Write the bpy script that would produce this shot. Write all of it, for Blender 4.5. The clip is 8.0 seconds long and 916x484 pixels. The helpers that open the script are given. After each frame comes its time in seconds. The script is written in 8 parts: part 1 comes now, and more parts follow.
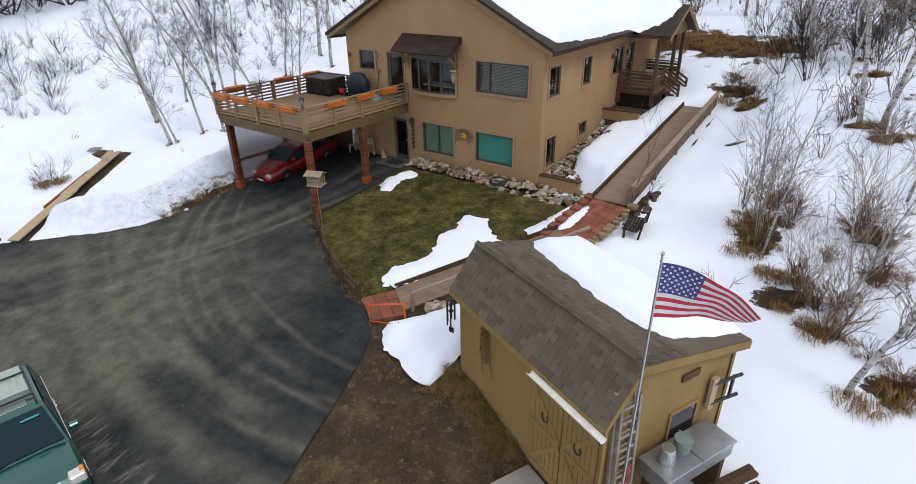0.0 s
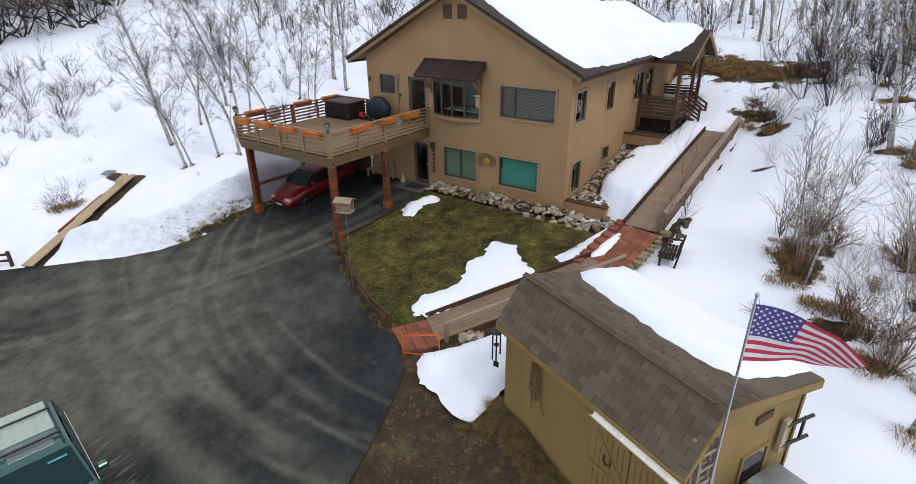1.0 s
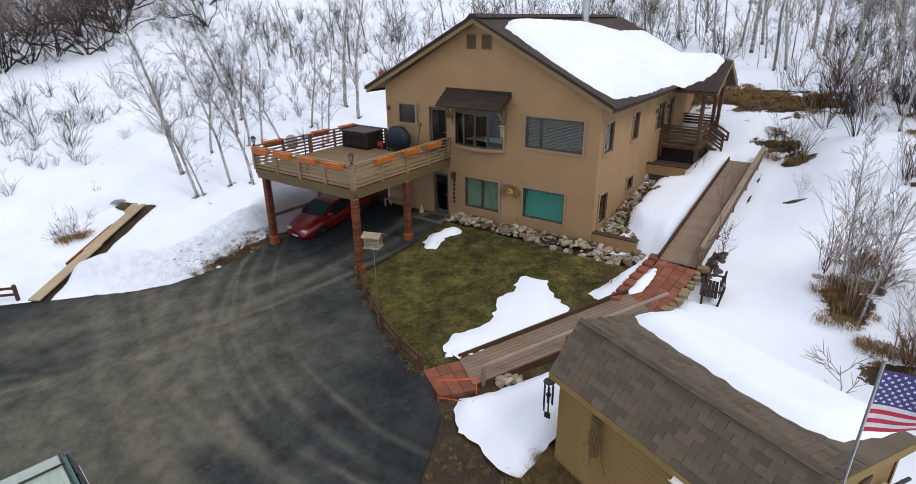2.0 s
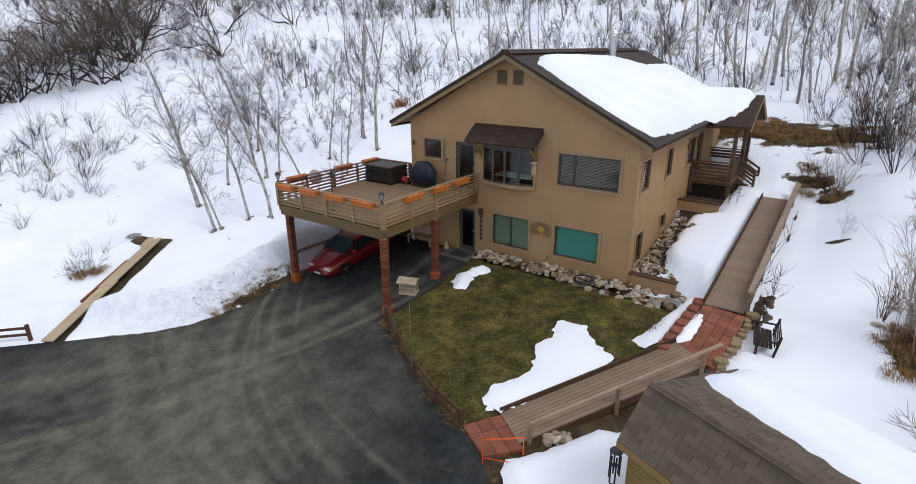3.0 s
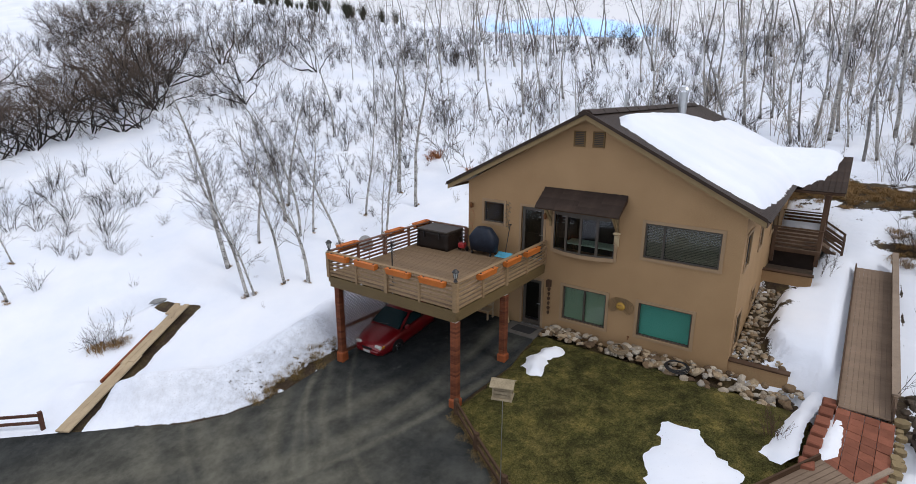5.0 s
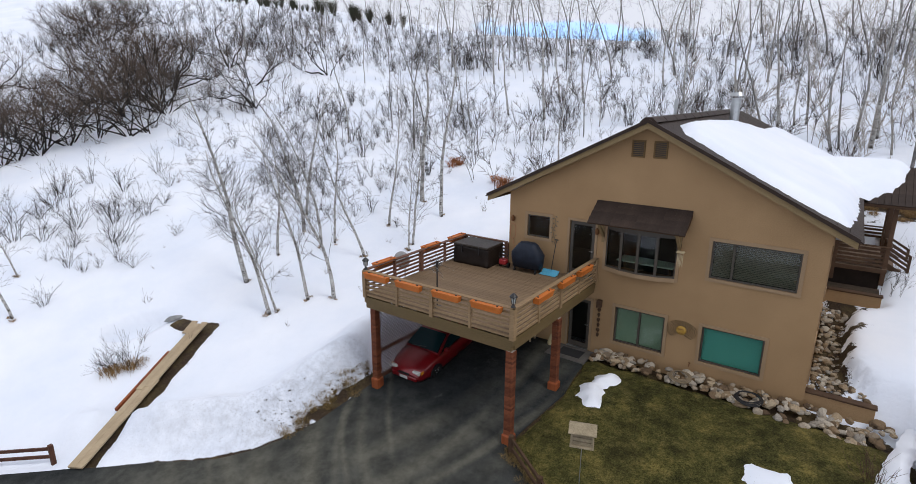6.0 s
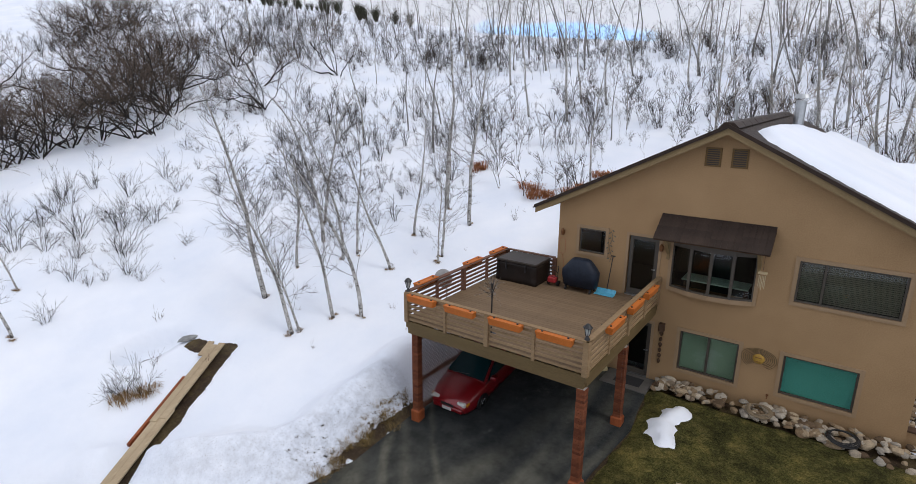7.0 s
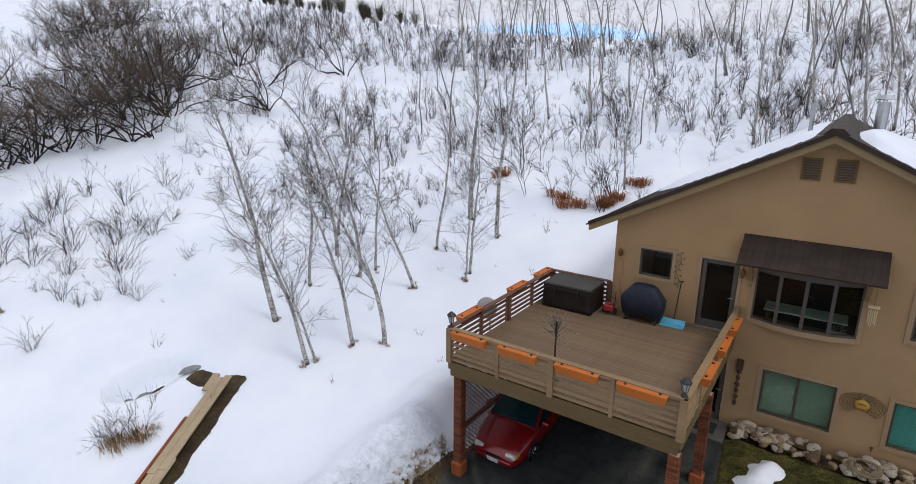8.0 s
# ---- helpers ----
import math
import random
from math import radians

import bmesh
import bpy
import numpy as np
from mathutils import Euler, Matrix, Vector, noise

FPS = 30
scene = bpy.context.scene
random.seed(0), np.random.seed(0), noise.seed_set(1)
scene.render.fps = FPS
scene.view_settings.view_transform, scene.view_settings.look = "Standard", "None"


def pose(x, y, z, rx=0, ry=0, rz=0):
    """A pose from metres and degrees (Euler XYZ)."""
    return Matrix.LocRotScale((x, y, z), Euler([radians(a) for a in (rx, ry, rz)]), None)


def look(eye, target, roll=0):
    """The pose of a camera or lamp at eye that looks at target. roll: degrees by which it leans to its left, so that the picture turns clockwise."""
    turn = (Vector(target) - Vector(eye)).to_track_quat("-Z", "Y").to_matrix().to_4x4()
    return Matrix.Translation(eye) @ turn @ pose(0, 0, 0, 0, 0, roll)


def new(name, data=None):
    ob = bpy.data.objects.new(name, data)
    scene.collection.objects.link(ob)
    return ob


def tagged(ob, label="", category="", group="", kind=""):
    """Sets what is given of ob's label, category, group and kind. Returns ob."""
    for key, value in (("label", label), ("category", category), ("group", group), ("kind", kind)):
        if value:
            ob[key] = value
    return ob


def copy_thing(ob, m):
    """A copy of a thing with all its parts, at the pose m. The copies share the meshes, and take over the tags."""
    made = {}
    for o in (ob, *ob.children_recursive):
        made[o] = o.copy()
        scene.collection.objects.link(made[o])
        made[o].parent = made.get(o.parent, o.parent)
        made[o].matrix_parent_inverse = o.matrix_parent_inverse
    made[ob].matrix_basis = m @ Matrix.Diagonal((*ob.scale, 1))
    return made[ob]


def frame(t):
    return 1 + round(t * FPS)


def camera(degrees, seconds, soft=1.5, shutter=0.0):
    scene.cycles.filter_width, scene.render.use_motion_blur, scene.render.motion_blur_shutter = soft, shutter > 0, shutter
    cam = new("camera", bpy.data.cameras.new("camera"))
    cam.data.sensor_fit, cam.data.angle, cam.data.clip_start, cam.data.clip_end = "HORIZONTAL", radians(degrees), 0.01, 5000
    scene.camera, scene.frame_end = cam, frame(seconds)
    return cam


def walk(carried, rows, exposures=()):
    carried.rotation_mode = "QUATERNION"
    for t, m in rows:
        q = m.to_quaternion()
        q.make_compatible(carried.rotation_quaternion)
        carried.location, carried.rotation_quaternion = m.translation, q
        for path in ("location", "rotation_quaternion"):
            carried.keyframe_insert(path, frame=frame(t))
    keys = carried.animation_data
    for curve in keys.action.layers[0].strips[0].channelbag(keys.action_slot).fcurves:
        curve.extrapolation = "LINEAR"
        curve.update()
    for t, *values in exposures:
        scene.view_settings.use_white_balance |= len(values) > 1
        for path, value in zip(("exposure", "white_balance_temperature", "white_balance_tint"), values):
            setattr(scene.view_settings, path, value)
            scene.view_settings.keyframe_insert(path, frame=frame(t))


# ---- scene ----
cam = camera(80.0, 8.0, soft=0.45)
PATH = [
    (0, (9.984, -19.431, 8.48), (8.93, -17.987, 7.582), -0.8),
    (0.5, (9.444, -19.618, 8.529), (8.385, -18.165, 7.655), -0.7),
    (1, (8.822, -19.7, 8.56), (7.758, -18.226, 7.727), -0.6),
    (1.5, (8.133, -19.716, 8.586), (7.067, -18.221, 7.792), -0.5),
    (3, (5.976, -19.602, 8.987), (4.881, -18.07, 8.313), -0.3),
    (3.5, (5.177, -19.477, 9.197), (4.072, -17.934, 8.563), -0.2),
    (4, (4.312, -19.339, 9.349), (3.198, -17.787, 8.755), -0.1),
    (4.5, (3.378, -19.13, 9.441), (2.255, -17.572, 8.886), -0.1),
    (6, (0.027, -18.572, 9.572), (-1.095, -17.002, 9.048), 0.3),
    (6.5, (-1.205, -18.311, 9.579), (-2.327, -16.739, 9.057), 0.3),
    (7, (-2.477, -17.925, 9.59), (-3.596, -16.351, 9.068), 0.4),
    (7.5, (-3.834, -17.332, 9.572), (-4.948, -15.755, 9.052), 0.5),
    (8, (-5.1, -16.609, 9.59), (-6.216, -15.033, 9.07), 0.4),
]
walk(cam, [(t, look(eye, target, roll)) for t, eye, target, roll in PATH], exposures=((0.0, -0.05, 6350, 12), (3.5, -0.12, 6350, 12), (6.5, -0.24, 6350, 12), (8.0, -0.31, 6350, 12)))

# ---- light ----
world = bpy.data.worlds.new("world")
scene.world = world
world.use_nodes = True
wn = world.node_tree.nodes
sky = wn.new("ShaderNodeTexSky")
sky.sky_type = "NISHITA"
sky.sun_disc = False
sky.sun_elevation, sky.sun_rotation = radians(56), radians(99)
sky.air_density, sky.dust_density, sky.ozone_density = 1.0, 0.6, 1.5
GAP = (-0.375, 0.921, 0.093)
# bright cloud over most of the sky, with blue gaps, one of them low over the crest
wl = world.node_tree.links


def vec_math(op, a, b=None):
    v = wn.new("ShaderNodeVectorMath")
    v.operation = op
    wl.new(a, v.inputs[0])
    if b is not None:
        v.inputs[1].default_value = b
    return v


tex = wn.new("ShaderNodeTexCoord")
wl.new(vec_math("NORMALIZE", vec_math("ADD", tex.outputs["Generated"], (0, 0, 0.5)).outputs[0]).outputs[0], sky.inputs["Vector"])
cl = wn.new("ShaderNodeTexNoise")
cl.inputs["Scale"].default_value, cl.inputs["Detail"].default_value = 4.0, 6
wl.new(vec_math("MULTIPLY", tex.outputs["Generated"], (1, 1, 4)).outputs[0], cl.inputs["Vector"])
gap = vec_math("LENGTH", vec_math("MULTIPLY", vec_math("SUBTRACT", tex.outputs["Generated"], GAP).outputs[0], (1, 1, 5.0)).outputs[0])
near = wn.new("ShaderNodeMapRange")
near.inputs["From Min"].default_value, near.inputs["From Max"].default_value = 0.04, 0.2
near.inputs["To Min"].default_value, near.inputs["To Max"].default_value = -0.22, 0.16
wl.new(gap.outputs["Value"], near.inputs["Value"])
ad = wn.new("ShaderNodeMath")
wl.new(cl.outputs["Fac"], ad.inputs[0])
wl.new(near.outputs["Result"], ad.inputs[1])
cr = wn.new("ShaderNodeValToRGB")
cr.color_ramp.elements[0].position, cr.color_ramp.elements[1].position = 0.36, 0.47
mx = wn.new("ShaderNodeMix")
mx.data_type = "RGBA"
mx.inputs["B"].default_value = (6.1, 6.3, 6.85, 1)
wl.new(ad.outputs[0], cr.inputs["Fac"])
wl.new(cr.outputs["Color"], mx.inputs["Factor"])
lift = wn.new("ShaderNodeMix")
lift.data_type, lift.blend_type = "RGBA", "MULTIPLY"
lift.inputs["Factor"].default_value = 1.0
lift.inputs["B"].default_value = (4.6, 4.3, 3.5, 1)
wl.new(sky.outputs["Color"], lift.inputs["A"])
wl.new(lift.outputs["Result"], mx.inputs["A"])
wl.new(mx.outputs["Result"], wn["Background"].inputs["Color"])
wn["Background"].inputs["Strength"].default_value = 0.15

sun = new("sun", bpy.data.lights.new("sun", "SUN"))
sun.data.energy, sun.data.angle, sun.data.color = 1.25, radians(18), (1.0, 0.96, 0.9)
sun.matrix_world = look((20, -3.2, 30), (0, 0, 0))


# ---- materials ----
def nodes_of(name, rough=0.7, metal=0.0, spec=0.5):
    m = bpy.data.materials.new(name)
    m.use_nodes = True
    n, l = m.node_tree.nodes, m.node_tree.links
    b = n["Principled BSDF"]
    b.inputs["Roughness"].default_value, b.inputs["Metallic"].default_value = rough, metal
    b.inputs["Specular IOR Level"].default_value = spec
    return m, n, l, b


def noise_node(n, l, scale, detail=4.0, rough=0.55, stretch=(1, 1, 1), coord="Object"):
    tc, mp = n.new("ShaderNodeTexCoord"), n.new("ShaderNodeMapping")
    mp.inputs["Scale"].default_value = stretch
    t = n.new("ShaderNodeTexNoise")
    t.inputs["Scale"].default_value, t.inputs["Detail"].default_value, t.inputs["Roughness"].default_value = scale, detail, rough
    l.new(tc.outputs[coord], mp.inputs["Vector"])
    l.new(mp.outputs["Vector"], t.inputs["Vector"])
    return t.outputs["Fac"]


def ramp(n, l, fac, stops):
    r = n.new("ShaderNodeValToRGB")
    e = r.color_ramp.elements
    while len(e) < len(stops):
        e.new(0.5)
    for k, (p, c) in enumerate(stops):
        e[k].position, e[k].color = p, (*c, 1)
    l.new(fac, r.inputs["Fac"])
    return r.outputs["Color"]


def mix(n, l, fac, a, b, mode="MIX"):
    m = n.new("ShaderNodeMix")
    m.data_type, m.blend_type = "RGBA", mode
    for key, v in (("Factor", fac), ("A", a), ("B", b)):
        s = m.inputs[key] if key == "Factor" else [i for i in m.inputs if i.name == key and i.type == "RGBA"][0]
        if isinstance(v, (int, float)):
            s.default_value = v
        elif isinstance(v, tuple):
            s.default_value = (*v, 1)
        else:
            l.new(v, s)
    return [o for o in m.outputs if o.type == "RGBA"][0]


def bumped(n, l, b, fac, strength, distance):
    u = n.new("ShaderNodeBump")
    u.inputs["Strength"].default_value, u.inputs["Distance"].default_value = strength, distance
    l.new(fac, u.inputs["Height"])
    l.new(u.outputs["Normal"], b.inputs["Normal"])


def surface(name, dark, light, scale=3.0, fine=40.0, rough=0.75, bump=0.3, dist=0.01, metal=0.0, stretch=(1, 1, 1), spread=0.35, vary=0.0, spec=0.25):
    """Colour between dark and light by coarse noise, darkened and relieved by fine noise; vary: from piece to piece."""
    m, n, l, b = nodes_of(name, rough, metal, spec)
    big, small = noise_node(n, l, scale, 5, 0.6, stretch), noise_node(n, l, fine, 4, 0.6, stretch)
    col = ramp(n, l, big, [(0.5 - spread / 2, dark), (0.5 + spread / 2, light)])
    col = mix(n, l, 0.35, col, ramp(n, l, small, [(0.3, tuple(c * 0.6 for c in dark)), (0.7, light)]))
    if vary:
        oi = n.new("ShaderNodeObjectInfo")
        col = mix(n, l, 1.0, col, ramp(n, l, oi.outputs["Random"], [(0, (1 - vary,) * 3), (1, (1.0,) * 3)]), "MULTIPLY")
    l.new(col, b.inputs["Base Color"])
    if bump:
        bumped(n, l, b, small, bump, dist)
    return m


def plain(name, c, rough=0.5, metal=0.0, spec=0.5):
    m, n, l, b = nodes_of(name, rough, metal, spec)
    t = noise_node(n, l, 9.0, 3)
    l.new(ramp(n, l, t, [(0.3, tuple(v * 0.82 for v in c)), (0.7, c)]), b.inputs["Base Color"])
    return m


def snow_material():
    m, n, l, b = nodes_of("snow", 0.55, 0, 0.3)
    big, mid, fine = noise_node(n, l, 0.35, 5), noise_node(n, l, 3.0, 6, 0.6), noise_node(n, l, 60, 3)
    col = ramp(n, l, big, [(0.3, (0.76, 0.81, 0.9)), (0.7, (0.86, 0.885, 0.93))])
    dirt = ramp(n, l, noise_node(n, l, 14, 6, 0.7), [(0.3, (0.62, 0.6, 0.56)), (0.38, (1, 1, 1))])
    l.new(mix(n, l, 0.35, col, mix(n, l, 1.0, col, dirt, "MULTIPLY")), b.inputs["Base Color"])
    h = n.new("ShaderNodeMath")
    h.operation = "MULTIPLY_ADD"
    h.inputs[1].default_value = 0.12
    l.new(fine, h.inputs[0])
    l.new(mid, h.inputs[2])
    bumped(n, l, b, h.outputs[0], 0.35, 0.06)
    return m


def ground_material():
    """Snow where the point attribute 'cover' with noise passes a half, else soil with dead grass."""
    m, n, l, b = nodes_of("ground_cover", 0.75, 0, 0.3)
    at = n.new("ShaderNodeAttribute")
    at.attribute_name = "cover"
    edge, mid, fine, big = noise_node(n, l, 1.6, 9, 0.75), noise_node(n, l, 3.0, 6, 0.6), noise_node(n, l, 55, 3), noise_node(n, l, 0.25, 5)
    s = n.new("ShaderNodeMath")
    s.operation = "MULTIPLY_ADD"
    s.inputs[1].default_value = 0.9
    l.new(edge, s.inputs[0])
    l.new(at.outputs["Fac"], s.inputs[2])
    is_snow = ramp(n, l, s.outputs[0], [(0.92, (0, 0, 0)), (0.95, (1, 1, 1))])
    snow = ramp(n, l, big, [(0.3, (0.73, 0.785, 0.88)), (0.7, (0.85, 0.88, 0.935))])
    soil = ramp(n, l, noise_node(n, l, 1.1, 10, 0.8), [(0.36, (0.011, 0.006, 0.0035)), (0.48, (0.04, 0.023, 0.011)), (0.57, (0.088, 0.066, 0.023)), (0.68, (0.19, 0.135, 0.068))])
    soil = mix(n, l, 0.5, soil, ramp(n, l, noise_node(n, l, 22, 8, 0.8), [(0.4, (0.007, 0.0042, 0.0028)), (0.55, (0.05, 0.032, 0.016)), (0.7, (0.21, 0.155, 0.09))]))
    # dirt specks on the bank, plus the shade of its steep face as colour
    dirt_shade = n.new("ShaderNodeAttribute")
    dirt_shade.attribute_name = "dirt_shade"
    grime_shade = ramp(n, l, noise_node(n, l, 2.2, 10, 0.82), [(0.34, (0.42, 0.42, 0.43)), (0.5, (0.72, 0.74, 0.77)), (0.64, (0.97, 0.98, 1.0))])
    specks = ramp(n, l, noise_node(n, l, 26, 4, 0.6), [(0.33, (0.3, 0.27, 0.24)), (0.4, (1, 1, 1))])
    snow = mix(n, l, dirt_shade.outputs["Fac"], snow, mix(n, l, 1.0, snow, mix(n, l, 1.0, grime_shade, specks, "MULTIPLY"), "MULTIPLY"))
    l.new(mix(n, l, is_snow, soil, snow), b.inputs["Base Color"])
    h = n.new("ShaderNodeMath")
    h.operation = "MULTIPLY_ADD"
    h.inputs[1].default_value = 0.2
    l.new(fine, h.inputs[0])
    l.new(mid, h.inputs[2])
    bumped(n, l, b, h.outputs[0], 0.5, 0.08)
    return m


def asphalt_material():
    m, n, l, b = nodes_of("asphalt", 0.9, 0, 0.06)
    grain, patches = noise_node(n, l, 45, 5, 0.7), noise_node(n, l, 0.5, 8, 0.65)
    col = ramp(n, l, patches, [(0.3, (0.008, 0.0105, 0.012)), (0.5, (0.016, 0.0195, 0.0215)), (0.72, (0.036, 0.039, 0.038))])
    # pale dust left in tyre tracks: wandering arcs round the centres of the turns
    tc = n.new("ShaderNodeTexCoord")
    warp = n.new("ShaderNodeTexNoise")
    warp.inputs["Scale"].default_value, warp.inputs["Detail"].default_value = 0.16, 4
    l.new(tc.outputs["Object"], warp.inputs["Vector"])
    shift = n.new("ShaderNodeVectorMath")
    shift.operation = "MULTIPLY_ADD"
    shift.inputs[1].default_value = (1.0, 1.0, 0)
    l.new(warp.outputs["Color"], shift.inputs[0])
    flat = n.new("ShaderNodeVectorMath")
    flat.operation = "MULTIPLY"
    flat.inputs[1].default_value = (1, 1, 0)
    l.new(tc.outputs["Object"], flat.inputs[0])
    l.new(flat.outputs[0], shift.inputs[2])
    dust = None
    tracks = ((-3.0, 6.9, 21.0, 0.35), (-3.0, 6.9, 22.6, 0.5), (-2.1, -0.7, 13.2, 0.32), (-2.1, -0.7, 14.9, 0.5), (0.0, 4.0, 16.5, 0.22), (0.0, 4.0, 18.2, 0.4),
              (-27.3, -0.3, 20.0, 0.45), (-27.3, -0.3, 21.5, 0.4), (-27.3, -0.3, 18.6, 0.5),
              (-3.0, 6.9, 21.5, 0.16), (-2.1, -0.7, 12.5, 0.16), (0.0, 4.0, 15.6, 0.14), (0.0, 4.0, 17.1, 0.13), (-27.3, -0.3, 20.8, 0.16), (-30.0, -4.0, 21.6, 0.3), (-33.0, 1.0, 26.5, 0.2))
    for k, (x, y, radius, half) in enumerate(tracks):
        d = n.new("ShaderNodeVectorMath")
        d.operation = "DISTANCE"
        d.inputs[1].default_value = (x + 0.5, y + 0.5, 0)
        l.new(shift.outputs[0], d.inputs[0])
        off = n.new("ShaderNodeMath")
        off.operation = "SUBTRACT"
        off.inputs[1].default_value = radius
        l.new(d.outputs["Value"], off.inputs[0])
        ab = n.new("ShaderNodeMath")
        ab.operation = "ABSOLUTE"
        l.new(off.outputs[0], ab.inputs[0])
        band = ramp(n, l, ab.outputs[0], [(half * 0.1, (0.5,) * 3), (half * 1.1, (0, 0, 0))])
        band = mix(n, l, 1.0, band, ramp(n, l, noise_node(n, l, 0.2 + 0.013 * k, 3, 0.5), [(0.36, (0, 0, 0)), (0.6, (1,) * 3)]), "MULTIPLY")
        dust = band if dust is None else mix(n, l, 1.0, dust, band, "SCREEN")
    wide = ramp(n, l, noise_node(n, l, 0.15, 8, 0.7), [(0.4, (0, 0, 0)), (0.64, (0.6,) * 3)])
    # dust thins towards lawn and carport; there it paints in the deck's shade
    far = n.new("ShaderNodeVectorMath")
    far.operation = "DISTANCE"
    far.inputs[1].default_value = (-8.0, -15.0, 0)
    l.new(shift.outputs[0], far.inputs[0])
    shade_fade = n.new("ShaderNodeMapRange")
    shade_fade.inputs["From Min"].default_value, shade_fade.inputs["From Max"].default_value = 10.5, 5.0
    l.new(far.outputs["Value"], shade_fade.inputs["Value"])
    wide = mix(n, l, 1.0, wide, shade_fade.outputs[0], "MULTIPLY")
    dust = mix(n, l, 1.0, dust, wide, "SCREEN")
    # the turning place is dustiest
    mid = n.new("ShaderNodeVectorMath")
    mid.operation = "DISTANCE"
    mid.inputs[1].default_value = (-10.0, -14.5, 0)
    l.new(shift.outputs[0], mid.inputs[0])
    reach = n.new("ShaderNodeMapRange")
    reach.inputs["From Min"].default_value, reach.inputs["From Max"].default_value = 10.5, 2.0
    l.new(mid.outputs["Value"], reach.inputs["Value"])
    field = mix(n, l, 1.0, reach.outputs[0], ramp(n, l, noise_node(n, l, 0.35, 5, 0.55), [(0.35, (0.1,) * 3), (0.65, (0.55,) * 3)]), "MULTIPLY")
    dust = mix(n, l, 1.0, dust, field, "SCREEN")
    col = mix(n, l, dust, col, (0.135, 0.13, 0.1))
    col = mix(n, l, 0.22, col, ramp(n, l, grain, [(0.35, (0.004, 0.006, 0.007)), (0.68, (0.1, 0.098, 0.092))]))
    blotch = ramp(n, l, noise_node(n, l, 1.4, 10, 0.78), [(0.38, (0.8,) * 3), (0.6, (1.35,) * 3)])
    col = mix(n, l, 1.0, col, blotch, "MULTIPLY")
    # dried salt and grit thrown beside the parked car
    sep = n.new("ShaderNodeSeparateXYZ")
    l.new(shift.outputs[0], sep.inputs[0])

    def window_of(v, lo, hi, soft):
        a, b2 = n.new("ShaderNodeMapRange"), n.new("ShaderNodeMapRange")
        for r, p, q in ((a, lo, lo + soft), (b2, hi, hi - soft)):
            r.inputs["From Min"].default_value, r.inputs["From Max"].default_value = p, q
            l.new(v, r.inputs["Value"])
        return mix(n, l, 1.0, a.outputs[0], b2.outputs[0], "MULTIPLY")

    grit = mix(n, l, 1.0, window_of(sep.outputs["X"], -5.2, 0.0, 0.6), window_of(sep.outputs["Y"], -16.75, -15.75, 0.3), "MULTIPLY")
    grit = mix(n, l, 1.0, grit, ramp(n, l, noise_node(n, l, 2.2, 9, 0.7, (3.2, 0.7, 1)), [(0.5, (0, 0, 0)), (0.68, (0.6,) * 3)]), "MULTIPLY")
    col = mix(n, l, grit, col, (0.24, 0.225, 0.2))
    specks = ramp(n, l, noise_node(n, l, 2.6, 12, 0.82), [(0.58, (0, 0, 0)), (0.7, (0.5,) * 3)])
    l.new(mix(n, l, specks, col, (0.13, 0.128, 0.12)), b.inputs["Base Color"])
    bumped(n, l, b, grain, 0.3, 0.012)
    return m


def grass_material():
    m, n, l, b = nodes_of("lawn_turf", 0.9, 0, 0.1)
    big, mid, fine = noise_node(n, l, 0.33, 8, 0.75), noise_node(n, l, 2.2, 10, 0.8), noise_node(n, l, 22, 6, 0.75)
    col = ramp(n, l, big, [(0.38, (0.02, 0.024, 0.006)), (0.48, (0.056, 0.056, 0.013)), (0.56, (0.088, 0.075, 0.02)), (0.66, (0.175, 0.14, 0.048))])
    col = mix(n, l, 0.5, col, ramp(n, l, mid, [(0.36, (0.008, 0.009, 0.003)), (0.5, (0.056, 0.054, 0.014)), (0.64, (0.22, 0.165, 0.062))]))
    col = mix(n, l, 0.36, col, ramp(n, l, fine, [(0.4, (0.005, 0.006, 0.002)), (0.62, (0.25, 0.22, 0.08))]))
    patches = ramp(n, l, noise_node(n, l, 1.1, 8, 0.75), [(0.36, (0.42, 0.44, 0.45)), (0.5, (0.86, 0.88, 0.85)), (0.64, (1.35, 1.3, 1.15))])
    l.new(mix(n, l, 1.0, col, patches, "MULTIPLY"), b.inputs["Base Color"])
    bumped(n, l, b, fine, 0.9, 0.06)
    return m


def glass(name, tint, rough=0.03):
    """Window pane: a dark room behind, sky in front."""
    m, n, l, b = nodes_of(name, rough, 0, 0.9)
    l.new(ramp(n, l, noise_node(n, l, 1.3, 2), [(0.3, tuple(c * 0.7 for c in tint)), (0.7, tint)]), b.inputs["Base Color"])
    return m


SNOW, GROUND, ASPHALT, TURF = snow_material(), ground_material(), asphalt_material(), grass_material()
STUCCO = surface("tan_stucco", (0.34, 0.217, 0.11), (0.42, 0.274, 0.143), 0.7, 30, 0.9, 0.16, 0.004)
TRIM = surface("tan_trim_paint", (0.32, 0.218, 0.125), (0.37, 0.257, 0.152), 2, 50, 0.7, 0.15, 0.004)
FASCIA = surface("fascia_paint", (0.23, 0.165, 0.08), (0.28, 0.2, 0.1), 2, 40, 0.65, 0.15, 0.003)
SASH = plain("bronze_sash", (0.07, 0.058, 0.044), 0.45)
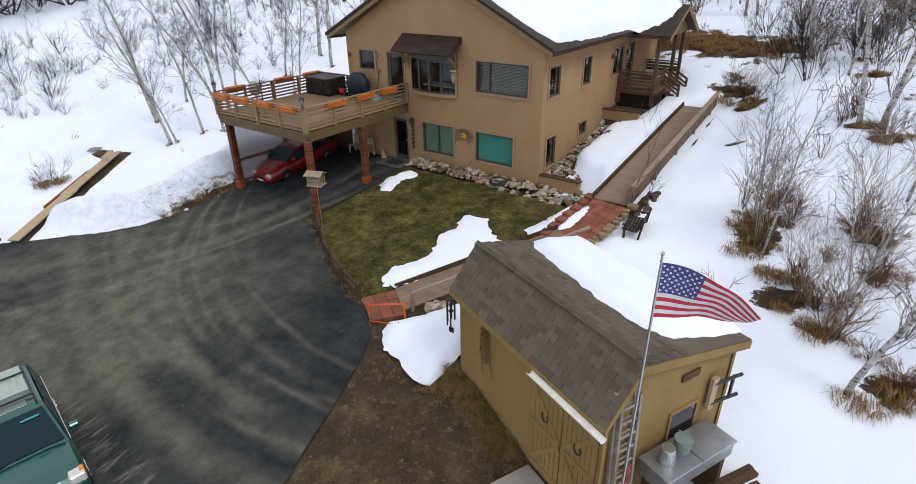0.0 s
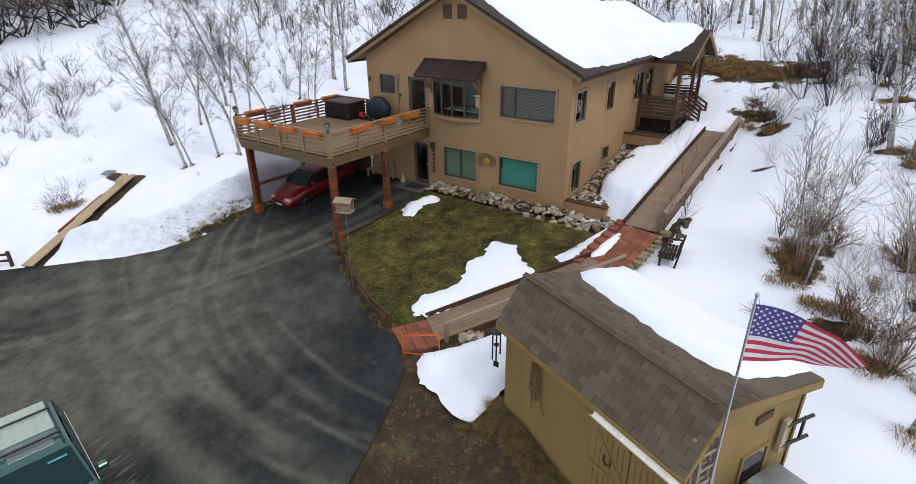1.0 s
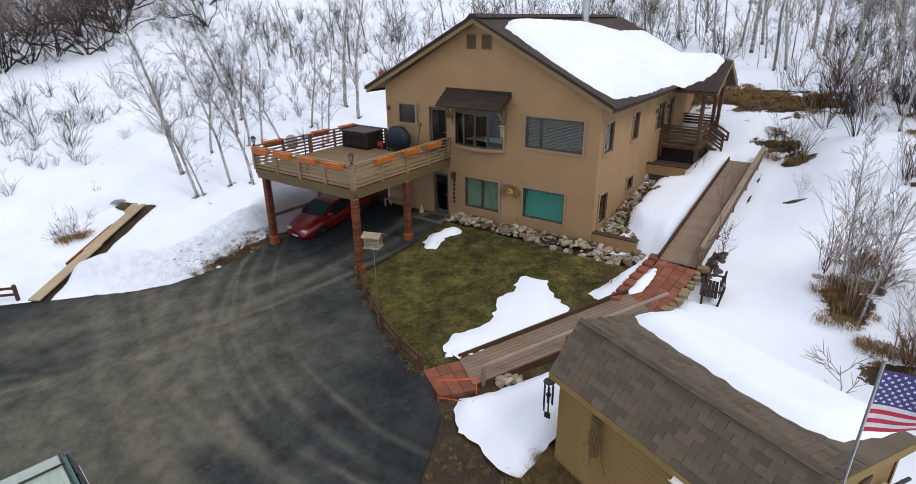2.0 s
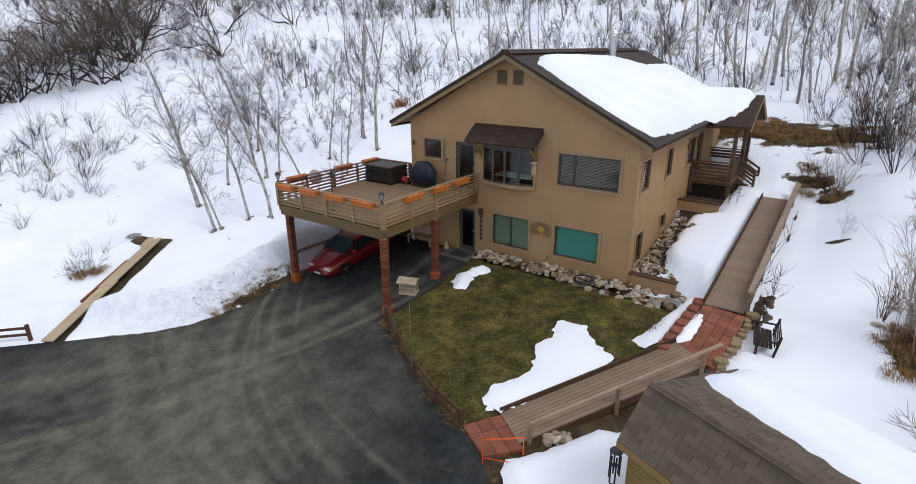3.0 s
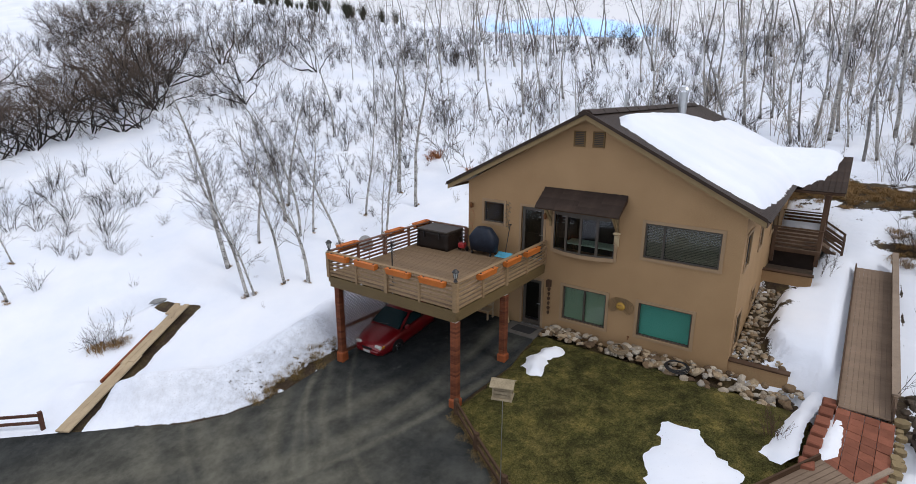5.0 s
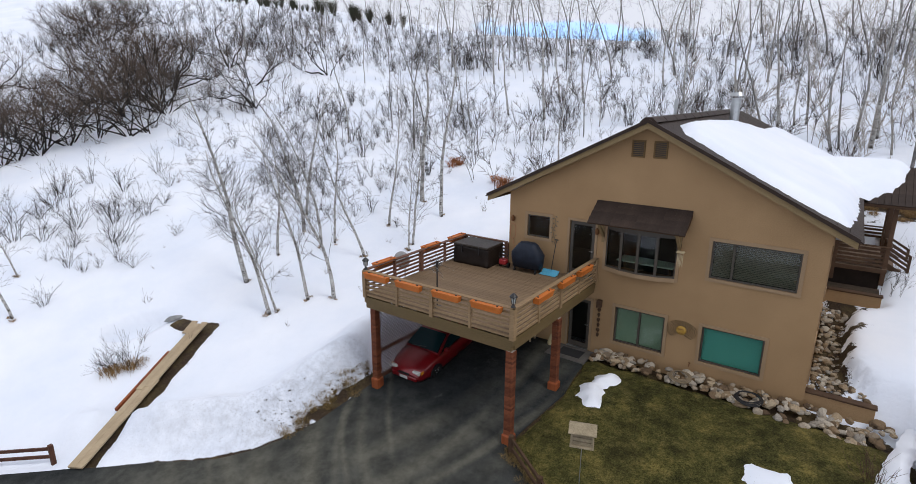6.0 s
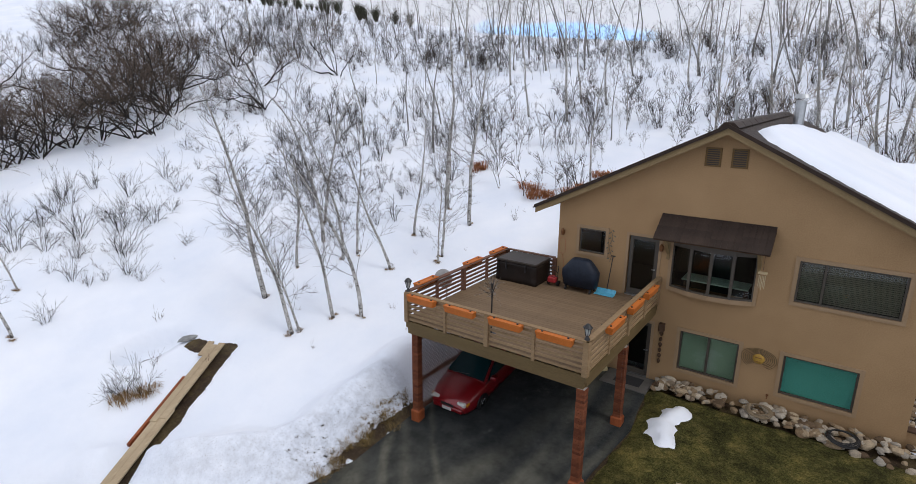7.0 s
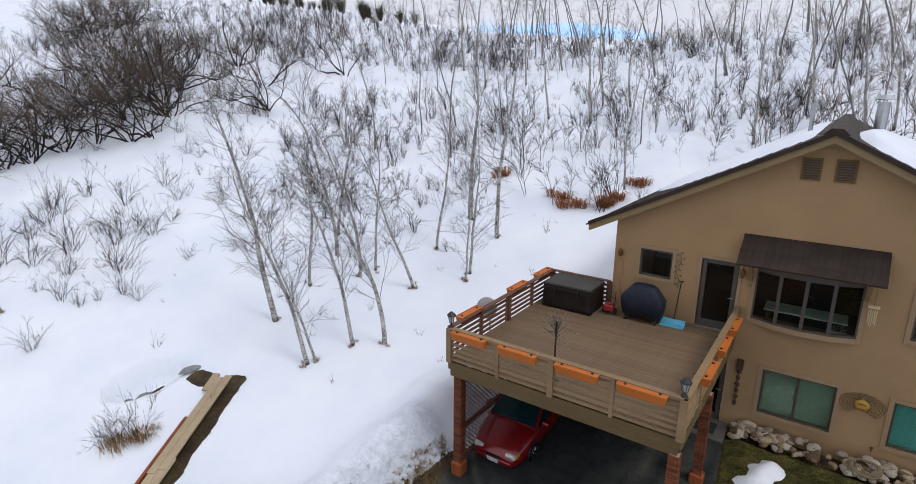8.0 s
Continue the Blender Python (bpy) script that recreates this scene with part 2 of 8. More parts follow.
ROOF = surface("brown_roof_tile", (0.026, 0.015, 0.01), (0.055, 0.035, 0.025), 3, 60, 0.6, 0.3, 0.006, vary=0.3)
DECK = surface("deck_boards", (0.175, 0.115, 0.066), (0.255, 0.175, 0.105), 2, 45, 0.7, 0.3, 0.004, stretch=(0.15, 1, 1), vary=0.2)
RAILW = surface("deck_rail_stain", (0.25, 0.165, 0.085), (0.36, 0.245, 0.135), 2, 45, 0.65, 0.25, 0.004, stretch=(0.2, 0.2, 1), vary=0.12)
BEAMW = surface("deck_beam_stain", (0.12, 0.082, 0.035), (0.17, 0.118, 0.052), 2, 45, 0.65, 0.25, 0.004, stretch=(0.2, 0.2, 1))
LOG = surface("red_log_stain", (0.17, 0.042, 0.016), (0.32, 0.09, 0.03), 3, 30, 0.55, 0.4, 0.01, stretch=(1, 1, 0.15))
POSTBRICK = surface("post_brick", (0.15, 0.044, 0.02), (0.27, 0.088, 0.04), 6, 40, 0.8, 0.4, 0.006, vary=0.5)
DARKWOOD = surface("dark_wood", (0.055, 0.03, 0.017), (0.1, 0.058, 0.033), 2, 40, 0.75, 0.3, 0.005)
SIDEWOOD = surface("brown_side_board", (0.12, 0.08, 0.054), (0.19, 0.13, 0.09), 2, 40, 0.8, 0.3, 0.005, stretch=(1, 0.15, 1), vary=0.2)
CAPWOOD = surface("grey_cap_board", (0.25, 0.19, 0.14), (0.36, 0.28, 0.21), 2, 40, 0.8, 0.3, 0.005, vary=0.1)
PORCHWOOD = surface("brown_porch_stain", (0.075, 0.042, 0.025), (0.14, 0.083, 0.05), 2, 40, 0.7, 0.3, 0.005, vary=0.2)
LATTICEWOOD = surface("red_brown_lattice", (0.085, 0.04, 0.026), (0.15, 0.072, 0.046), 2, 40, 0.75, 0.2, 0.003)
GREYWOOD = surface("weathered_board", (0.205, 0.145, 0.1), (0.295, 0.212, 0.15), 2, 40, 0.8, 0.3, 0.005, stretch=(0.15, 1, 1), vary=0.18)
RAWWOOD = surface("raw_plank", (0.34, 0.26, 0.165), (0.48, 0.38, 0.25), 2, 30, 0.8, 0.35, 0.006, stretch=(1, 0.15, 1))
ORANGE = surface("orange_planter", (0.46, 0.125, 0.022), (0.6, 0.18, 0.035), 2, 30, 0.55, 0.15, 0.004)
SIDING = surface("olive_siding", (0.215, 0.143, 0.05), (0.285, 0.194, 0.074), 1.5, 40, 0.8, 0.25, 0.004)
SHINGLE = surface("asphalt_shingle", (0.105, 0.084, 0.06), (0.165, 0.134, 0.098), 1.2, 180, 0.9, 0.5, 0.004, vary=0.34)
BRICKRED = surface("red_paver", (0.2, 0.07, 0.04), (0.31, 0.115, 0.07), 3, 40, 0.85, 0.4, 0.006, vary=0.3)
def stone_material():
    """River stones, each its own tone of brown, tan, cream or grey."""
    m, n, l, b = nodes_of("river_stone", 0.85, 0, 0.25)
    oi = n.new("ShaderNodeObjectInfo")
    col = ramp(n, l, oi.outputs["Random"], [(0.0, (0.1, 0.065, 0.038)), (0.22, (0.24, 0.165, 0.095)), (0.45, (0.42, 0.33, 0.215)), (0.62, (0.3, 0.275, 0.235)), (0.8, (0.56, 0.49, 0.385)), (1.0, (0.2, 0.15, 0.1))])
    fine = noise_node(n, l, 9, 6, 0.7)
    l.new(mix(n, l, 1.0, col, ramp(n, l, fine, [(0.3, (0.55,) * 3), (0.65, (1.0,) * 3)]), "MULTIPLY"), b.inputs["Base Color"])
    bumped(n, l, b, fine, 0.5, 0.02)
    return m


STONE = stone_material()
CONCRETE = surface("concrete", (0.27, 0.245, 0.215), (0.36, 0.33, 0.29), 2, 40, 0.85, 0.25, 0.005)
LADDERMETAL = surface("dull_ladder_metal", (0.2, 0.17, 0.14), (0.38, 0.34, 0.29), 4, 40, 0.55, 0.2, 0.003, metal=0.3)
METAL = plain("galvanised_metal", (0.5, 0.52, 0.53), 0.35, 0.9)
BLACK = plain("black_metal", (0.015, 0.015, 0.016), 0.45)
ROOMDARK = glass("dark_window_glass", (0.02, 0.02, 0.02))
def bark_material():
    """White bark with dark lenticels and scars across the trunk."""
    m, n, l, b = nodes_of("aspen_bark", 0.8, 0, 0.3)
    col = ramp(n, l, noise_node(n, l, 3.0, 5, 0.6), [(0.3, (0.26, 0.25, 0.235)), (0.65, (0.56, 0.55, 0.525))])
    marks = ramp(n, l, noise_node(n, l, 7.0, 5, 0.65, (1, 1, 2.6)), [(0.4, (0.07, 0.06, 0.05)), (0.48, (1, 1, 1))])
    col = mix(n, l, 1.0, col, marks, "MULTIPLY")
    tc, sep, up = n.new("ShaderNodeTexCoord"), n.new("ShaderNodeSeparateXYZ"), n.new("ShaderNodeMath")
    l.new(tc.outputs["Object"], sep.inputs[0])
    up.operation = "MULTIPLY_ADD"
    up.inputs[1].default_value = 1.6
    l.new(noise_node(n, l, 4.0, 5, 0.7), up.inputs[0])
    l.new(sep.outputs["Z"], up.inputs[2])
    foot = ramp(n, l, up.outputs[0], [(0.75, (1, 1, 1)), (1.0, (0, 0, 0))])
    l.new(mix(n, l, foot, col, (0.055, 0.046, 0.04)), b.inputs["Base Color"])
    return m


BARK = bark_material()
GREYBARK = surface("grey_aspen_bark", (0.07, 0.066, 0.062), (0.36, 0.35, 0.335), 2.5, 9, 0.85, 0, spread=0.3)
ASPENTWIG = surface("aspen_twig", (0.036, 0.031, 0.028), (0.105, 0.09, 0.08), 2, 12, 0.9, 0)
TWIG = surface("grey_twig", (0.024, 0.019, 0.016), (0.08, 0.065, 0.054), 1.2, 12, 0.9, 0)
DARKTWIG = surface("dark_twig", (0.014, 0.011, 0.01), (0.045, 0.036, 0.03), 1.2, 12, 0.9, 0)
SAPLING = surface("sapling_bark", (0.2, 0.17, 0.14), (0.48, 0.43, 0.37), 1.5, 12, 0.9, 0)
BRUSHRED = surface("red_brown_twig", (0.06, 0.034, 0.024), (0.13, 0.075, 0.052), 2, 12, 0.9, 0)
OAKBARK = surface("dark_oak_bark", (0.014, 0.012, 0.011), (0.04, 0.034, 0.03), 2, 12, 0.9, 0)
OAKTWIG = surface("brown_oak_twig", (0.07, 0.053, 0.042), (0.17, 0.13, 0.1), 0.8, 12, 0.9, 0)
SHRUBTAN = surface("tan_twig", (0.085, 0.042, 0.022), (0.26, 0.15, 0.08), 2, 12, 0.9, 0)
TUSSOCK = surface("tussock_grass", (0.055, 0.028, 0.012), (0.42, 0.26, 0.105), 7, 30, 0.9, 0, spread=0.5)
DRYGRASS = surface("dry_grass", (0.1, 0.066, 0.024), (0.36, 0.25, 0.1), 5, 30, 0.9, 0)


# ---- mesh helpers ----
def thing(name, m, label, category, group="", kind=""):
    ob = new(name)
    ob.matrix_basis = m
    ob.empty_display_size = 0.2
    return tagged(ob, label, category, group, kind)


def mesh_of(name, bm, material):
    me = bpy.data.meshes.new(name)
    bmesh.ops.recalc_face_normals(bm, faces=bm.faces)
    bm.to_mesh(me)
    bm.free()
    me.materials.append(material)
    return me


def part(name, bm, material, parent=None, label="", smooth=False):
    me = bm if isinstance(bm, bpy.types.Mesh) else mesh_of(name, bm, material)
    if smooth:
        me.polygons.foreach_set("use_smooth", [True] * len(me.polygons))
    ob = new(name, me)
    if parent:
        ob.parent = parent
    return tagged(ob, label)


def box(bm, x0, x1, y0, y1, z0, z1, m=None):
    c = Matrix.Translation(((x0 + x1) / 2, (y0 + y1) / 2, (z0 + z1) / 2)) @ Matrix.Diagonal((abs(x1 - x0), abs(y1 - y0), abs(z1 - z0), 1))
    bmesh.ops.create_cube(bm, size=1, matrix=(m @ c) if m else c)
    return bm


def boxes(*rows, m=None, bevel=0.0):
    bm = bmesh.new()
    for r in rows:
        box(bm, *r, m=m)
    if bevel:
        bmesh.ops.bevel(bm, geom=bm.edges[:], offset=bevel, segments=1, affect="EDGES")
    return bm


def beam(bm, p, q, w, h):
    """A bar from p to q, w across and h high."""
    p, q = Vector(p), Vector(q)
    d = q - p
    x = d.normalized()
    up = Vector((0, 0, 1)) if abs(x.z) < 0.98 else Vector((0, 1, 0))
    y = up.cross(x).normalized()
    z = x.cross(y)
    m = Matrix((x, y, z)).transposed().to_4x4()
    m.translation = (p + q) / 2
    bmesh.ops.create_cube(bm, size=1, matrix=m @ Matrix.Diagonal((d.length, w, h, 1)))
    return bm


def tube(bm, pts, radii, n=8, cap=True):
    rings = []
    for k, p in enumerate(pts):
        p = Vector(p)
        a, b = Vector(pts[max(k - 1, 0)]), Vector(pts[min(k + 1, len(pts) - 1)])
        d = (b - a).normalized()
        s = d.cross(Vector((0, 0, 1)) if abs(d.z) < 0.9 else Vector((1, 0, 0))).normalized()
        t = d.cross(s)
        r = radii[k] if isinstance(radii, (list, tuple)) else radii
        rings.append([bm.verts.new(p + r * (math.cos(2 * math.pi * i / n) * s + math.sin(2 * math.pi * i / n) * t)) for i in range(n)])
    for a, b in zip(rings, rings[1:]):
        for i in range(n):
            bm.faces.new((a[i], a[(i + 1) % n], b[(i + 1) % n], b[i]))
    if cap:
        bm.faces.new(rings[0][::-1])
        bm.faces.new(rings[-1])
    return bm


def prism(bm, outline, depth, m=Matrix()):
    """An outline in x and z, pushed along y by depth."""
    a = [bm.verts.new(m @ Vector((x, 0, z))) for x, z in outline]
    b = [bm.verts.new(m @ Vector((x, depth, z))) for x, z in outline]
    bm.faces.new(a)
    bm.faces.new(b[::-1])
    for i in range(len(a)):
        j = (i + 1) % len(a)
        bm.faces.new((a[j], a[i], b[i], b[j]))
    return bm


def smooth_step(v, a, b):
    t = np.clip((v - a) / (b - a), 0, 1)
    return t * t * (3 - 2 * t)


# ---- the lie of the land ----
DRIVE = [(-46, -33), (-30, -20.5), (-20.4, -14.7), (-18.9, -13.6), (-18.0, -13.1), (-16.5, -12.0), (-14.8, -10.85), (-14.05, -10.0), (-13.62, -9.2), (-13.25, -8.1), (-13.1, -6.5), (-13.0, -5.4),
         (-12.95, 0.0), (-7.0, 0.0), (-6.7, -1.4), (-6.55, -3.2), (-6.85, -5.2), (-7.0, -6.3), (-5.6, -7.2), (-4.2, -8.1), (-2.75, -8.9), (-1.3, -9.45), (-0.3, -10.0), (0.3, -10.55), (0.62, -11.1), (0.97, -12.0), (1.38, -13.2), (1.85, -14.8), (2.4, -17.5), (1.0, -24), (-6, -36)]
YARD = DRIVE[:13] + [(0.0, 0.0), (1.9, -0.2), (2.7, -1.6), (2.9, -4.0), (3.6, -6.5), (3.9, -9.5), (8.5, -12.2), (12, -17), (12, -36), (-6, -36)]
LAWN = [(-6.9, -0.65), (0.0, -0.9), (1.9, -1.0), (2.55, -1.5), (2.85, -3.9), (0.9, -6.6), (-0.55, -8.55), (-1.15, -9.25), (-2.7, -8.8), (-4.15, -8.0), (-5.55, -7.1), (-6.95, -6.2), (-6.8, -5.2), (-6.5, -3.2), (-6.65, -1.4)]


def edge_distance(poly, x, y):
    """Distance to a closed outline: above nought inside, below nought outside."""
    x, y = np.asarray(x, float), np.asarray(y, float)
    best, inside = np.full(x.shape, 1e9), np.zeros(x.shape, bool)
    for (ax, ay), (bx, by) in zip(poly, poly[1:] + poly[:1]):
        dx, dy = bx - ax, by - ay
        t = np.clip(((x - ax) * dx + (y - ay) * dy) / (dx * dx + dy * dy + 1e-12), 0, 1)
        best = np.minimum(best, np.hypot(x - ax - t * dx, y - ay - t * dy))
        if ay != by:
            inside ^= ((ay > y) != (by > y)) & (x < (bx - ax) * (y - ay) / (by - ay) + ax)
    return np.where(inside, best, -best)


def waves(x, y, size, seed=0.0):
    """Gentle swells with no repeat within view."""
    a = np.sin((x * 0.83 + y * 0.41) / size + seed) + np.sin((x * -0.37 + y * 0.91) / size * 1.37 + 1.7 + seed * 2)
    return (a + np.sin((x * 0.59 - y * 0.73) / size * 2.11 + 0.6 + seed * 3) * 0.6) / 2.6


def hill(x, y):
    x, y = np.asarray(x, float), np.asarray(y, float)
    yy = np.where(y > 30, 58 - np.logaddexp(0, (58 - y) / 5) * 5, y)
    yy = np.maximum(yy, -40 + (yy + 40) * 0.1)
    slope = 0.2 + 0.06 * np.clip((4 - x) / 24, 0, 1)
    z = 1.2 + slope * yy + 0.13 * np.maximum(yy - 32, 0) * smooth_step(x, -34, 0) + 0.095 * np.maximum(-20 - x, 0) + 0.075 * np.clip(-40 - x, 0, 90) * (1 - smooth_step(y, 25, 55)) + 0.1 * np.clip(-70 - x, 0, 60) * smooth_step(y, 25, 55) + 0.1 * np.clip(x - 6, 0, 40) * smooth_step(y, -6, 4)
    far = smooth_step(np.hypot(x + 4, y + 2), 12, 50)
    return z + waves(x, y, 9) * (0.08 + 0.75 * far) + waves(x, y, 2.6, 2.0) * (0.03 + 0.1 * far)


def yard(x, y):
    z = -0.55 + 0.037 * (x + 6.9) + 0.149 * (y + 6.1)
    top = 0.02 + 0.05 * smooth_step(x, -7.2, -5.5)
    z = np.where(z > top, top + (z - top) * 0.12, z)
    u, v = (x - 3.46) * 0.9135 - (y + 10.84) * 0.4067, (x - 3.46) * 0.4067 + (y + 10.84) * 0.9135
    return z + 0.5 * np.exp(-(((u - 0.6) / 1.8) ** 2) - ((v - 0.4) / 0.9) ** 2)


def trench(x, y):
    """Along and across the plank path: t runs from the driveway upward, s is metres to the right of its middle."""
    ux, uy, length = -0.463, 0.886, 7.45
    dx, dy = x + 18.85, y + 13.45
    return (dx * ux + dy * uy) / length, dx * uy - dy * ux


def land(x, y):
    x, y = np.asarray(x, float), np.asarray(y, float)
    d = edge_distance(YARD, x, y)
    k = smooth_step(d, -1.5, 0.0)
    z = hill(x, y) * (1 - k) + (yard(x, y) - 0.07) * k
    bank = 0.78 * np.exp(-(((-d) - 1.55) / 0.95) ** 2) * smooth_step(y, -14.2, -11) * smooth_step(-y, 1.5, 5.0) * smooth_step(-x, 12.5, 13.5)
    z = np.minimum(z + bank, 9e9)
    z = z + (0.15 * waves(x, y, 0.6, 1.0) + 0.09 * waves(x, y, 0.25, 3.0)) * smooth_step(bank, 0.05, 0.4)
    t, s = trench(x, y)
    floor = -2.1 + 1.66 * t
    cut = smooth_step(s, -0.62, -0.36) * smooth_step(s, 1.0, 0.62) * smooth_step(t, -0.06, 0.0) * smooth_step(t, 1.1, 1.0)
    z = z * (1 - cut) + np.minimum(z, floor - 0.05) * cut
    dip = np.exp(-(((x + 25.0) * 0.4 + (y + 8.4) * 0.92) / 1.2) ** 2 - (((y + 8.4) * 0.4 - (x + 25.0) * 0.92) / 0.85) ** 2)
    z = z - 0.95 * smooth_step(dip, 0.2, 0.5)
    walk_z = 0.93 + (y + 1.6) * 0.1354
    lane = smooth_step(x, -0.4, 0.2) * smooth_step(x, 8.0, 5.2) * smooth_step(y, -3.5, -1.0) * smooth_step(y, 14.0, 9.5)
    beside = walk_z + 0.12 - 0.42 * smooth_step(x, 3.4, 4.5) + 0.06 * np.maximum(x - 4.6, 0) + 0.05 * waves(x, y, 0.8, 5.0)
    z = z * (1 - lane) + np.minimum(z, beside) * lane
    on_walk = smooth_step(np.abs(x - 3.75 - 0.01 * (y + 1.6)), 0.95, 0.72) * smooth_step(y, -2.3, -1.8) * smooth_step(y, 9.6, 8.8)
    z = z * (1 - on_walk) + np.minimum(z, walk_z - 0.25) * on_walk
    edge = 0.7 + 0.95 * smooth_step(y, 1.8, 0.3) + 0.95 * smooth_step(y, 5.2, 6.1)
    bed = smooth_step(x - edge, 0.4, 0.0) * smooth_step(x, -0.6, -0.2) * smooth_step(y, 0.0, 0.3) * smooth_step(y, 6.6, 6.3)
    z = z * (1 - bed) + np.minimum(z, 0.6 + 0.15 * (y - 0.3)) * bed
    paved = smooth_step(edge_distance([(2.85, -4.2), (4.3, -5.1), (4.6, -1.3), (2.9, -1.0)], x, y), -0.3, 0.0)
    z = z * (1 - paved) + np.minimum(z, 0.42 + (y + 4.2) * 0.1) * paved
    under = smooth_step(x, 2.1, 1.7) * smooth_step(x, -0.4, 0.0) * smooth_step(y, 6.3, 6.6) * smooth_step(y, 12.2, 11.8)
    z = z * (1 - under) + np.minimum(z, 2.0) * under
    house = smooth_step(np.maximum(np.abs(x + 5.35) - 5.3, np.abs(y - 7) - 7.0), 0.0, -0.3)
    return z * (1 - house) + house * -1.5


def at_land(x, y):
    return float(land(np.array([x]), np.array([y]))[0])


def patch(poly, step, height, seed=0, rough=0.0):
    """A sheet over an outline: height(x, y, d) with d the distance from its rim."""
    from mathutils.geometry import delaunay_2d_cdt
    rng = random.Random(seed)
    rim = []
    for (ax, ay), (bx, by) in zip(poly, poly[1:] + poly[:1]):
        k = max(1, int(math.hypot(bx - ax, by - ay) / step))
        for i in range(k):
            t = i / k
            rim.append((ax + (bx - ax) * t + rng.uniform(-rough, rough), ay + (by - ay) * t + rng.uniform(-rough, rough)))
    xs, ys = np.array([p[0] for p in rim]), np.array([p[1] for p in rim])
    gx, gy = np.meshgrid(np.arange(xs.min(), xs.max(), step), np.arange(ys.min(), ys.max(), step))
    gx, gy = gx.ravel() + 0.5 * step * (np.arange(gx.size) % 2), gy.ravel()
    keep = edge_distance(rim, gx, gy) > step * 0.45
    pts = [Vector(p) for p in rim] + [Vector(p) for p in zip(gx[keep], gy[keep])]
    n = len(rim)
    vs, _, fs, *_ = delaunay_2d_cdt(pts, [(i, (i + 1) % n) for i in range(n)], [], 1, 1e-5)
    x, y = np.array([v.x for v in vs]), np.array([v.y for v in vs])
    z = height(x, y, np.maximum(edge_distance(rim, x, y), 0))
    me = bpy.data.meshes.new("sheet")
    me.from_pydata(list(zip(x, y, z)), [], fs)
    me.update()
    if me.polygons and me.polygons[0].normal.z < 0:
        me.flip_normals()
    me.polygons.foreach_set("use_smooth", [True] * len(me.polygons))
    return me


def sheet(name, me, material, label, category, kind="structure"):
    me.materials.append(material)
    return tagged(new(name, me), label, category, kind=kind)


def steps_between(*rows):
    """Coordinates from stretches of (start, end, step)."""
    out = []
    for a, b, s in rows:
        out += list(np.arange(a, b, s))
    return np.array(out + [rows[-1][1]])


# bare patches of brown grass on the snow slope: centre and radii
BARE = [(3.0, 15.9, 4.6, 2.3), (8.6, -1.9, 0.75, 0.8), (9.0, -0.9, 0.5, 0.4), (9.8, -4.2, 0.8, 0.6), (10.7, -5.1, 0.55, 0.35), (11.2, -0.9, 0.8, 0.5), (11.5, -2.6, 0.5, 0.4), (12.3, -6.3, 0.45, 0.5), (0.4, 3.4, 0.75, 3.4), (1.0, 6.1, 0.8, 0.45), (4.7, 11.3, 1.1, 0.55), (5.8, 9.9, 0.8, 0.7), (6.4, 4.9, 0.35, 0.2), (10.4, 11.4, 0.7, 0.35), (10.3, 6.0, 0.6, 0.3), (11.2, 5.0, 0.7, 0.35)]


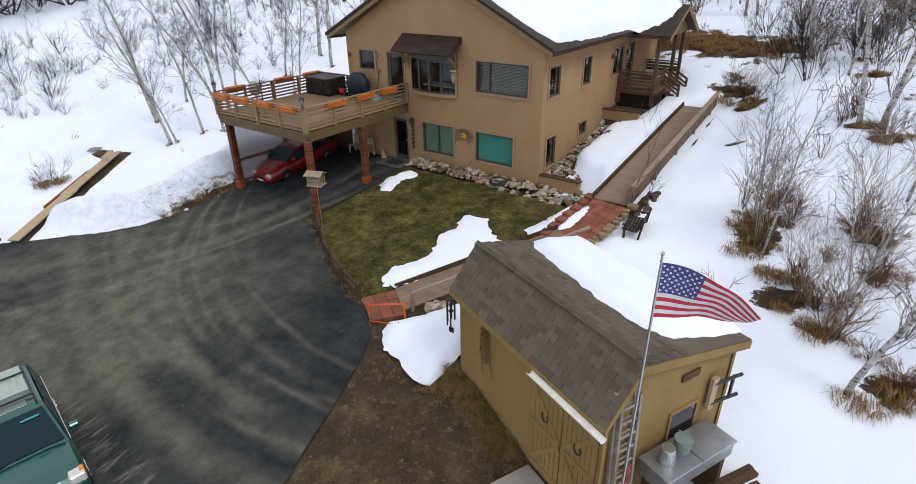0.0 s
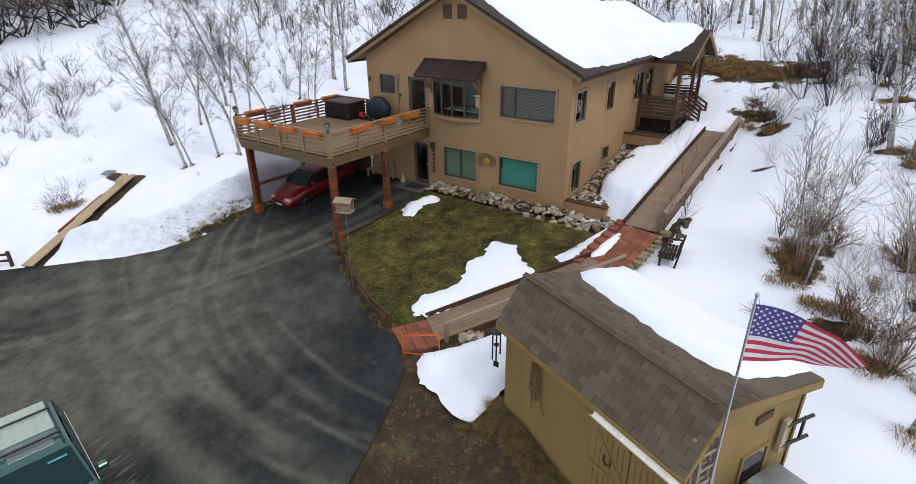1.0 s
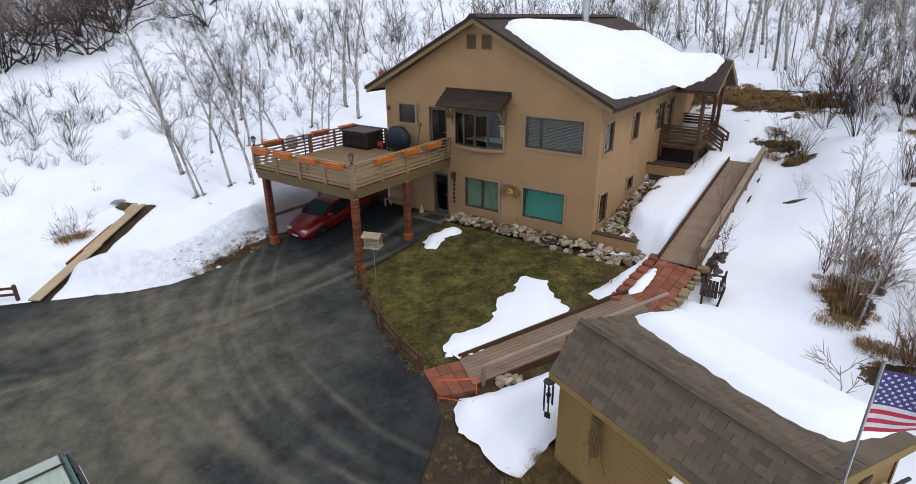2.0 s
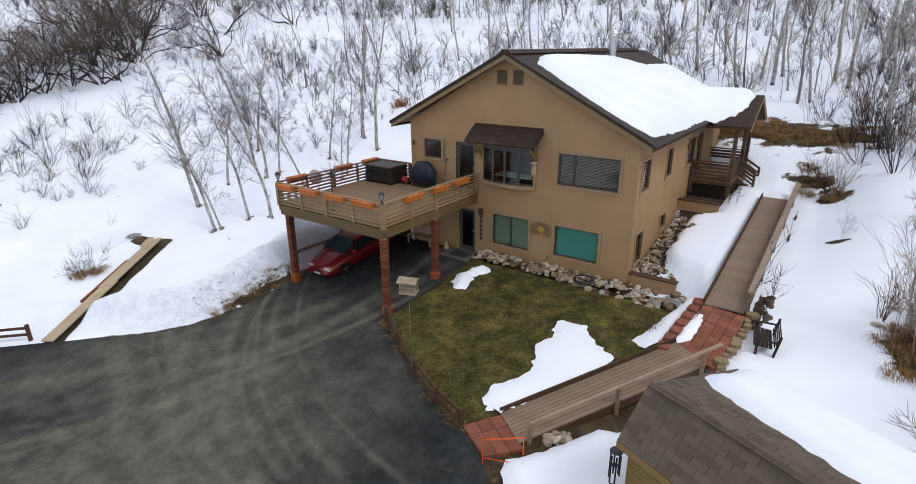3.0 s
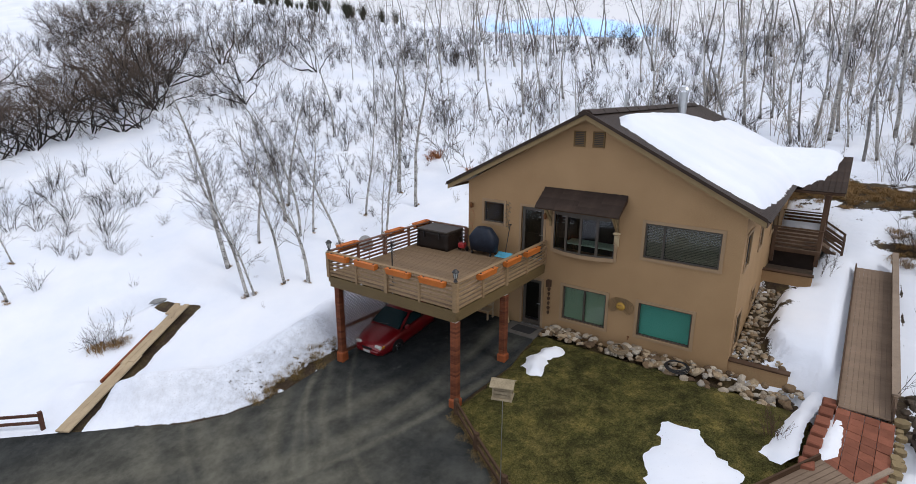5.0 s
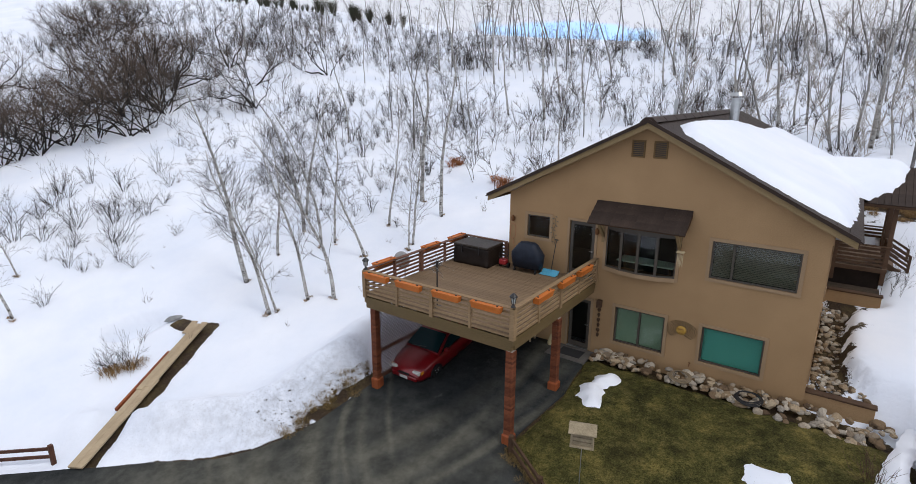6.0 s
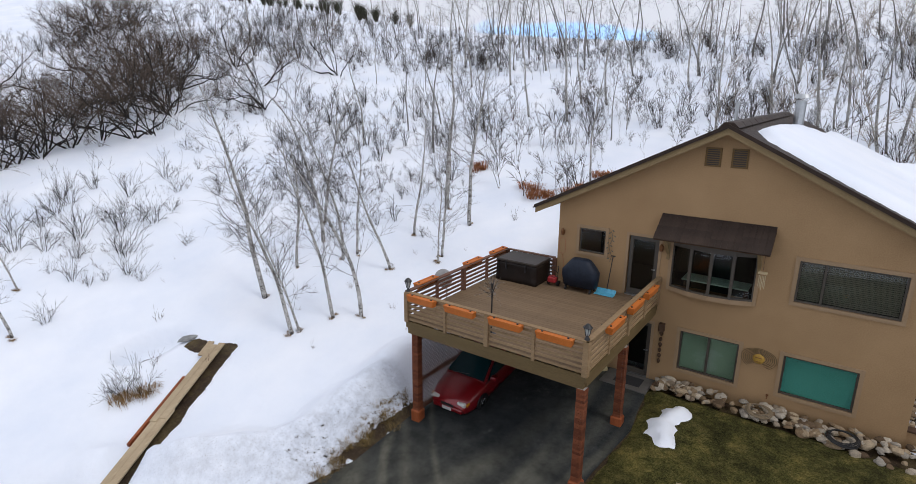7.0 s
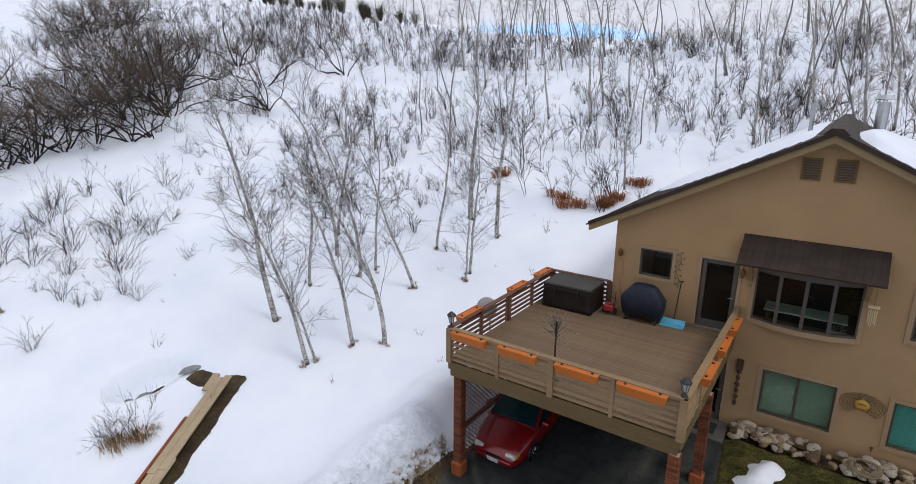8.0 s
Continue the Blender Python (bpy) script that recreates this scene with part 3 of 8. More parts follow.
def build_ground():
    xs = steps_between((-700, -200, 50), (-200, -70, 6), (-70, -32, 1.5), (-32, 16, 0.22), (16, 60, 1.5), (60, 200, 10), (200, 700, 50))
    ys = steps_between((-700, -120, 50), (-120, -34, 4), (-34, 18, 0.22), (18, 60, 0.9), (60, 130, 3), (130, 700, 50))
    x, y = [a.ravel() for a in np.meshgrid(xs, ys)]
    z = land(x, y)
    d = edge_distance(YARD, x, y)
    cover = np.clip(0.5 - d * 1.6, 0, 1)
    for bx, by, rx, ry in BARE:
        cover = np.minimum(cover, np.clip(0.46 + 0.34 * (np.hypot((x - bx) / rx, (y - by) / ry) - 0.8) + 0.14 * waves(x, y, 0.3, bx), 0, 1))
    t, s = trench(x, y)
    bare = np.maximum(np.abs(s - 0.32 - 0.1 * waves(x, y, 0.4)) - 0.42, np.maximum(-0.05 - t, t - 1.03) * 7)
    bare = np.minimum(bare, np.hypot((x + 22.95) / 0.9, (y + 7.3) / 0.55) - 0.7 + 0.3 * waves(x, y, 0.3, 4.0))
    bare = np.minimum(bare, np.hypot((x + 25.0) / 0.45, (y + 8.25) / 0.7) - 0.75 + 0.25 * waves(x, y, 0.25, 1.0))
    cover = np.minimum(cover, np.clip(0.5 + bare * 3, 0, 1))
    verge = np.maximum(np.abs(x - 4.62 - 0.01 * y - 0.08 * waves(x, y, 0.5, 2.0)) - 0.05 - 0.1 * smooth_step(y, 1.5, -0.5), np.abs(y - 3.6) - 5.6)
    cover = np.minimum(cover, np.clip(0.5 + verge * 3, 0, 1))
    rim = 1 - (0.4 * smooth_step(d, -1.9, -1.0) * smooth_step(-y, 11.5, 9.0) + 0.4 * smooth_step(d, -0.5, -0.1)) * smooth_step(y, -9.6, -8) * smooth_step(-y, 4.5, 5.5) * smooth_step(-x, 12, 13)
    cover = np.where(d < 0, np.minimum(cover, rim), cover)
    cover = np.where((y < -40), 1.0, cover)
    w, h = len(xs), len(ys)
    i = (np.arange(h - 1)[:, None] * w + np.arange(w - 1)).ravel()
    me = bpy.data.meshes.new("ground")
    me.from_pydata(np.stack([x, y, z], 1).tolist(), [], np.stack([i, i + 1, i + 1 + w, i + w], 1).tolist())
    me.update()
    me.polygons.foreach_set("use_smooth", [True] * len(me.polygons))
    me.attributes.new("cover", "FLOAT", "POINT").data.foreach_set("value", cover.astype(np.float32))
    # where the bank's face takes both dirt and painted shade
    dirt_shade = smooth_step(d, -2.3, -1.1) * smooth_step(y, -14.0, -8.5) * smooth_step(-y, 4.6, 5.6) * smooth_step(-x, 12.6, 13.2) * np.where(d < 0.2, 1.0, 0.0)
    me.attributes.new("dirt_shade", "FLOAT", "POINT").data.foreach_set("value", (0.8 * dirt_shade).astype(np.float32))
    sheet("ground", me, GROUND, "snow-covered hillside with brown grass showing through", "ground")


build_ground()
sheet("driveway", patch(DRIVE, 0.8, lambda x, y, d: yard(x, y) - 0.03 * (1 - smooth_step(d, 0, 0.3)), 1, 0.03), ASPHALT, "dark grey asphalt driveway with pale curved tyre tracks", "road")
sheet("lawn", patch(LAWN, 0.25, lambda x, y, d: yard(x, y) + 0.07 * smooth_step(d, 0, 0.4) + 0.025 * waves(x, y, 0.35) - 0.06 * (1 - smooth_step(d, 0, 0.1)), 2, 0.05), TURF, "patchy green and straw-coloured winter lawn", "lawn")


def snow_patch(poly, thick, label, seed, rough=0.07, base=None):
    base = base or (lambda x, y: yard(x, y) + 0.05)
    me = patch(poly, 0.14, lambda x, y, d: base(x, y) - 0.03 + thick * np.sqrt(smooth_step(d, -0.02, 0.55)) + 0.03 * waves(x, y, 0.5, seed) * smooth_step(d, 0, 0.3), seed, rough)
    sheet("snow_patch", me, SNOW, label, "snow", "stuff")


snow_patch([(-0.9, -8.75), (-1.4, -8.3), (-1.5, -7.75), (-0.7, -6.65), (-1.05, -5.75), (-1.3, -5.4), (-0.9, -4.75), (-1.4, -3.95), (-1.0, -3.5), (0.07, -3.6), (0.4, -4.2), (0.8, -4.5), (1.7, -4.9), (0.7, -6.75), (-0.45, -8.4)], 0.12, "melting snow patch on the lawn beside the boardwalk", 3, 0.11)
snow_patch([(0.58, -10.28), (0.5, -9.9), (1.15, -9.3), (2.1, -7.9), (3.2, -7.6), (3.6, -9.4), (3.4, -10.6), (3.3, -11.0), (3.2, -11.35), (2.75, -11.4), (2.3, -11.25), (1.75, -10.95), (1.15, -10.85), (0.8, -10.6)], 0.32, "thick snow patch between the boardwalk and the shed", 4, 0.03)
snow_patch([(-6.3, -2.7), (-6.1, -3.2), (-5.85, -3.5), (-5.5, -3.75), (-5.2, -3.5), (-5.25, -3.0), (-5.4, -2.6), (-5.2, -2.2), (-5.05, -1.75), (-5.3, -1.4), (-5.7, -1.45), (-6.0, -1.85), (-5.95, -2.3)], 0.34, "small dirty snow heap at the lawn's edge", 5, 0.07)


# ---- the house ----
HX0, HY1, EAVE, RIDGE, MID = -10.7, 14.0, 5.72, 8.8, -5.4
PITCH = 0.506
CLEAR, n_, l_, b_ = nodes_of("clear_glass", 0.0, 0, 0.5)
b_.inputs["Transmission Weight"].default_value, b_.inputs["IOR"].default_value = 1.0, 1.35
b_.inputs["Base Color"].default_value = (0.8, 0.86, 0.84, 1)
SHADE_TEAL = surface("teal_shade", (0.09, 0.36, 0.3), (0.12, 0.44, 0.37), 6, 60, 0.8, 0.1, 0.002)
SHADE_SAGE = surface("sage_shade", (0.2, 0.29, 0.2), (0.27, 0.37, 0.26), 6, 60, 0.8, 0.1, 0.002)
SLAT = plain("tan_blind_slat", (0.21, 0.185, 0.135), 0.6)
# near-black colour stands in for the lack of daylight indoors
ROOM = plain("unlit_interior", (0.03, 0.026, 0.022), 0.9)


def wall(name, u0, u1, z0, z1, holes, thick, m, material, label):
    """A wall in the plane of u and z, with its outer face at y = 0 of m and openings that go through it."""
    us = sorted({u0, u1, *[h[0] for h in holes], *[h[1] for h in holes]})
    zs = sorted({z0, z1, *[h[2] for h in holes], *[h[3] for h in holes]})
    bm = bmesh.new()

    def solid(i, j):
        if not (0 <= i < len(us) - 1 and 0 <= j < len(zs) - 1):
            return False
        u, z = (us[i] + us[i + 1]) / 2, (zs[j] + zs[j + 1]) / 2
        return not any(a < u < b and c < z < d for a, b, c, d in holes)

    def quad(*p):
        bm.faces.new([bm.verts.new(m @ Vector(q)) for q in p])

    for i in range(len(us) - 1):
        for j in range(len(zs) - 1):
            if not solid(i, j):
                continue
            a, b, c, d, t = us[i], us[i + 1], zs[j], zs[j + 1], thick
            quad((a, 0, c), (b, 0, c), (b, 0, d), (a, 0, d))
            quad((a, t, c), (a, t, d), (b, t, d), (b, t, c))
            if not solid(i - 1, j):
                quad((a, 0, c), (a, 0, d), (a, t, d), (a, t, c))
            if not solid(i + 1, j):
                quad((b, 0, c), (b, t, c), (b, t, d), (b, 0, d))
            if not solid(i, j - 1):
                quad((a, 0, c), (a, t, c), (b, t, c), (b, 0, c))
            if not solid(i, j + 1):
                quad((a, 0, d), (b, 0, d), (b, t, d), (a, t, d))
    bmesh.ops.remove_doubles(bm, verts=bm.verts[:], dist=1e-4)
    ob = part(name, bm, material)
    return tagged(ob, label, "wall", kind="structure")


SOUTH = [(-9.88, -8.92, 4.2, 5.06), (-8.1, -7.1, 2.97, 5.06), (-6.65, -4.2, 3.55, 5.0), (-3.15, -0.66, 3.8, 5.05), (-6.13, -4.36, 0.72, 2.09), (-3.14, -1.27, 0.8, 2.08), (-7.95, -7.07, 0.06, 2.08)]
EAST = [(0.5, 1.42, 3.8, 4.95), (3.7, 4.48, 3.78, 4.95), (7.15, 8.4, 3.7, 4.93), (8.95, 9.9, 2.98, 5.0), (0.55, 1.36, 0.88, 2.1), (3.7, 4.48, 1.5, 2.07)]
FRONT, SIDE = Matrix(), Matrix.Translation((0, 0, 0)) @ Matrix.Rotation(radians(90), 4, "Z")
wall("wall_south", HX0, 0, -1.4, EAVE, SOUTH, 0.22, FRONT, STUCCO, "tan stucco gable wall of the house")
wall("wall_east", 0.22, HY1, -1.4, EAVE, EAST, 0.22, SIDE, STUCCO, "tan stucco side wall of the house")
wall("wall_west", -HY1, -0.22, -1.4, EAVE, [], 0.22, Matrix.Translation((HX0, 0, 0)) @ Matrix.Rotation(radians(-90), 4, "Z"), STUCCO, "tan stucco side wall of the house")
wall("wall_north", HX0 + 0.22, -0.22, -1.4, EAVE, [], 0.22, Matrix.Translation((0, HY1 - 0.22, 0)), STUCCO, "tan stucco back wall of the house")
top = [(HX0, EAVE), (0, EAVE), (0, EAVE + 0.12), (MID, RIDGE - 0.12), (HX0, EAVE + 0.12)]
for name, y in (("gable_south", 0.0), ("gable_north", HY1 - 0.22)):
    tagged(part(name, prism(bmesh.new(), top, 0.22, Matrix.Translation((0, y, 0))), STUCCO), "tan stucco gable triangle", "wall", kind="structure")
# added inner floor, partition and ceiling; the room's darkness is put into their colour
tagged(part("floor_upper", boxes((HX0 + 0.22, -0.22, 0.22, HY1 - 0.22, 2.7, 2.94)), ROOM), "upper floor inside the house, coloured near black as if unlit", "floor", kind="structure")
tagged(part("partition", boxes((HX0 + 0.22, -0.22, 3.6, 3.7, -1.3, 2.7), (HX0 + 0.22, -0.22, 3.8, 3.9, 2.94, EAVE)), ROOM), "inner wall of the house, coloured near black as if unlit", "wall", kind="structure")
tagged(part("ceiling", boxes((HX0 + 0.22, -0.22, 0.22, HY1 - 0.22, EAVE - 0.1, EAVE - 0.02)), ROOM), "ceiling of the upper storey, coloured near black as if unlit", "ceiling", kind="structure")


def window(name, m, w, h, bars, label, shade=None, sill=True, sash=SASH):
    """A window in a wall opening: x along the wall, y into it, z up from the sill."""
    ob = thing(name, m, label, "window", kind="structure")
    t = 0.11
    part("surround", boxes((-t, 0, -0.035, 0.02, -t, h + t), (w, w + t, -0.035, 0.02, -t, h + t), (0, w, -0.035, 0.02, h, h + t), (0, w, -0.045, 0.02, -t, 0)), TRIM, ob, "tan stucco surround")
    f = 0.055
    part("window_frame", boxes((0, f, 0.03, 0.1, 0, h), (w - f, w, 0.03, 0.1, 0, h), (f, w - f, 0.03, 0.1, 0, f), (f, w - f, 0.03, 0.1, h - f, h), bevel=0.004), sash, ob)
    cuts = [f] + [b * w for b in bars] + [w - f]
    for b in bars:
        part("mullion", boxes((b * w - 0.035, b * w + 0.035, 0.025, 0.1, f, h - f), bevel=0.004), sash, ob)
    for k, (a, b) in enumerate(zip(cuts, cuts[1:])):
        a, b = a + (0.035 if k else 0), b - (0.035 if k < len(cuts) - 2 else 0)
        p = part("pane", boxes((a, b, 0.06, 0.068, f, h - f)), CLEAR, ob)
        p.visible_shadow = False
        if shade == "slats":
            rows = int((h - 2 * f) / 0.056)
            for r in range(rows):
                z = f + 0.01 + r * 0.056
                bm = bmesh.new()
                beam(bm, (a + 0.01, 0.14, z + 0.02), (b - 0.01, 0.14, z + 0.02), 0.05, 0.004)
                bmesh.ops.rotate(bm, cent=(0, 0.14, z + 0.02), matrix=Matrix.Rotation(radians(42), 3, "X"), verts=bm.verts[:])
                part("slat", bm, SLAT, ob)
        elif shade:
            part("shade", boxes((a - 0.03, b + 0.03, 0.13, 0.14, f - 0.03, h - f + 0.03)), shade, ob, "drawn green shade")
    return ob


def put(u, z, side=False):
    return (SIDE if side else FRONT) @ Matrix.Translation((u, 0, z))


window("window_1", put(-9.88, 4.2), 0.96, 0.86, [], "small square window with a bronze frame by the deck")
window("window_2", put(-3.15, 3.8), 2.49, 1.25, [0.26], "wide sliding window with tan slatted blinds", "slats")
window("window_3", put(-6.13, 0.72), 1.77, 1.37, [0.5], "two-pane window with sage green shades drawn", SHADE_SAGE)
window("window_4", put(-3.14, 0.8), 1.87, 1.28, [], "wide fixed window with a teal shade drawn", SHADE_TEAL)
window("window_5", put(0.5, 3.8, True), 0.92, 1.15, [], "tall side window of the upper storey")
window("window_6", put(3.7, 3.78, True), 0.78, 1.17, [], "narrow side window of the upper storey")
window("window_7", put(7.15, 3.7, True), 1.25, 1.23, [0.5], "two-pane window beside the porch")
window("window_8", put(0.55, 0.88, True), 0.81, 1.22, [], "tall side window of the lower storey")
window("window_9", put(3.7, 1.5, True), 0.78, 0.57, [], "small basement window in the side wall")


def glazed_door(name, m, w, h, label, material):
    ob = thing(name, m, label, "door", kind="structure")
    part("door_frame", boxes((-0.09, 0, -0.03, 0.02, 0, h + 0.09), (w, w + 0.09, -0.03, 0.02, 0, h + 0.09), (0, w, -0.03, 0.02, h, h + 0.09)), TRIM, ob)
    part("leaf", boxes((0.02, 0.14, 0.05, 0.1, 0.02, h - 0.02), (w - 0.14, w - 0.02, 0.05, 0.1, 0.02, h - 0.02), (0.14, w - 0.14, 0.05, 0.1, 0.02, 0.22), (0.14, w - 0.14, 0.05, 0.1, h - 0.14, h - 0.02), bevel=0.004), material, ob)
    p = part("pane", boxes((0.14, w - 0.14, 0.07, 0.078, 0.22, h - 0.14)), CLEAR, ob)
    p.visible_shadow = False
    part("threshold", boxes((0, w, -0.06, 0.12, -0.03, 0.02)), METAL, ob)
    part("door_handle", boxes((w - 0.11, w - 0.07, 0.0, 0.05, 0.98, 1.02), (w - 0.2, w - 0.07, 0.0, 0.02, 0.99, 1.01)), METAL, ob, "metal lever handle")


glazed_door("door_1", put(-8.1, 2.97), 1.0, 2.09, "glazed bronze door onto the deck", plain("bronze_door", (0.075, 0.066, 0.055), 0.5))
glazed_door("door_2", put(-7.95, 0.06), 0.88, 2.02, "dark glazed door under the deck", SASH)
glazed_door("door_3", put(8.95, 2.98, True), 0.95, 2.02, "dark front door on the porch", SASH)


def bay_window():
    ob = thing("window_10", put(-6.65, 3.55), "bowed four-pane window under a small tiled awning", "window", kind="structure")
    w, h, n = 2.45, 1.45, 4
    pt = [(w * k / n, -0.3 * math.sin(math.pi * k / n) ** 0.8 if 0 < k < n else 0.0) for k in range(n + 1)]
    part("surround", boxes((-0.1, 0, -0.05, 0.02, -0.12, h + 0.1), (w, w + 0.1, -0.05, 0.02, -0.12, h + 0.1)), TRIM, ob)
    for name, z0, z1, mat, out in (("sill", -0.14, 0.0, TRIM, 0.06), ("head", h, h + 0.12, SASH, 0.03)):
        bm = bmesh.new()
        rim = [(x, y - out) for x, y in pt]
        lo = [bm.verts.new((x, y, z0)) for x, y in rim + [(w, 0.2), (0, 0.2)]]
        hi = [bm.verts.new((x, y, z1)) for x, y in rim + [(w, 0.2), (0, 0.2)]]
        bm.faces.new(lo[::-1])
        bm.faces.new(hi)
        for i in range(len(lo)):
            j = (i + 1) % len(lo)
            bm.faces.new((lo[i], lo[j], hi[j], hi[i]))
        part(name, bm, mat, ob)
    for k in range(n + 1):
        part("mullion", boxes((pt[k][0] - 0.045, pt[k][0] + 0.045, pt[k][1] - 0.03, pt[k][1] + 0.05, 0, h)), SASH, ob)
    for (ax, ay), (bx, by) in zip(pt, pt[1:]):
        bm = bmesh.new()
        beam(bm, (ax, ay + 0.02, h / 2), (bx, by + 0.02, h / 2), 0.008, h)
        p = part("pane", bm, CLEAR, ob)
        p.visible_shadow = False
        for z in (0.03, h - 0.03):
            part("window_frame", beam(bmesh.new(), (ax, ay, z), (bx, by, z), 0.06, 0.06), SASH, ob)
    # a table behind the glass
    t = thing("dining_table", pose(-5.4, 0.75, 2.94), "pale green topped table inside the bay window", "table")
    part("tabletop", boxes((-1.0, 1.0, -0.3, 0.5, 0.75, 0.79), bevel=0.01), plain("pale_cloth", (0.5, 0.62, 0.5), 0.7), t)
    for sx in (-0.9, 0.9):
        for sy in (-0.22, 0.42):
            part("leg", boxes((sx - 0.03, sx + 0.03, sy - 0.03, sy + 0.03, 0, 0.75)), DARKWOOD, t)


bay_window()


VENTWOOD = surface("brown_vent_paint", (0.13, 0.078, 0.03), (0.18, 0.112, 0.045), 3, 40, 0.7, 0.2, 0.003)


def gable_vent(x):
    ob = thing("gable_vent", pose(x, 0, 7.54), "brown louvred vent high in the gable", "vent", "gable vents")
    part("frame", boxes((0, 0.05, -0.04, 0.02, 0, 0.57), (0.4, 0.45, -0.04, 0.02, 0, 0.57), (0.05, 0.4, -0.04, 0.02, 0, 0.05), (0.05, 0.4, -0.04, 0.02, 0.52, 0.57)), VENTWOOD, ob)
    part("backing", boxes((0.05, 0.4, -0.005, 0.005, 0.05, 0.52)), BLACK, ob)
    for k in range(7):
        part("slat", beam(bmesh.new(), (0.05, -0.02, 0.09 + k * 0.065), (0.4, -0.02, 0.09 + k * 0.065), 0.03, 0.028), VENTWOOD, ob)


gable_vent(-6.03)
gable_vent(-5.3)


RX0, RX1, RY0, RY1 = -11.4, 0.57, -0.53, 14.6


def build_roof():
    ob = thing("roof", pose(MID, 0, RIDGE), "brown tiled gable roof with painted rake boards", "roof", kind="structure")
    for sx, end in ((-1, RX0), (1, RX1)):
        w = abs(end - MID)
        deck = bmesh.new()
        for a in (prism(deck, [(0, -0.05), (sx * w, -0.05 - PITCH * w), (sx * w, -0.15 - PITCH * w), (0, -0.15)], RY1 - RY0, Matrix.Translation((0, RY0, 0))),):
            pass
        part("sheathing", deck, FASCIA, ob)
        for y in (RY0 - 0.03, RY1):
            part("rake_board", prism(bmesh.new(), [(0, -0.09), (sx * w, -0.09 - PITCH * w), (sx * w, -0.27 - PITCH * w), (0, -0.27)], 0.03, Matrix.Translation((0, y, 0))), FASCIA, ob)
        part("rake_tile", prism(bmesh.new(), [(0, 0.035), (sx * (w + 0.03), 0.035 - PITCH * w), (sx * (w + 0.03), -0.085 - PITCH * w), (0, -0.085)], 0.09, Matrix.Translation((0, RY0 - 0.1, 0))), ROOF, ob)
        part("eave_board", boxes((sx * w, sx * (w + 0.03), RY0, RY1, -0.25 - PITCH * w, -0.05 - PITCH * w)), DARKWOOD, ob)
        # tile panels in courses, each lapping the one below
        slope = math.atan(PITCH)
        length, course, run = math.hypot(w, w * PITCH) + 0.08, 0.37, 1.26
        panel = bmesh.new()
        for k in range(6):
            x0 = -run / 2 + k * run / 6
            box(panel, x0 + 0.006, x0 + run / 6 - 0.006, -course / 2 - 0.03, course / 2, -0.02, 0.02)
        bmesh.ops.rotate(panel, cent=(0, 0, 0), matrix=Matrix.Rotation(radians(3.4), 3, "X"), verts=panel.verts[:])
        me = mesh_of("tile_panel", panel, ROOF)
        rows, cols = int(length / course) + 1, int((RY1 - RY0 + 0.06) / run) + 1
        for r in range(rows):
            d = length - (r + 0.5) * course + 0.02
            if d < 0.1:
                continue
            for c in range(cols):
                y = RY0 - 0.05 + (c + 0.5) * run
                p = part("tile_panel", me, ROOF, ob)
                p.matrix_basis = Matrix.Translation((sx * d * math.cos(slope), y, -0.02 - d * math.sin(slope))) @ Matrix.Rotation(sx * slope, 4, "Y") @ Matrix.Rotation(radians(-90 if sx < 0 else 90), 4, "Z")
    for k in range(12):
        bm = bmesh.new()
        prism(bm, [(-0.28, -0.09), (-0.12, 0.06), (0.12, 0.06), (0.28, -0.09), (0.2, -0.11), (-0.2, -0.11)], 1.2, Matrix.Translation((0, RY0 - 0.06 + k * 1.26, 0.02)))
        part("ridge_tile", bm, ROOF, ob)


build_roof()


def roof_snow(name, poly, thick, seed, base, label):
    me = patch(poly, 0.2, lambda x, y, d: base(x, y) - 0.02 + thick * np.sqrt(smooth_step(d, -0.02, 0.5)) + 0.05 * waves(x, y, 1.1, seed) * smooth_step(d, 0, 0.6), seed, 0.05)
    sheet(name, me, SNOW, label, "snow", "stuff")


main = lambda x, y: RIDGE - PITCH * np.abs(x - MID)
PORCH_Y, PORCH_Z = 10.1, 6.78
porch_roof = lambda x, y: PORCH_Z - 0.52 * np.abs(y - PORCH_Y)
both = lambda x, y: np.maximum(main(x, y), porch_roof(x, y))
roof_snow("roof_snow", [(-4.9, 1.4), (-4.45, 0.45), (-2.6, 0.12), (-0.9, 0.0), (0.3, 0.25), (0.55, 3.0), (0.5, 6.6), (0.6, 7.35), (1.0, 7.95), (1.55, 8.45), (1.9, 9.1), (2.05, 10.0), (1.9, 11.2), (0.6, 12.6), (0.4, 14.3), (-3.6, 14.3), (-3.7, 10.4), (-4.3, 8.9), (-4.7, 7.2), (-4.9, 4.2)], 0.36, 7, both, "thick smooth snow on the roof slope")
roof_snow("roof_snow", [(-5.9, 1.6), (-5.9, 14.2), (-11.2, 14.2), (-10.9, 5.0), (-9.6, 2.2), (-8.0, 1.2)], 0.17, 8, main, "snow on the far roof slope")


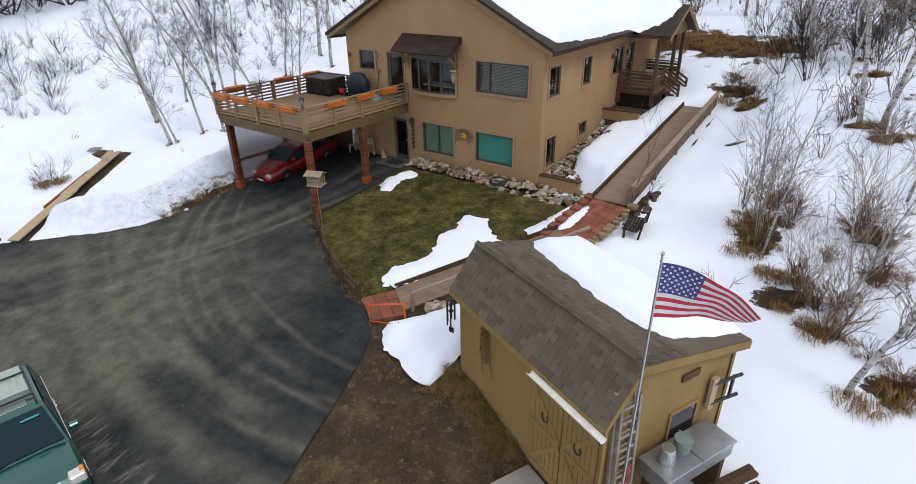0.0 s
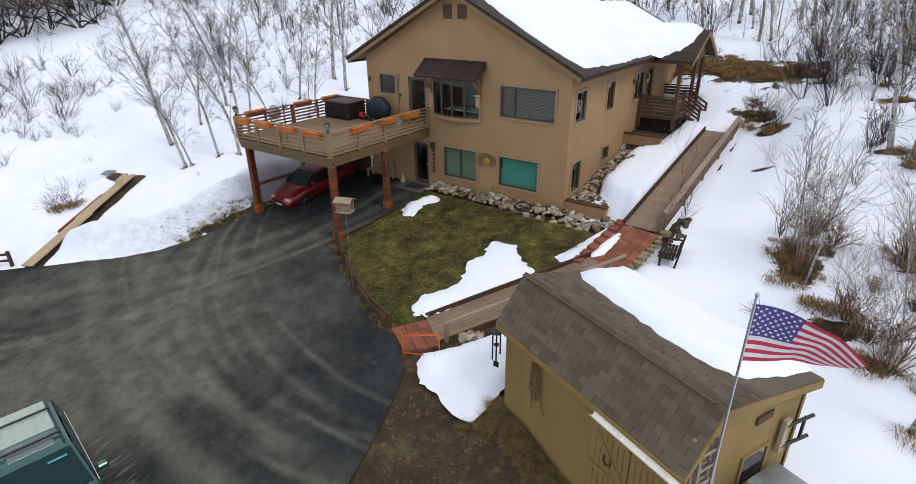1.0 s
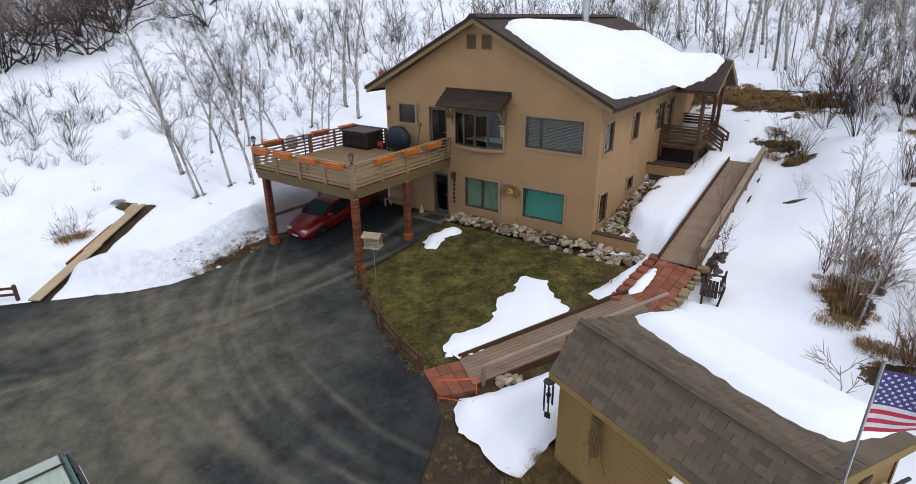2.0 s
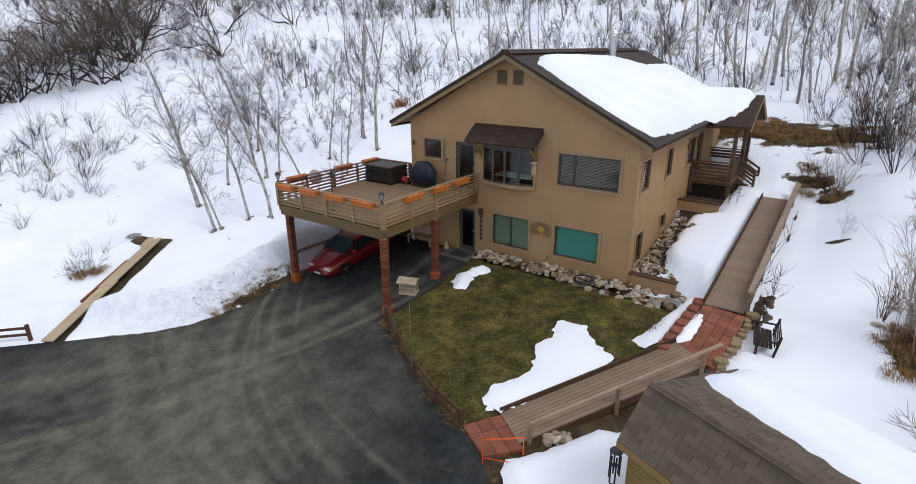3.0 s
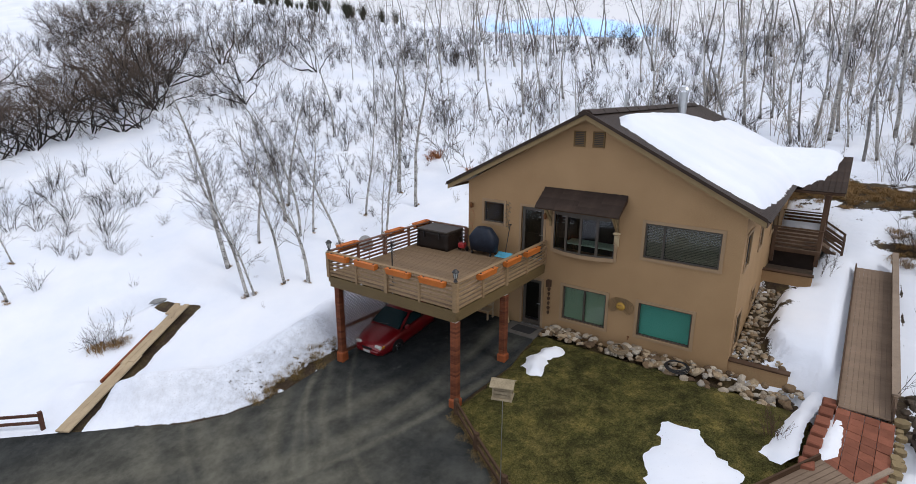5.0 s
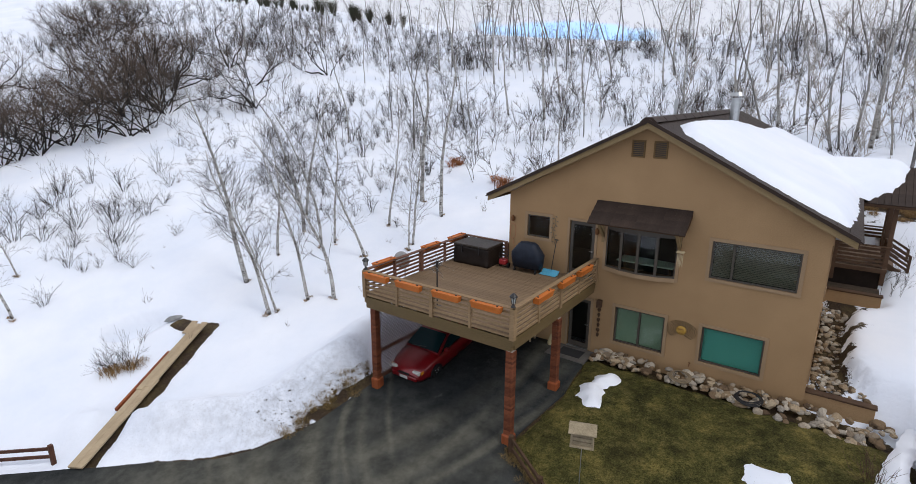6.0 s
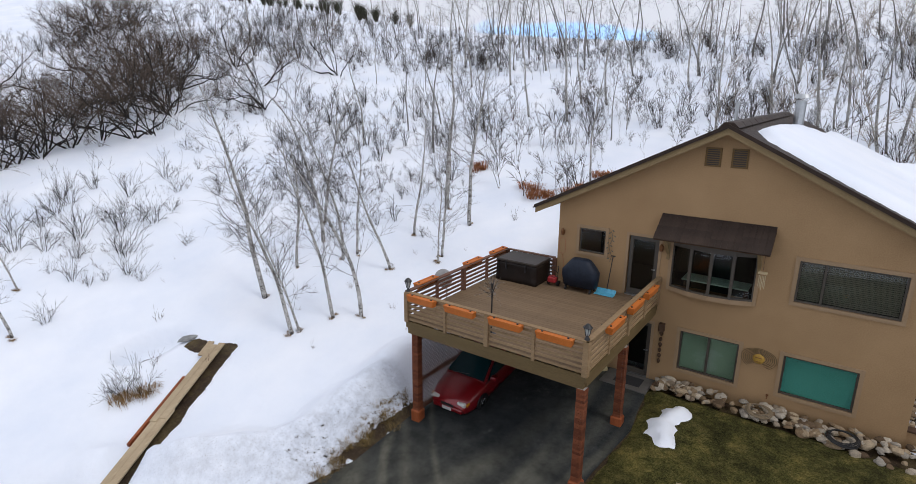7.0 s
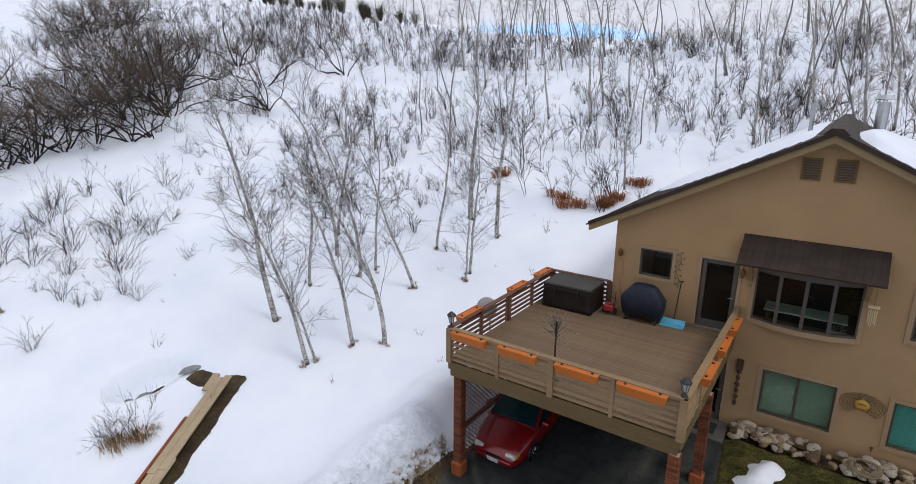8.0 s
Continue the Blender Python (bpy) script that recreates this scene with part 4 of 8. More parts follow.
def flue(x, y, z, h, r, label, cap):
    ob = thing("flue_pipe", pose(x, y, z), label, "chimney pipe")
    part("pipe", tube(bmesh.new(), [(0, 0, -0.3), (0, 0, h)], r, 14), METAL, ob, smooth=False)
    if cap:
        part("cap", tube(bmesh.new(), [(0, 0, h + 0.08), (0, 0, h + 0.1), (0, 0, h + 0.24)], [r * 1.5, r * 1.6, r * 1.2], 14), METAL, ob)
        part("collar", tube(bmesh.new(), [(0, 0, 0.0), (0, 0, 0.12)], [r * 1.9, r * 1.2], 14), METAL, ob)


flue(-4.35, 8.0, 8.2, 1.25, 0.19, "galvanised stove flue with a rain cap", True)
flue(-6.3, 6.0, 8.35, 1.05, 0.07, "pale plastic vent pipe through the roof", False)


def awning():
    ob = thing("awning", pose(-7.1, 0, 5.3), "small brown tiled awning on wooden brackets over the bay window", "awning")
    w = 3.25
    part("soffit", prism(bmesh.new(), [(-0.02, 0.58), (-0.8, -0.02), (-0.8, -0.08), (-0.02, 0.4)], w, Matrix.Translation((w, 0, 0)) @ Matrix.Rotation(radians(90), 4, "Z")), DARKWOOD, ob)
    panel = bmesh.new()
    run, course = 0.8125, 0.26
    for k in range(5):
        box(panel, k * run / 5 + 0.0015, (k + 1) * run / 5 - 0.0015, -course / 2 - 0.02, course / 2, -0.012, 0.014)
    me = mesh_of("tile_panel", panel, ROOF)
    a = math.atan2(0.6, 0.78)
    for r in range(4):
        for c in range(4):
            p = part("tile_panel", me, ROOF, ob)
            t = (r + 0.5) / 4
            p.matrix_basis = Matrix.Translation((c * run, -0.86 * (1 - t) - 0.0, -0.03 + 0.62 * t + 0.03)) @ Matrix.Rotation(a + radians(8), 4, "X")
    for x in (0.28, w - 0.34):
        bm = bmesh.new()
        box(bm, x, x + 0.09, -0.1, 0.0, -0.85, 0.25)
        box(bm, x, x + 0.09, -0.75, 0.0, -0.1, 0.0)
        beam(bm, (x + 0.045, -0.06, -0.65), (x + 0.045, -0.62, -0.05), 0.09, 0.09)
        part("bracket", bm, FASCIA, ob)


awning()


# ---- deck over the carport ----
DX0, DX1, DY0, DZ = -12.8, -7.0, -6.05, 2.95


def build_deck():
    ob = thing("deck", pose(DX0, DY0, DZ), "raised timber deck with horizontal railings over the carport", "deck", kind="structure")
    w, d = DX1 - DX0, -DY0
    board = mesh_of("board", boxes((0, w, 0.004, 0.136, -0.03, 0.0)), DECK)
    for k in range(int(d / 0.14)):
        part("board", board, DECK, ob).location.y = 0.01 + k * 0.14
    for x0, x1, y0, y1 in ((0, w, -0.04, 0.0), (w, w + 0.04, -0.04, d), (-0.04, 0, -0.04, d)):
        part("rim_board", boxes((x0, x1, y0, y1, -0.33, -0.12)), BEAMW, ob)
    part("beam", boxes((0.02, w - 0.02, -0.02, 0.12, -0.52, -0.3)), BEAMW, ob)
    part("beam", boxes((w - 0.12, w + 0.02, 0.12, d, -0.5, -0.3)), BEAMW, ob)
    part("beam", boxes((-0.02, 0.12, 0.12, d, -0.5, -0.3)), BEAMW, ob)
    joist = mesh_of("joist", boxes((-0.02, 0.02, 0.05, d - 0.01, -0.29, -0.035)), BEAMW)
    for k in range(12):
        part("joist", joist, BEAMW, ob).location.x = 0.25 + k * (w - 0.5) / 11
    REDSTAIN = surface("red_brown_rail_stain", (0.11, 0.052, 0.034), (0.19, 0.095, 0.062), 2, 45, 0.65, 0.25, 0.004, stretch=(0.2, 0.2, 1), vary=0.12)
    runs = [((0, -0.02), (w, -0.02), 5), ((w + 0.02, 0), (w + 0.02, d), 5), ((-0.02, 0), (-0.02, d), 5), ((0, d - 0.03), (2.02, d - 0.03), 2)]
    for (ax, ay), (bx, by), n in runs:
        v = Vector((bx - ax, by - ay, 0))
        stain = REDSTAIN if bx < 3 else RAILW
        for k in range(6):
            z = -0.04 + k * 0.145
            part("rail", beam(bmesh.new(), (ax, ay, z), (bx, by, z), 0.035, 0.07), stain, ob)
        part("cap_rail", beam(bmesh.new(), (ax, ay, 0.83), (bx, by, 0.83), 0.15, 0.035), stain, ob)
        for k in range(n):
            p = Vector((ax, ay, 0)) + v * k / max(n - 1, 1)
            s = 0.07 if k in (0, n - 1) or k % 2 == 0 else 0.045
            part("baluster" if s < 0.05 else "railing_post", boxes((p.x - s, p.x + s, p.y - s, p.y + s, -0.14, 0.81), bevel=0.006), stain, ob)


build_deck()


def brick_post(x, y, top):
    z = at_land(x, y) + 0.05 if x > -12.6 else -0.62
    ob = thing("brick_post", pose(x, y, z), "slender red brick post with a wide orange foot under the deck", "post", "deck posts", "structure")
    h = top - z
    core = boxes((-0.095, 0.095, -0.095, 0.095, -0.1, h))
    part("mortar_core", core, CONCRETE, ob)
    a = mesh_of("brick", boxes((-0.115, 0.04, -0.115, -0.0, 0.004, 0.071), (0.046, 0.115, -0.115, 0.04, 0.004, 0.071), (-0.04, 0.115, 0.046, 0.115, 0.004, 0.071), (-0.115, -0.046, 0.006, 0.115, 0.004, 0.071)), POSTBRICK)
    n = int((h - 0.27) / 0.075)
    for k in range(n):
        p = part("brick", a, POSTBRICK, ob)
        p.matrix_basis = Matrix.Translation((0, 0, 0.27 + k * (h - 0.27) / n)) @ Matrix.Rotation(radians(180 * (k % 2) + 1.5 * math.sin(k * 7.1)), 4, "Z")
    part("foot", boxes((-0.17, 0.17, -0.17, 0.17, -0.15, 0.27), bevel=0.035), LOG, ob, "orange-red stained foot")


brick_post(DX1 - 0.06, DY0 + 0.06, 2.44)
brick_post(DX0 + 0.1, DY0 + 0.3, 2.44)
brick_post(DX1 - 0.02, -3.05, 2.46)


def lattice():
    ob = thing("lattice_screen", pose(DX0 + 0.02, -5.55, -0.5), "brown diagonal lattice screen at the carport's side", "lattice", kind="structure")
    L, H = 5.4, 2.95
    rail = [((0, 0, 0.05), (0, L, 0.05)), ((0, 0, H), (0, L, H)), ((0, 0, 1.05), (0, L, 1.05)), ((0, 0, 0), (0, 0, H)), ((0, L, 0), (0, L, H)), ((0, L / 2, 0), (0, L / 2, H))]
    for a, b in rail:
        part("frame_bar", beam(bmesh.new(), a, b, 0.09, 0.12), LATTICEWOOD, ob)
    for s in (1, -1):
        for k in range(-21, 38):
            y0 = k * 0.145
            pa, pb = (y0, 0.0), (y0 + H, H)
            if s < 0:
                pa, pb = (y0 + H, 0.0), (y0, H)
            t0, t1 = 0.0, 1.0
            for lim, sign in ((0, 1), (L, -1)):
                a, b = (pa[0] - lim) * sign, (pb[0] - lim) * sign
                if a < 0 and b < 0:
                    t0, t1 = 1, 0
                elif a < 0:
                    t0 = max(t0, -a / (b - a))
                elif b < 0:
                    t1 = min(t1, a / (a - b))
            if t1 - t0 < 0.03:
                continue
            q = [(0.012 * s, pa[0] + (pb[0] - pa[0]) * t, H * t) for t in (t0, t1)]
            part("strip", beam(bmesh.new(), q[0], q[1], 0.008, 0.045), LATTICEWOOD, ob)


lattice()


def carport_wall():
    ob = thing("carport_wall", pose(DX0 + 0.06, -0.12, -0.45), "dark brown plank wall closing the back of the carport", "wall", kind="structure")
    plank = mesh_of("plank", boxes((0.004, 0.171, 0.0, 0.03, 0.0, 2.9)), DARKWOOD)
    for k in range(11):
        part("plank", plank, DARKWOOD, ob).location.x = k * 0.175
    for z in (0.5, 2.2):
        part("batten", boxes((0.0, 1.93, 0.03, 0.08, z, z + 0.1)), DARKWOOD, ob)


carport_wall()


# ---- shed ----
SHED = pose(3.46, -10.84, 0, 0, 0, -24)
SL, SW = 5.03, 3.62


def build_shed():
    base = -1.05
    ob = thing("shed", SHED, "olive-tan garden shed with a steep shingled roof", "shed")
    ze, zr, zw, a = 1.86, 2.86, 2.24, 0.72
    o = 0.14
    # walls: front along the eave, back, and two ends
    part("front_wall", boxes((o, SL - o, 0.2, 0.3, base, ze + 0.1)), SIDING, ob)
    part("back_wall", boxes((o, SL - o, SW - 0.3, SW - 0.2, base, zw + 0.0)), SIDING, ob)
    prof = [(0.2, base), (SW - 0.2, base), (SW - 0.2, zw - 0.0), (a, zr - 0.12), (0.2, ze + 0.18)]
    turn = Matrix.Rotation(radians(90), 4, "Z")
    for x in (o, SL - o - 0.1):
        part("end_wall", prism(bmesh.new(), prof, 0.1, Matrix.Translation((x + 0.1, 0, 0)) @ turn), SIDING, ob)
    siding = mesh_of("clapboard", boxes((o, SL - o, 0.182, 0.21, 0.0, 0.12)), SIDING)
    for k in range(20):
        p = part("clapboard", siding, SIDING, ob)
        p.location.z = base + 0.1 + k * 0.135
        p.rotation_euler.x = radians(-5)
    # roof decks
    for name, (y0, z0), (y1, z1) in (("roof_steep", (0, ze), (a, zr)), ("roof_shallow", (a, zr), (SW, zw))):
        part(name, prism(bmesh.new(), [(y0, z0), (y1, z1), (y1, z1 - 0.08), (y0, z0 - 0.08)], SL, Matrix.Translation((SL, 0, 0)) @ turn), SHINGLE, ob)
    for x in (-0.02, SL - 0.02):
        part("barge_board", prism(bmesh.new(), [(0, ze - 0.03), (a, zr - 0.03), (a, zr - 0.2), (0, ze - 0.17)], 0.04, Matrix.Translation((x + 0.04, 0, 0)) @ turn), SIDING, ob)
        part("barge_board", prism(bmesh.new(), [(a, zr - 0.03), (SW, zw - 0.03), (SW, zw - 0.2), (a, zr - 0.2)], 0.04, Matrix.Translation((x + 0.04, 0, 0)) @ turn), SIDING, ob)
    part("fascia", boxes((0, SL, -0.02, 0.0, ze - 0.16, ze - 0.01)), SIDING, ob)
    return ob, (ze, zr, zw, a)


shed, (ZE, ZR, ZW, SA) = build_shed()


def shed_surface(x, y):
    """The shed roof's height over a place."""
    inv = SHED.inverted()
    lx = inv[0][0] * x + inv[0][1] * y + inv[0][3]
    ly = inv[1][0] * x + inv[1][1] * y + inv[1][3]
    return ZR - (ly - SA) * (ZR - ZW) / (SW - SA) + 0 * lx


pt = [SHED @ Vector((x, y, 0)) for x, y in ((0.1, 2.3), (0.5, 2.05), (1.9, 1.8), (3.3, 1.6), (4.15, 1.65), (4.55, 2.0), (4.78, 2.9), (4.75, 3.75), (0.1, 3.75))]
roof_snow("roof_snow", [(p.x, p.y) for p in pt], 0.3, 9, shed_surface, "thick snow on the shed roof")


# ---- boardwalks and terrace ----
def boardwalk(name, a, b, width, n, label, across, low_rail, rails, rail_h=0.62, gap=0.004, cap=0.2):
    """A sloping walk of planks from a to b (its left edge); width to the right."""
    a, b = Vector(a), Vector(b)
    d = b - a
    flat = Vector((d.x, d.y, 0)).normalized()
    right = Vector((flat.y, -flat.x, 0))
    ob = thing(name, Matrix.Translation(a), label, "ramp", kind="structure")
    L = d.length
    if across:
        for k in range(n):
            p, q = d * (k + 0.04) / n, d * (k + 0.96) / n
            c = (p + q) / 2
            part("plank", beam(bmesh.new(), c, c + right * width, (q - p).length, 0.04), GREYWOOD, ob)
    else:
        for k in range(n):
            s = right * width * (k + 0.5) / n
            part("plank", beam(bmesh.new(), s, d + s, width / n - gap, 0.04), GREYWOOD, ob)
    for s in (0.03, width - 0.03):
        part("stringer", beam(bmesh.new(), right * s + Vector((0, 0, -0.15)), d + right * s + Vector((0, 0, -0.15)), 0.05, 0.24), DARKWOOD, ob)
    part("kerb_board", beam(bmesh.new(), right * -0.03 + Vector((0, 0, low_rail / 2)), d - right * 0.03 + Vector((0, 0, low_rail / 2)), 0.05, low_rail), DARKWOOD, ob)
    off = right * (width + 0.03)
    for t in rails:
        p = d * t + off
        part("post", boxes((p.x - 0.05, p.x + 0.05, p.y - 0.05, p.y + 0.05, p.z - 0.6, p.z + rail_h), bevel=0.006), GREYWOOD, ob)
    up = Vector((0, 0, rail_h + 0.02))
    part("hand_rail", beam(bmesh.new(), d * rails[0] + off + up, d * min(rails[-1] + 0.1, 1.1) + off + up, cap, 0.05), CAPWOOD, ob)
    return ob, d, off


boardwalk("lower_boardwalk", (-0.52, -8.5, -0.72), (2.9, -4.0, 0.55), 1.3, 9, "sloping boardwalk of weathered planks with a hand rail", False, 0.16, (0.05, 0.5, 0.97), 0.5, 0.014, 0.11)
up_walk, ud, uoff = boardwalk("upper_boardwalk", (3.12, -1.62, 0.93), (3.22, 8.7, 2.325), 1.2, 9, "long sloping boardwalk of brown planks up to the porch", False, 0.2, (0.05, 0.28, 0.52, 0.76, 1.0), 0.45)
for z in (-0.1, 0.1, 0.3):
    part("side_board", beam(bmesh.new(), uoff + Vector((0, 0, z)), ud * 1.1 + uoff + Vector((0, 0, z)), 0.03, 0.18), SIDEWOOD, up_walk)


def pavers(name, corners, z0, z1, nu, nv, label):
    """Red pavers over a four-cornered field, z0 at the first edge and z1 at the last."""
    ob = thing(name, Matrix(), label, "paving", kind="structure")
    a, b, c, d = [Vector((*p, 0)) for p in corners]
    rng = random.Random(4)
    for i in range(nu):
        for j in range(nv):
            q = []
            for u, v in ((i + 0.02, j + 0.02), (i + 0.98, j + 0.02), (i + 0.98, j + 0.98), (i + 0.02, j + 0.98)):
                u, v = u / nu, v / nv
                p = (a * (1 - u) + b * u) * (1 - v) + (d * (1 - u) + c * u) * v
                q.append(Vector((p.x, p.y, z0 + (z1 - z0) * v)))
            bm = bmesh.new()
            dz = rng.uniform(-0.008, 0.008)
            lo, hi = [bm.verts.new(p - Vector((0, 0, 0.12))) for p in q], [bm.verts.new(p + Vector((0, 0, dz))) for p in q]
            bm.faces.new(hi)
            for k in range(4):
                bm.faces.new((lo[k], lo[(k + 1) % 4], hi[(k + 1) % 4], hi[k]))
            part("paver", bm, BRICKRED, ob)


pavers("paving_lower", [(-1.2, -9.4), (-0.05, -10.1), (0.72, -9.38), (-0.5, -8.5)], -0.84, -0.74, 3, 3, "red paver landing at the driveway's edge")
pavers("paving_upper", [(2.95, -4.05), (4.2, -4.9), (4.42, -1.75), (3.1, -1.6)], 0.52, 0.9, 4, 9, "red paver terrace between the two boardwalks")


# ---- trees and brush ----
def twig_tube(out, pts, r0, r1, n):
    """Adds an open tapered tube to out = (verts, quads)."""
    verts, quads = out
    base = len(verts)
    m = len(pts)
    for k, p in enumerate(pts):
        a, b = pts[max(k - 1, 0)], pts[min(k + 1, m - 1)]
        d = (b - a).normalized()
        s = d.cross(Vector((0.3, 0.9, 0.2))).normalized()
        t = d.cross(s)
        r = r0 + (r1 - r0) * k / (m - 1)
        for i in range(n):
            a2 = 2 * math.pi * i / n
            verts.append(p + r * (math.cos(a2) * s + math.sin(a2) * t))
    for k in range(m - 1):
        for i in range(n):
            j = (i + 1) % n
            quads.append((base + k * n + i, base + k * n + j, base + (k + 1) * n + j, base + (k + 1) * n + i))


def bend(rng, p, d, length, parts, wander, lift):
    pts = [p.copy()]
    step = length / parts
    for _ in range(parts):
        d = (d + Vector((rng.gauss(0, wander), rng.gauss(0, wander), rng.gauss(0, wander) + lift))).normalized()
        p = p + d * step
        pts.append(p)
    return pts, d


def grow(out, rng, p, d, length, r, level, kids, wander, lift, fork, tip=0.35, thin=0.5, least=0.006):
    pts, _ = bend(rng, p, d, length, 3 if level > 1 else 2 if level else 1, wander, lift)
    twig_tube(out, pts, r, r * tip, 3)
    if not level:
        return
    for k in range(kids):
        t = rng.uniform(0.25, 1.0) * (len(pts) - 1)
        i = min(int(t), len(pts) - 2)
        q = pts[i].lerp(pts[i + 1], t - i)
        ax = (pts[i + 1] - pts[i]).normalized()
        side = ax.cross(Vector((rng.gauss(0, 1), rng.gauss(0, 1), rng.gauss(0, 1)))).normalized()
        grow(out, rng, q, (ax + side * fork * rng.uniform(0.6, 1.3)).normalized(), length * rng.uniform(0.35, 0.65), max(r * thin, least), level - 1, kids, wander, lift, fork, tip, thin, least)


def aspen(seed, height, r, limbs, lean=0.06, first=0.3, level=2, kids=3, reach=(0.1, 0.2), crook=0.05):
    rng = random.Random(seed)
    trunk, crown = ([], []), ([], [])
    d = Vector((rng.gauss(0, lean), rng.gauss(0, lean), 1)).normalized()
    pts, _ = bend(rng, Vector((0, 0, -0.2)), d, height, 12, crook, 0.02)
    twig_tube(trunk, pts, r, r * 0.16, 7)
    for k in range(limbs):
        t = (first + (1 - first) * ((k + rng.random()) / limbs)) * 12
        i = min(int(t), 11)
        q = pts[i].lerp(pts[i + 1], t - i)
        a = rng.uniform(0, 2 * math.pi)
        up = rng.uniform(0.2, 1.3)
        dd = Vector((math.cos(a), math.sin(a), up)).normalized()
        ln = height * rng.uniform(*reach) * (1.25 - 0.7 * (t / 12 - first) / (1 - first))
        grow(crown, rng, q, dd, ln, max(r * 0.17 * (1.1 - t / 12), 0.009), level, kids, 0.2, 0.06, 0.8)
    return trunk, crown


def bush(seed, height, stems, spread, kids, level=1, r=0.012, wander=0.12, lift=0.04, foot=0.18, fork=0.5, tip=0.35, least=0.006):
    rng = random.Random(seed)
    out = ([], [])
    for _ in range(stems):
        a, s = rng.uniform(0, 2 * math.pi), rng.random() ** 0.7 * spread
        d = Vector((math.cos(a) * s, math.sin(a) * s, 1)).normalized()
        p = Vector((math.cos(a), math.sin(a), 0)) * rng.uniform(0, foot * height) + Vector((0, 0, -0.1))
        grow(out, rng, p, d, height * rng.uniform(0.4, 1.1), r * rng.uniform(0.6, 1.2), level, kids, wander, lift, fork, tip, 0.5, least)
    return out


def oak(seed, height, stems):
    """Crooked leaning limbs and, at their ends, a dense tangle of fine twigs."""
    rng = random.Random(seed)
    limbs, twigs = ([], []), ([], [])
    for _ in range(stems):
        a, s = rng.uniform(0, 2 * math.pi), rng.uniform(0.3, 1.4)
        p = Vector((math.cos(a), math.sin(a), 0)) * rng.uniform(0, 0.5) + Vector((0, 0, -0.2))
        d = Vector((math.cos(a) * s, math.sin(a) * s, 1)).normalized()
        pts, d = bend(rng, p, d, height * rng.uniform(0.5, 0.8), 6, 0.27, 0.04)
        r = rng.uniform(0.05, 0.085)
        twig_tube(limbs, pts, r, r * 0.5, 4)
        for k in range(6):
            q = pts[-1] if k < 3 else pts[-2].lerp(pts[-3], rng.uniform(-0.6, 1))
            dd = (d + Vector((rng.gauss(0, 0.6), rng.gauss(0, 0.6), rng.uniform(0, 0.5)))).normalized()
            arm, dd = bend(rng, q, dd, height * rng.uniform(0.18, 0.34), 3, 0.25, 0.06)
            twig_tube(limbs, arm, r * 0.42, r * 0.2, 3)
            for _ in range(5):
                w = arm[1].lerp(arm[3], rng.random()) if rng.random() < 0.6 else arm[3]
                e = (dd + Vector((rng.gauss(0, 0.7), rng.gauss(0, 0.7), rng.uniform(-0.1, 0.7)))).normalized()
                grow(twigs, rng, w, e, height * rng.uniform(0.1, 0.22), 0.012, 1, 3, 0.25, 0.05, 0.7, 0.4, 0.7)
    return limbs, twigs


def tuft(seed, blades, height, spread, droop=0.35, width=0.014):
    """Bent dry grass blades, each a narrow folded strip."""
    rng = random.Random(seed)
    verts, quads = [], []
    for _ in range(blades):
        a, rr = rng.uniform(0, 2 * math.pi), rng.random() ** 0.6 * spread
        p = Vector((math.cos(a) * rr, math.sin(a) * rr, -0.03))
        b = a + rng.gauss(0, 0.7)
        h = height * rng.uniform(0.5, 1.1)
        out = Vector((math.cos(b), math.sin(b), 0))
        q = p + out * h * 0.3 + Vector((0, 0, h * 0.75))
        e = q + out * h * 0.55 - Vector((0, 0, h * rng.uniform(0.0, droop)))
        w = Vector((-out.y, out.x, rng.uniform(-0.4, 0.4))) * width * 0.5
        n = len(verts)
        verts += [p - w, p + w, q - w * 0.8, q + w * 0.8, e - w * 0.25, e + w * 0.25]
        quads += [(n, n + 1, n + 3, n + 2), (n + 2, n + 3, n + 5, n + 4)]
    return verts, quads


def template(out):
    return np.array([tuple(v) for v in out[0]], float), np.array(out[1], int)


def quad_mesh(name, v, q, material):
    me = bpy.data.meshes.new(name)
    me.vertices.add(len(v))
    me.vertices.foreach_set("co", np.asarray(v, np.float32).ravel())
    me.loops.add(q.size)
    me.loops.foreach_set("vertex_index", q.ravel().astype(np.int32))
    me.polygons.add(len(q))
    me.polygons.foreach_set("loop_start", np.arange(0, q.size, 4, dtype=np.int32))
    me.update(calc_edges=True)
    me.validate()
    me.materials.append(material)
    return me


def scatter(name, templates, places, material, label, category, z_scale=True):
    """One object of many like plants: places of (x, y, size, turn)."""
    vs, qs, n = [], [], 0
    zs = land(np.array([p[0] for p in places]), np.array([p[1] for p in places]))
    for k, (x, y, s, a) in enumerate(places):
        v, q = templates[k % len(templates)]
        c, w = math.cos(a) * s, math.sin(a) * s
        vs.append(np.stack([v[:, 0] * c - v[:, 1] * w + x - 0.08 * v[:, 2] * s, v[:, 0] * w + v[:, 1] * c + y - 0.05 * v[:, 2] * s, v[:, 2] * s + zs[k]], 1))
        qs.append(q + n)
        n += len(v)
    ob = new(name, quad_mesh(name, np.concatenate(vs), np.concatenate(qs), material))
    return tagged(ob, label, category, kind="stuff")


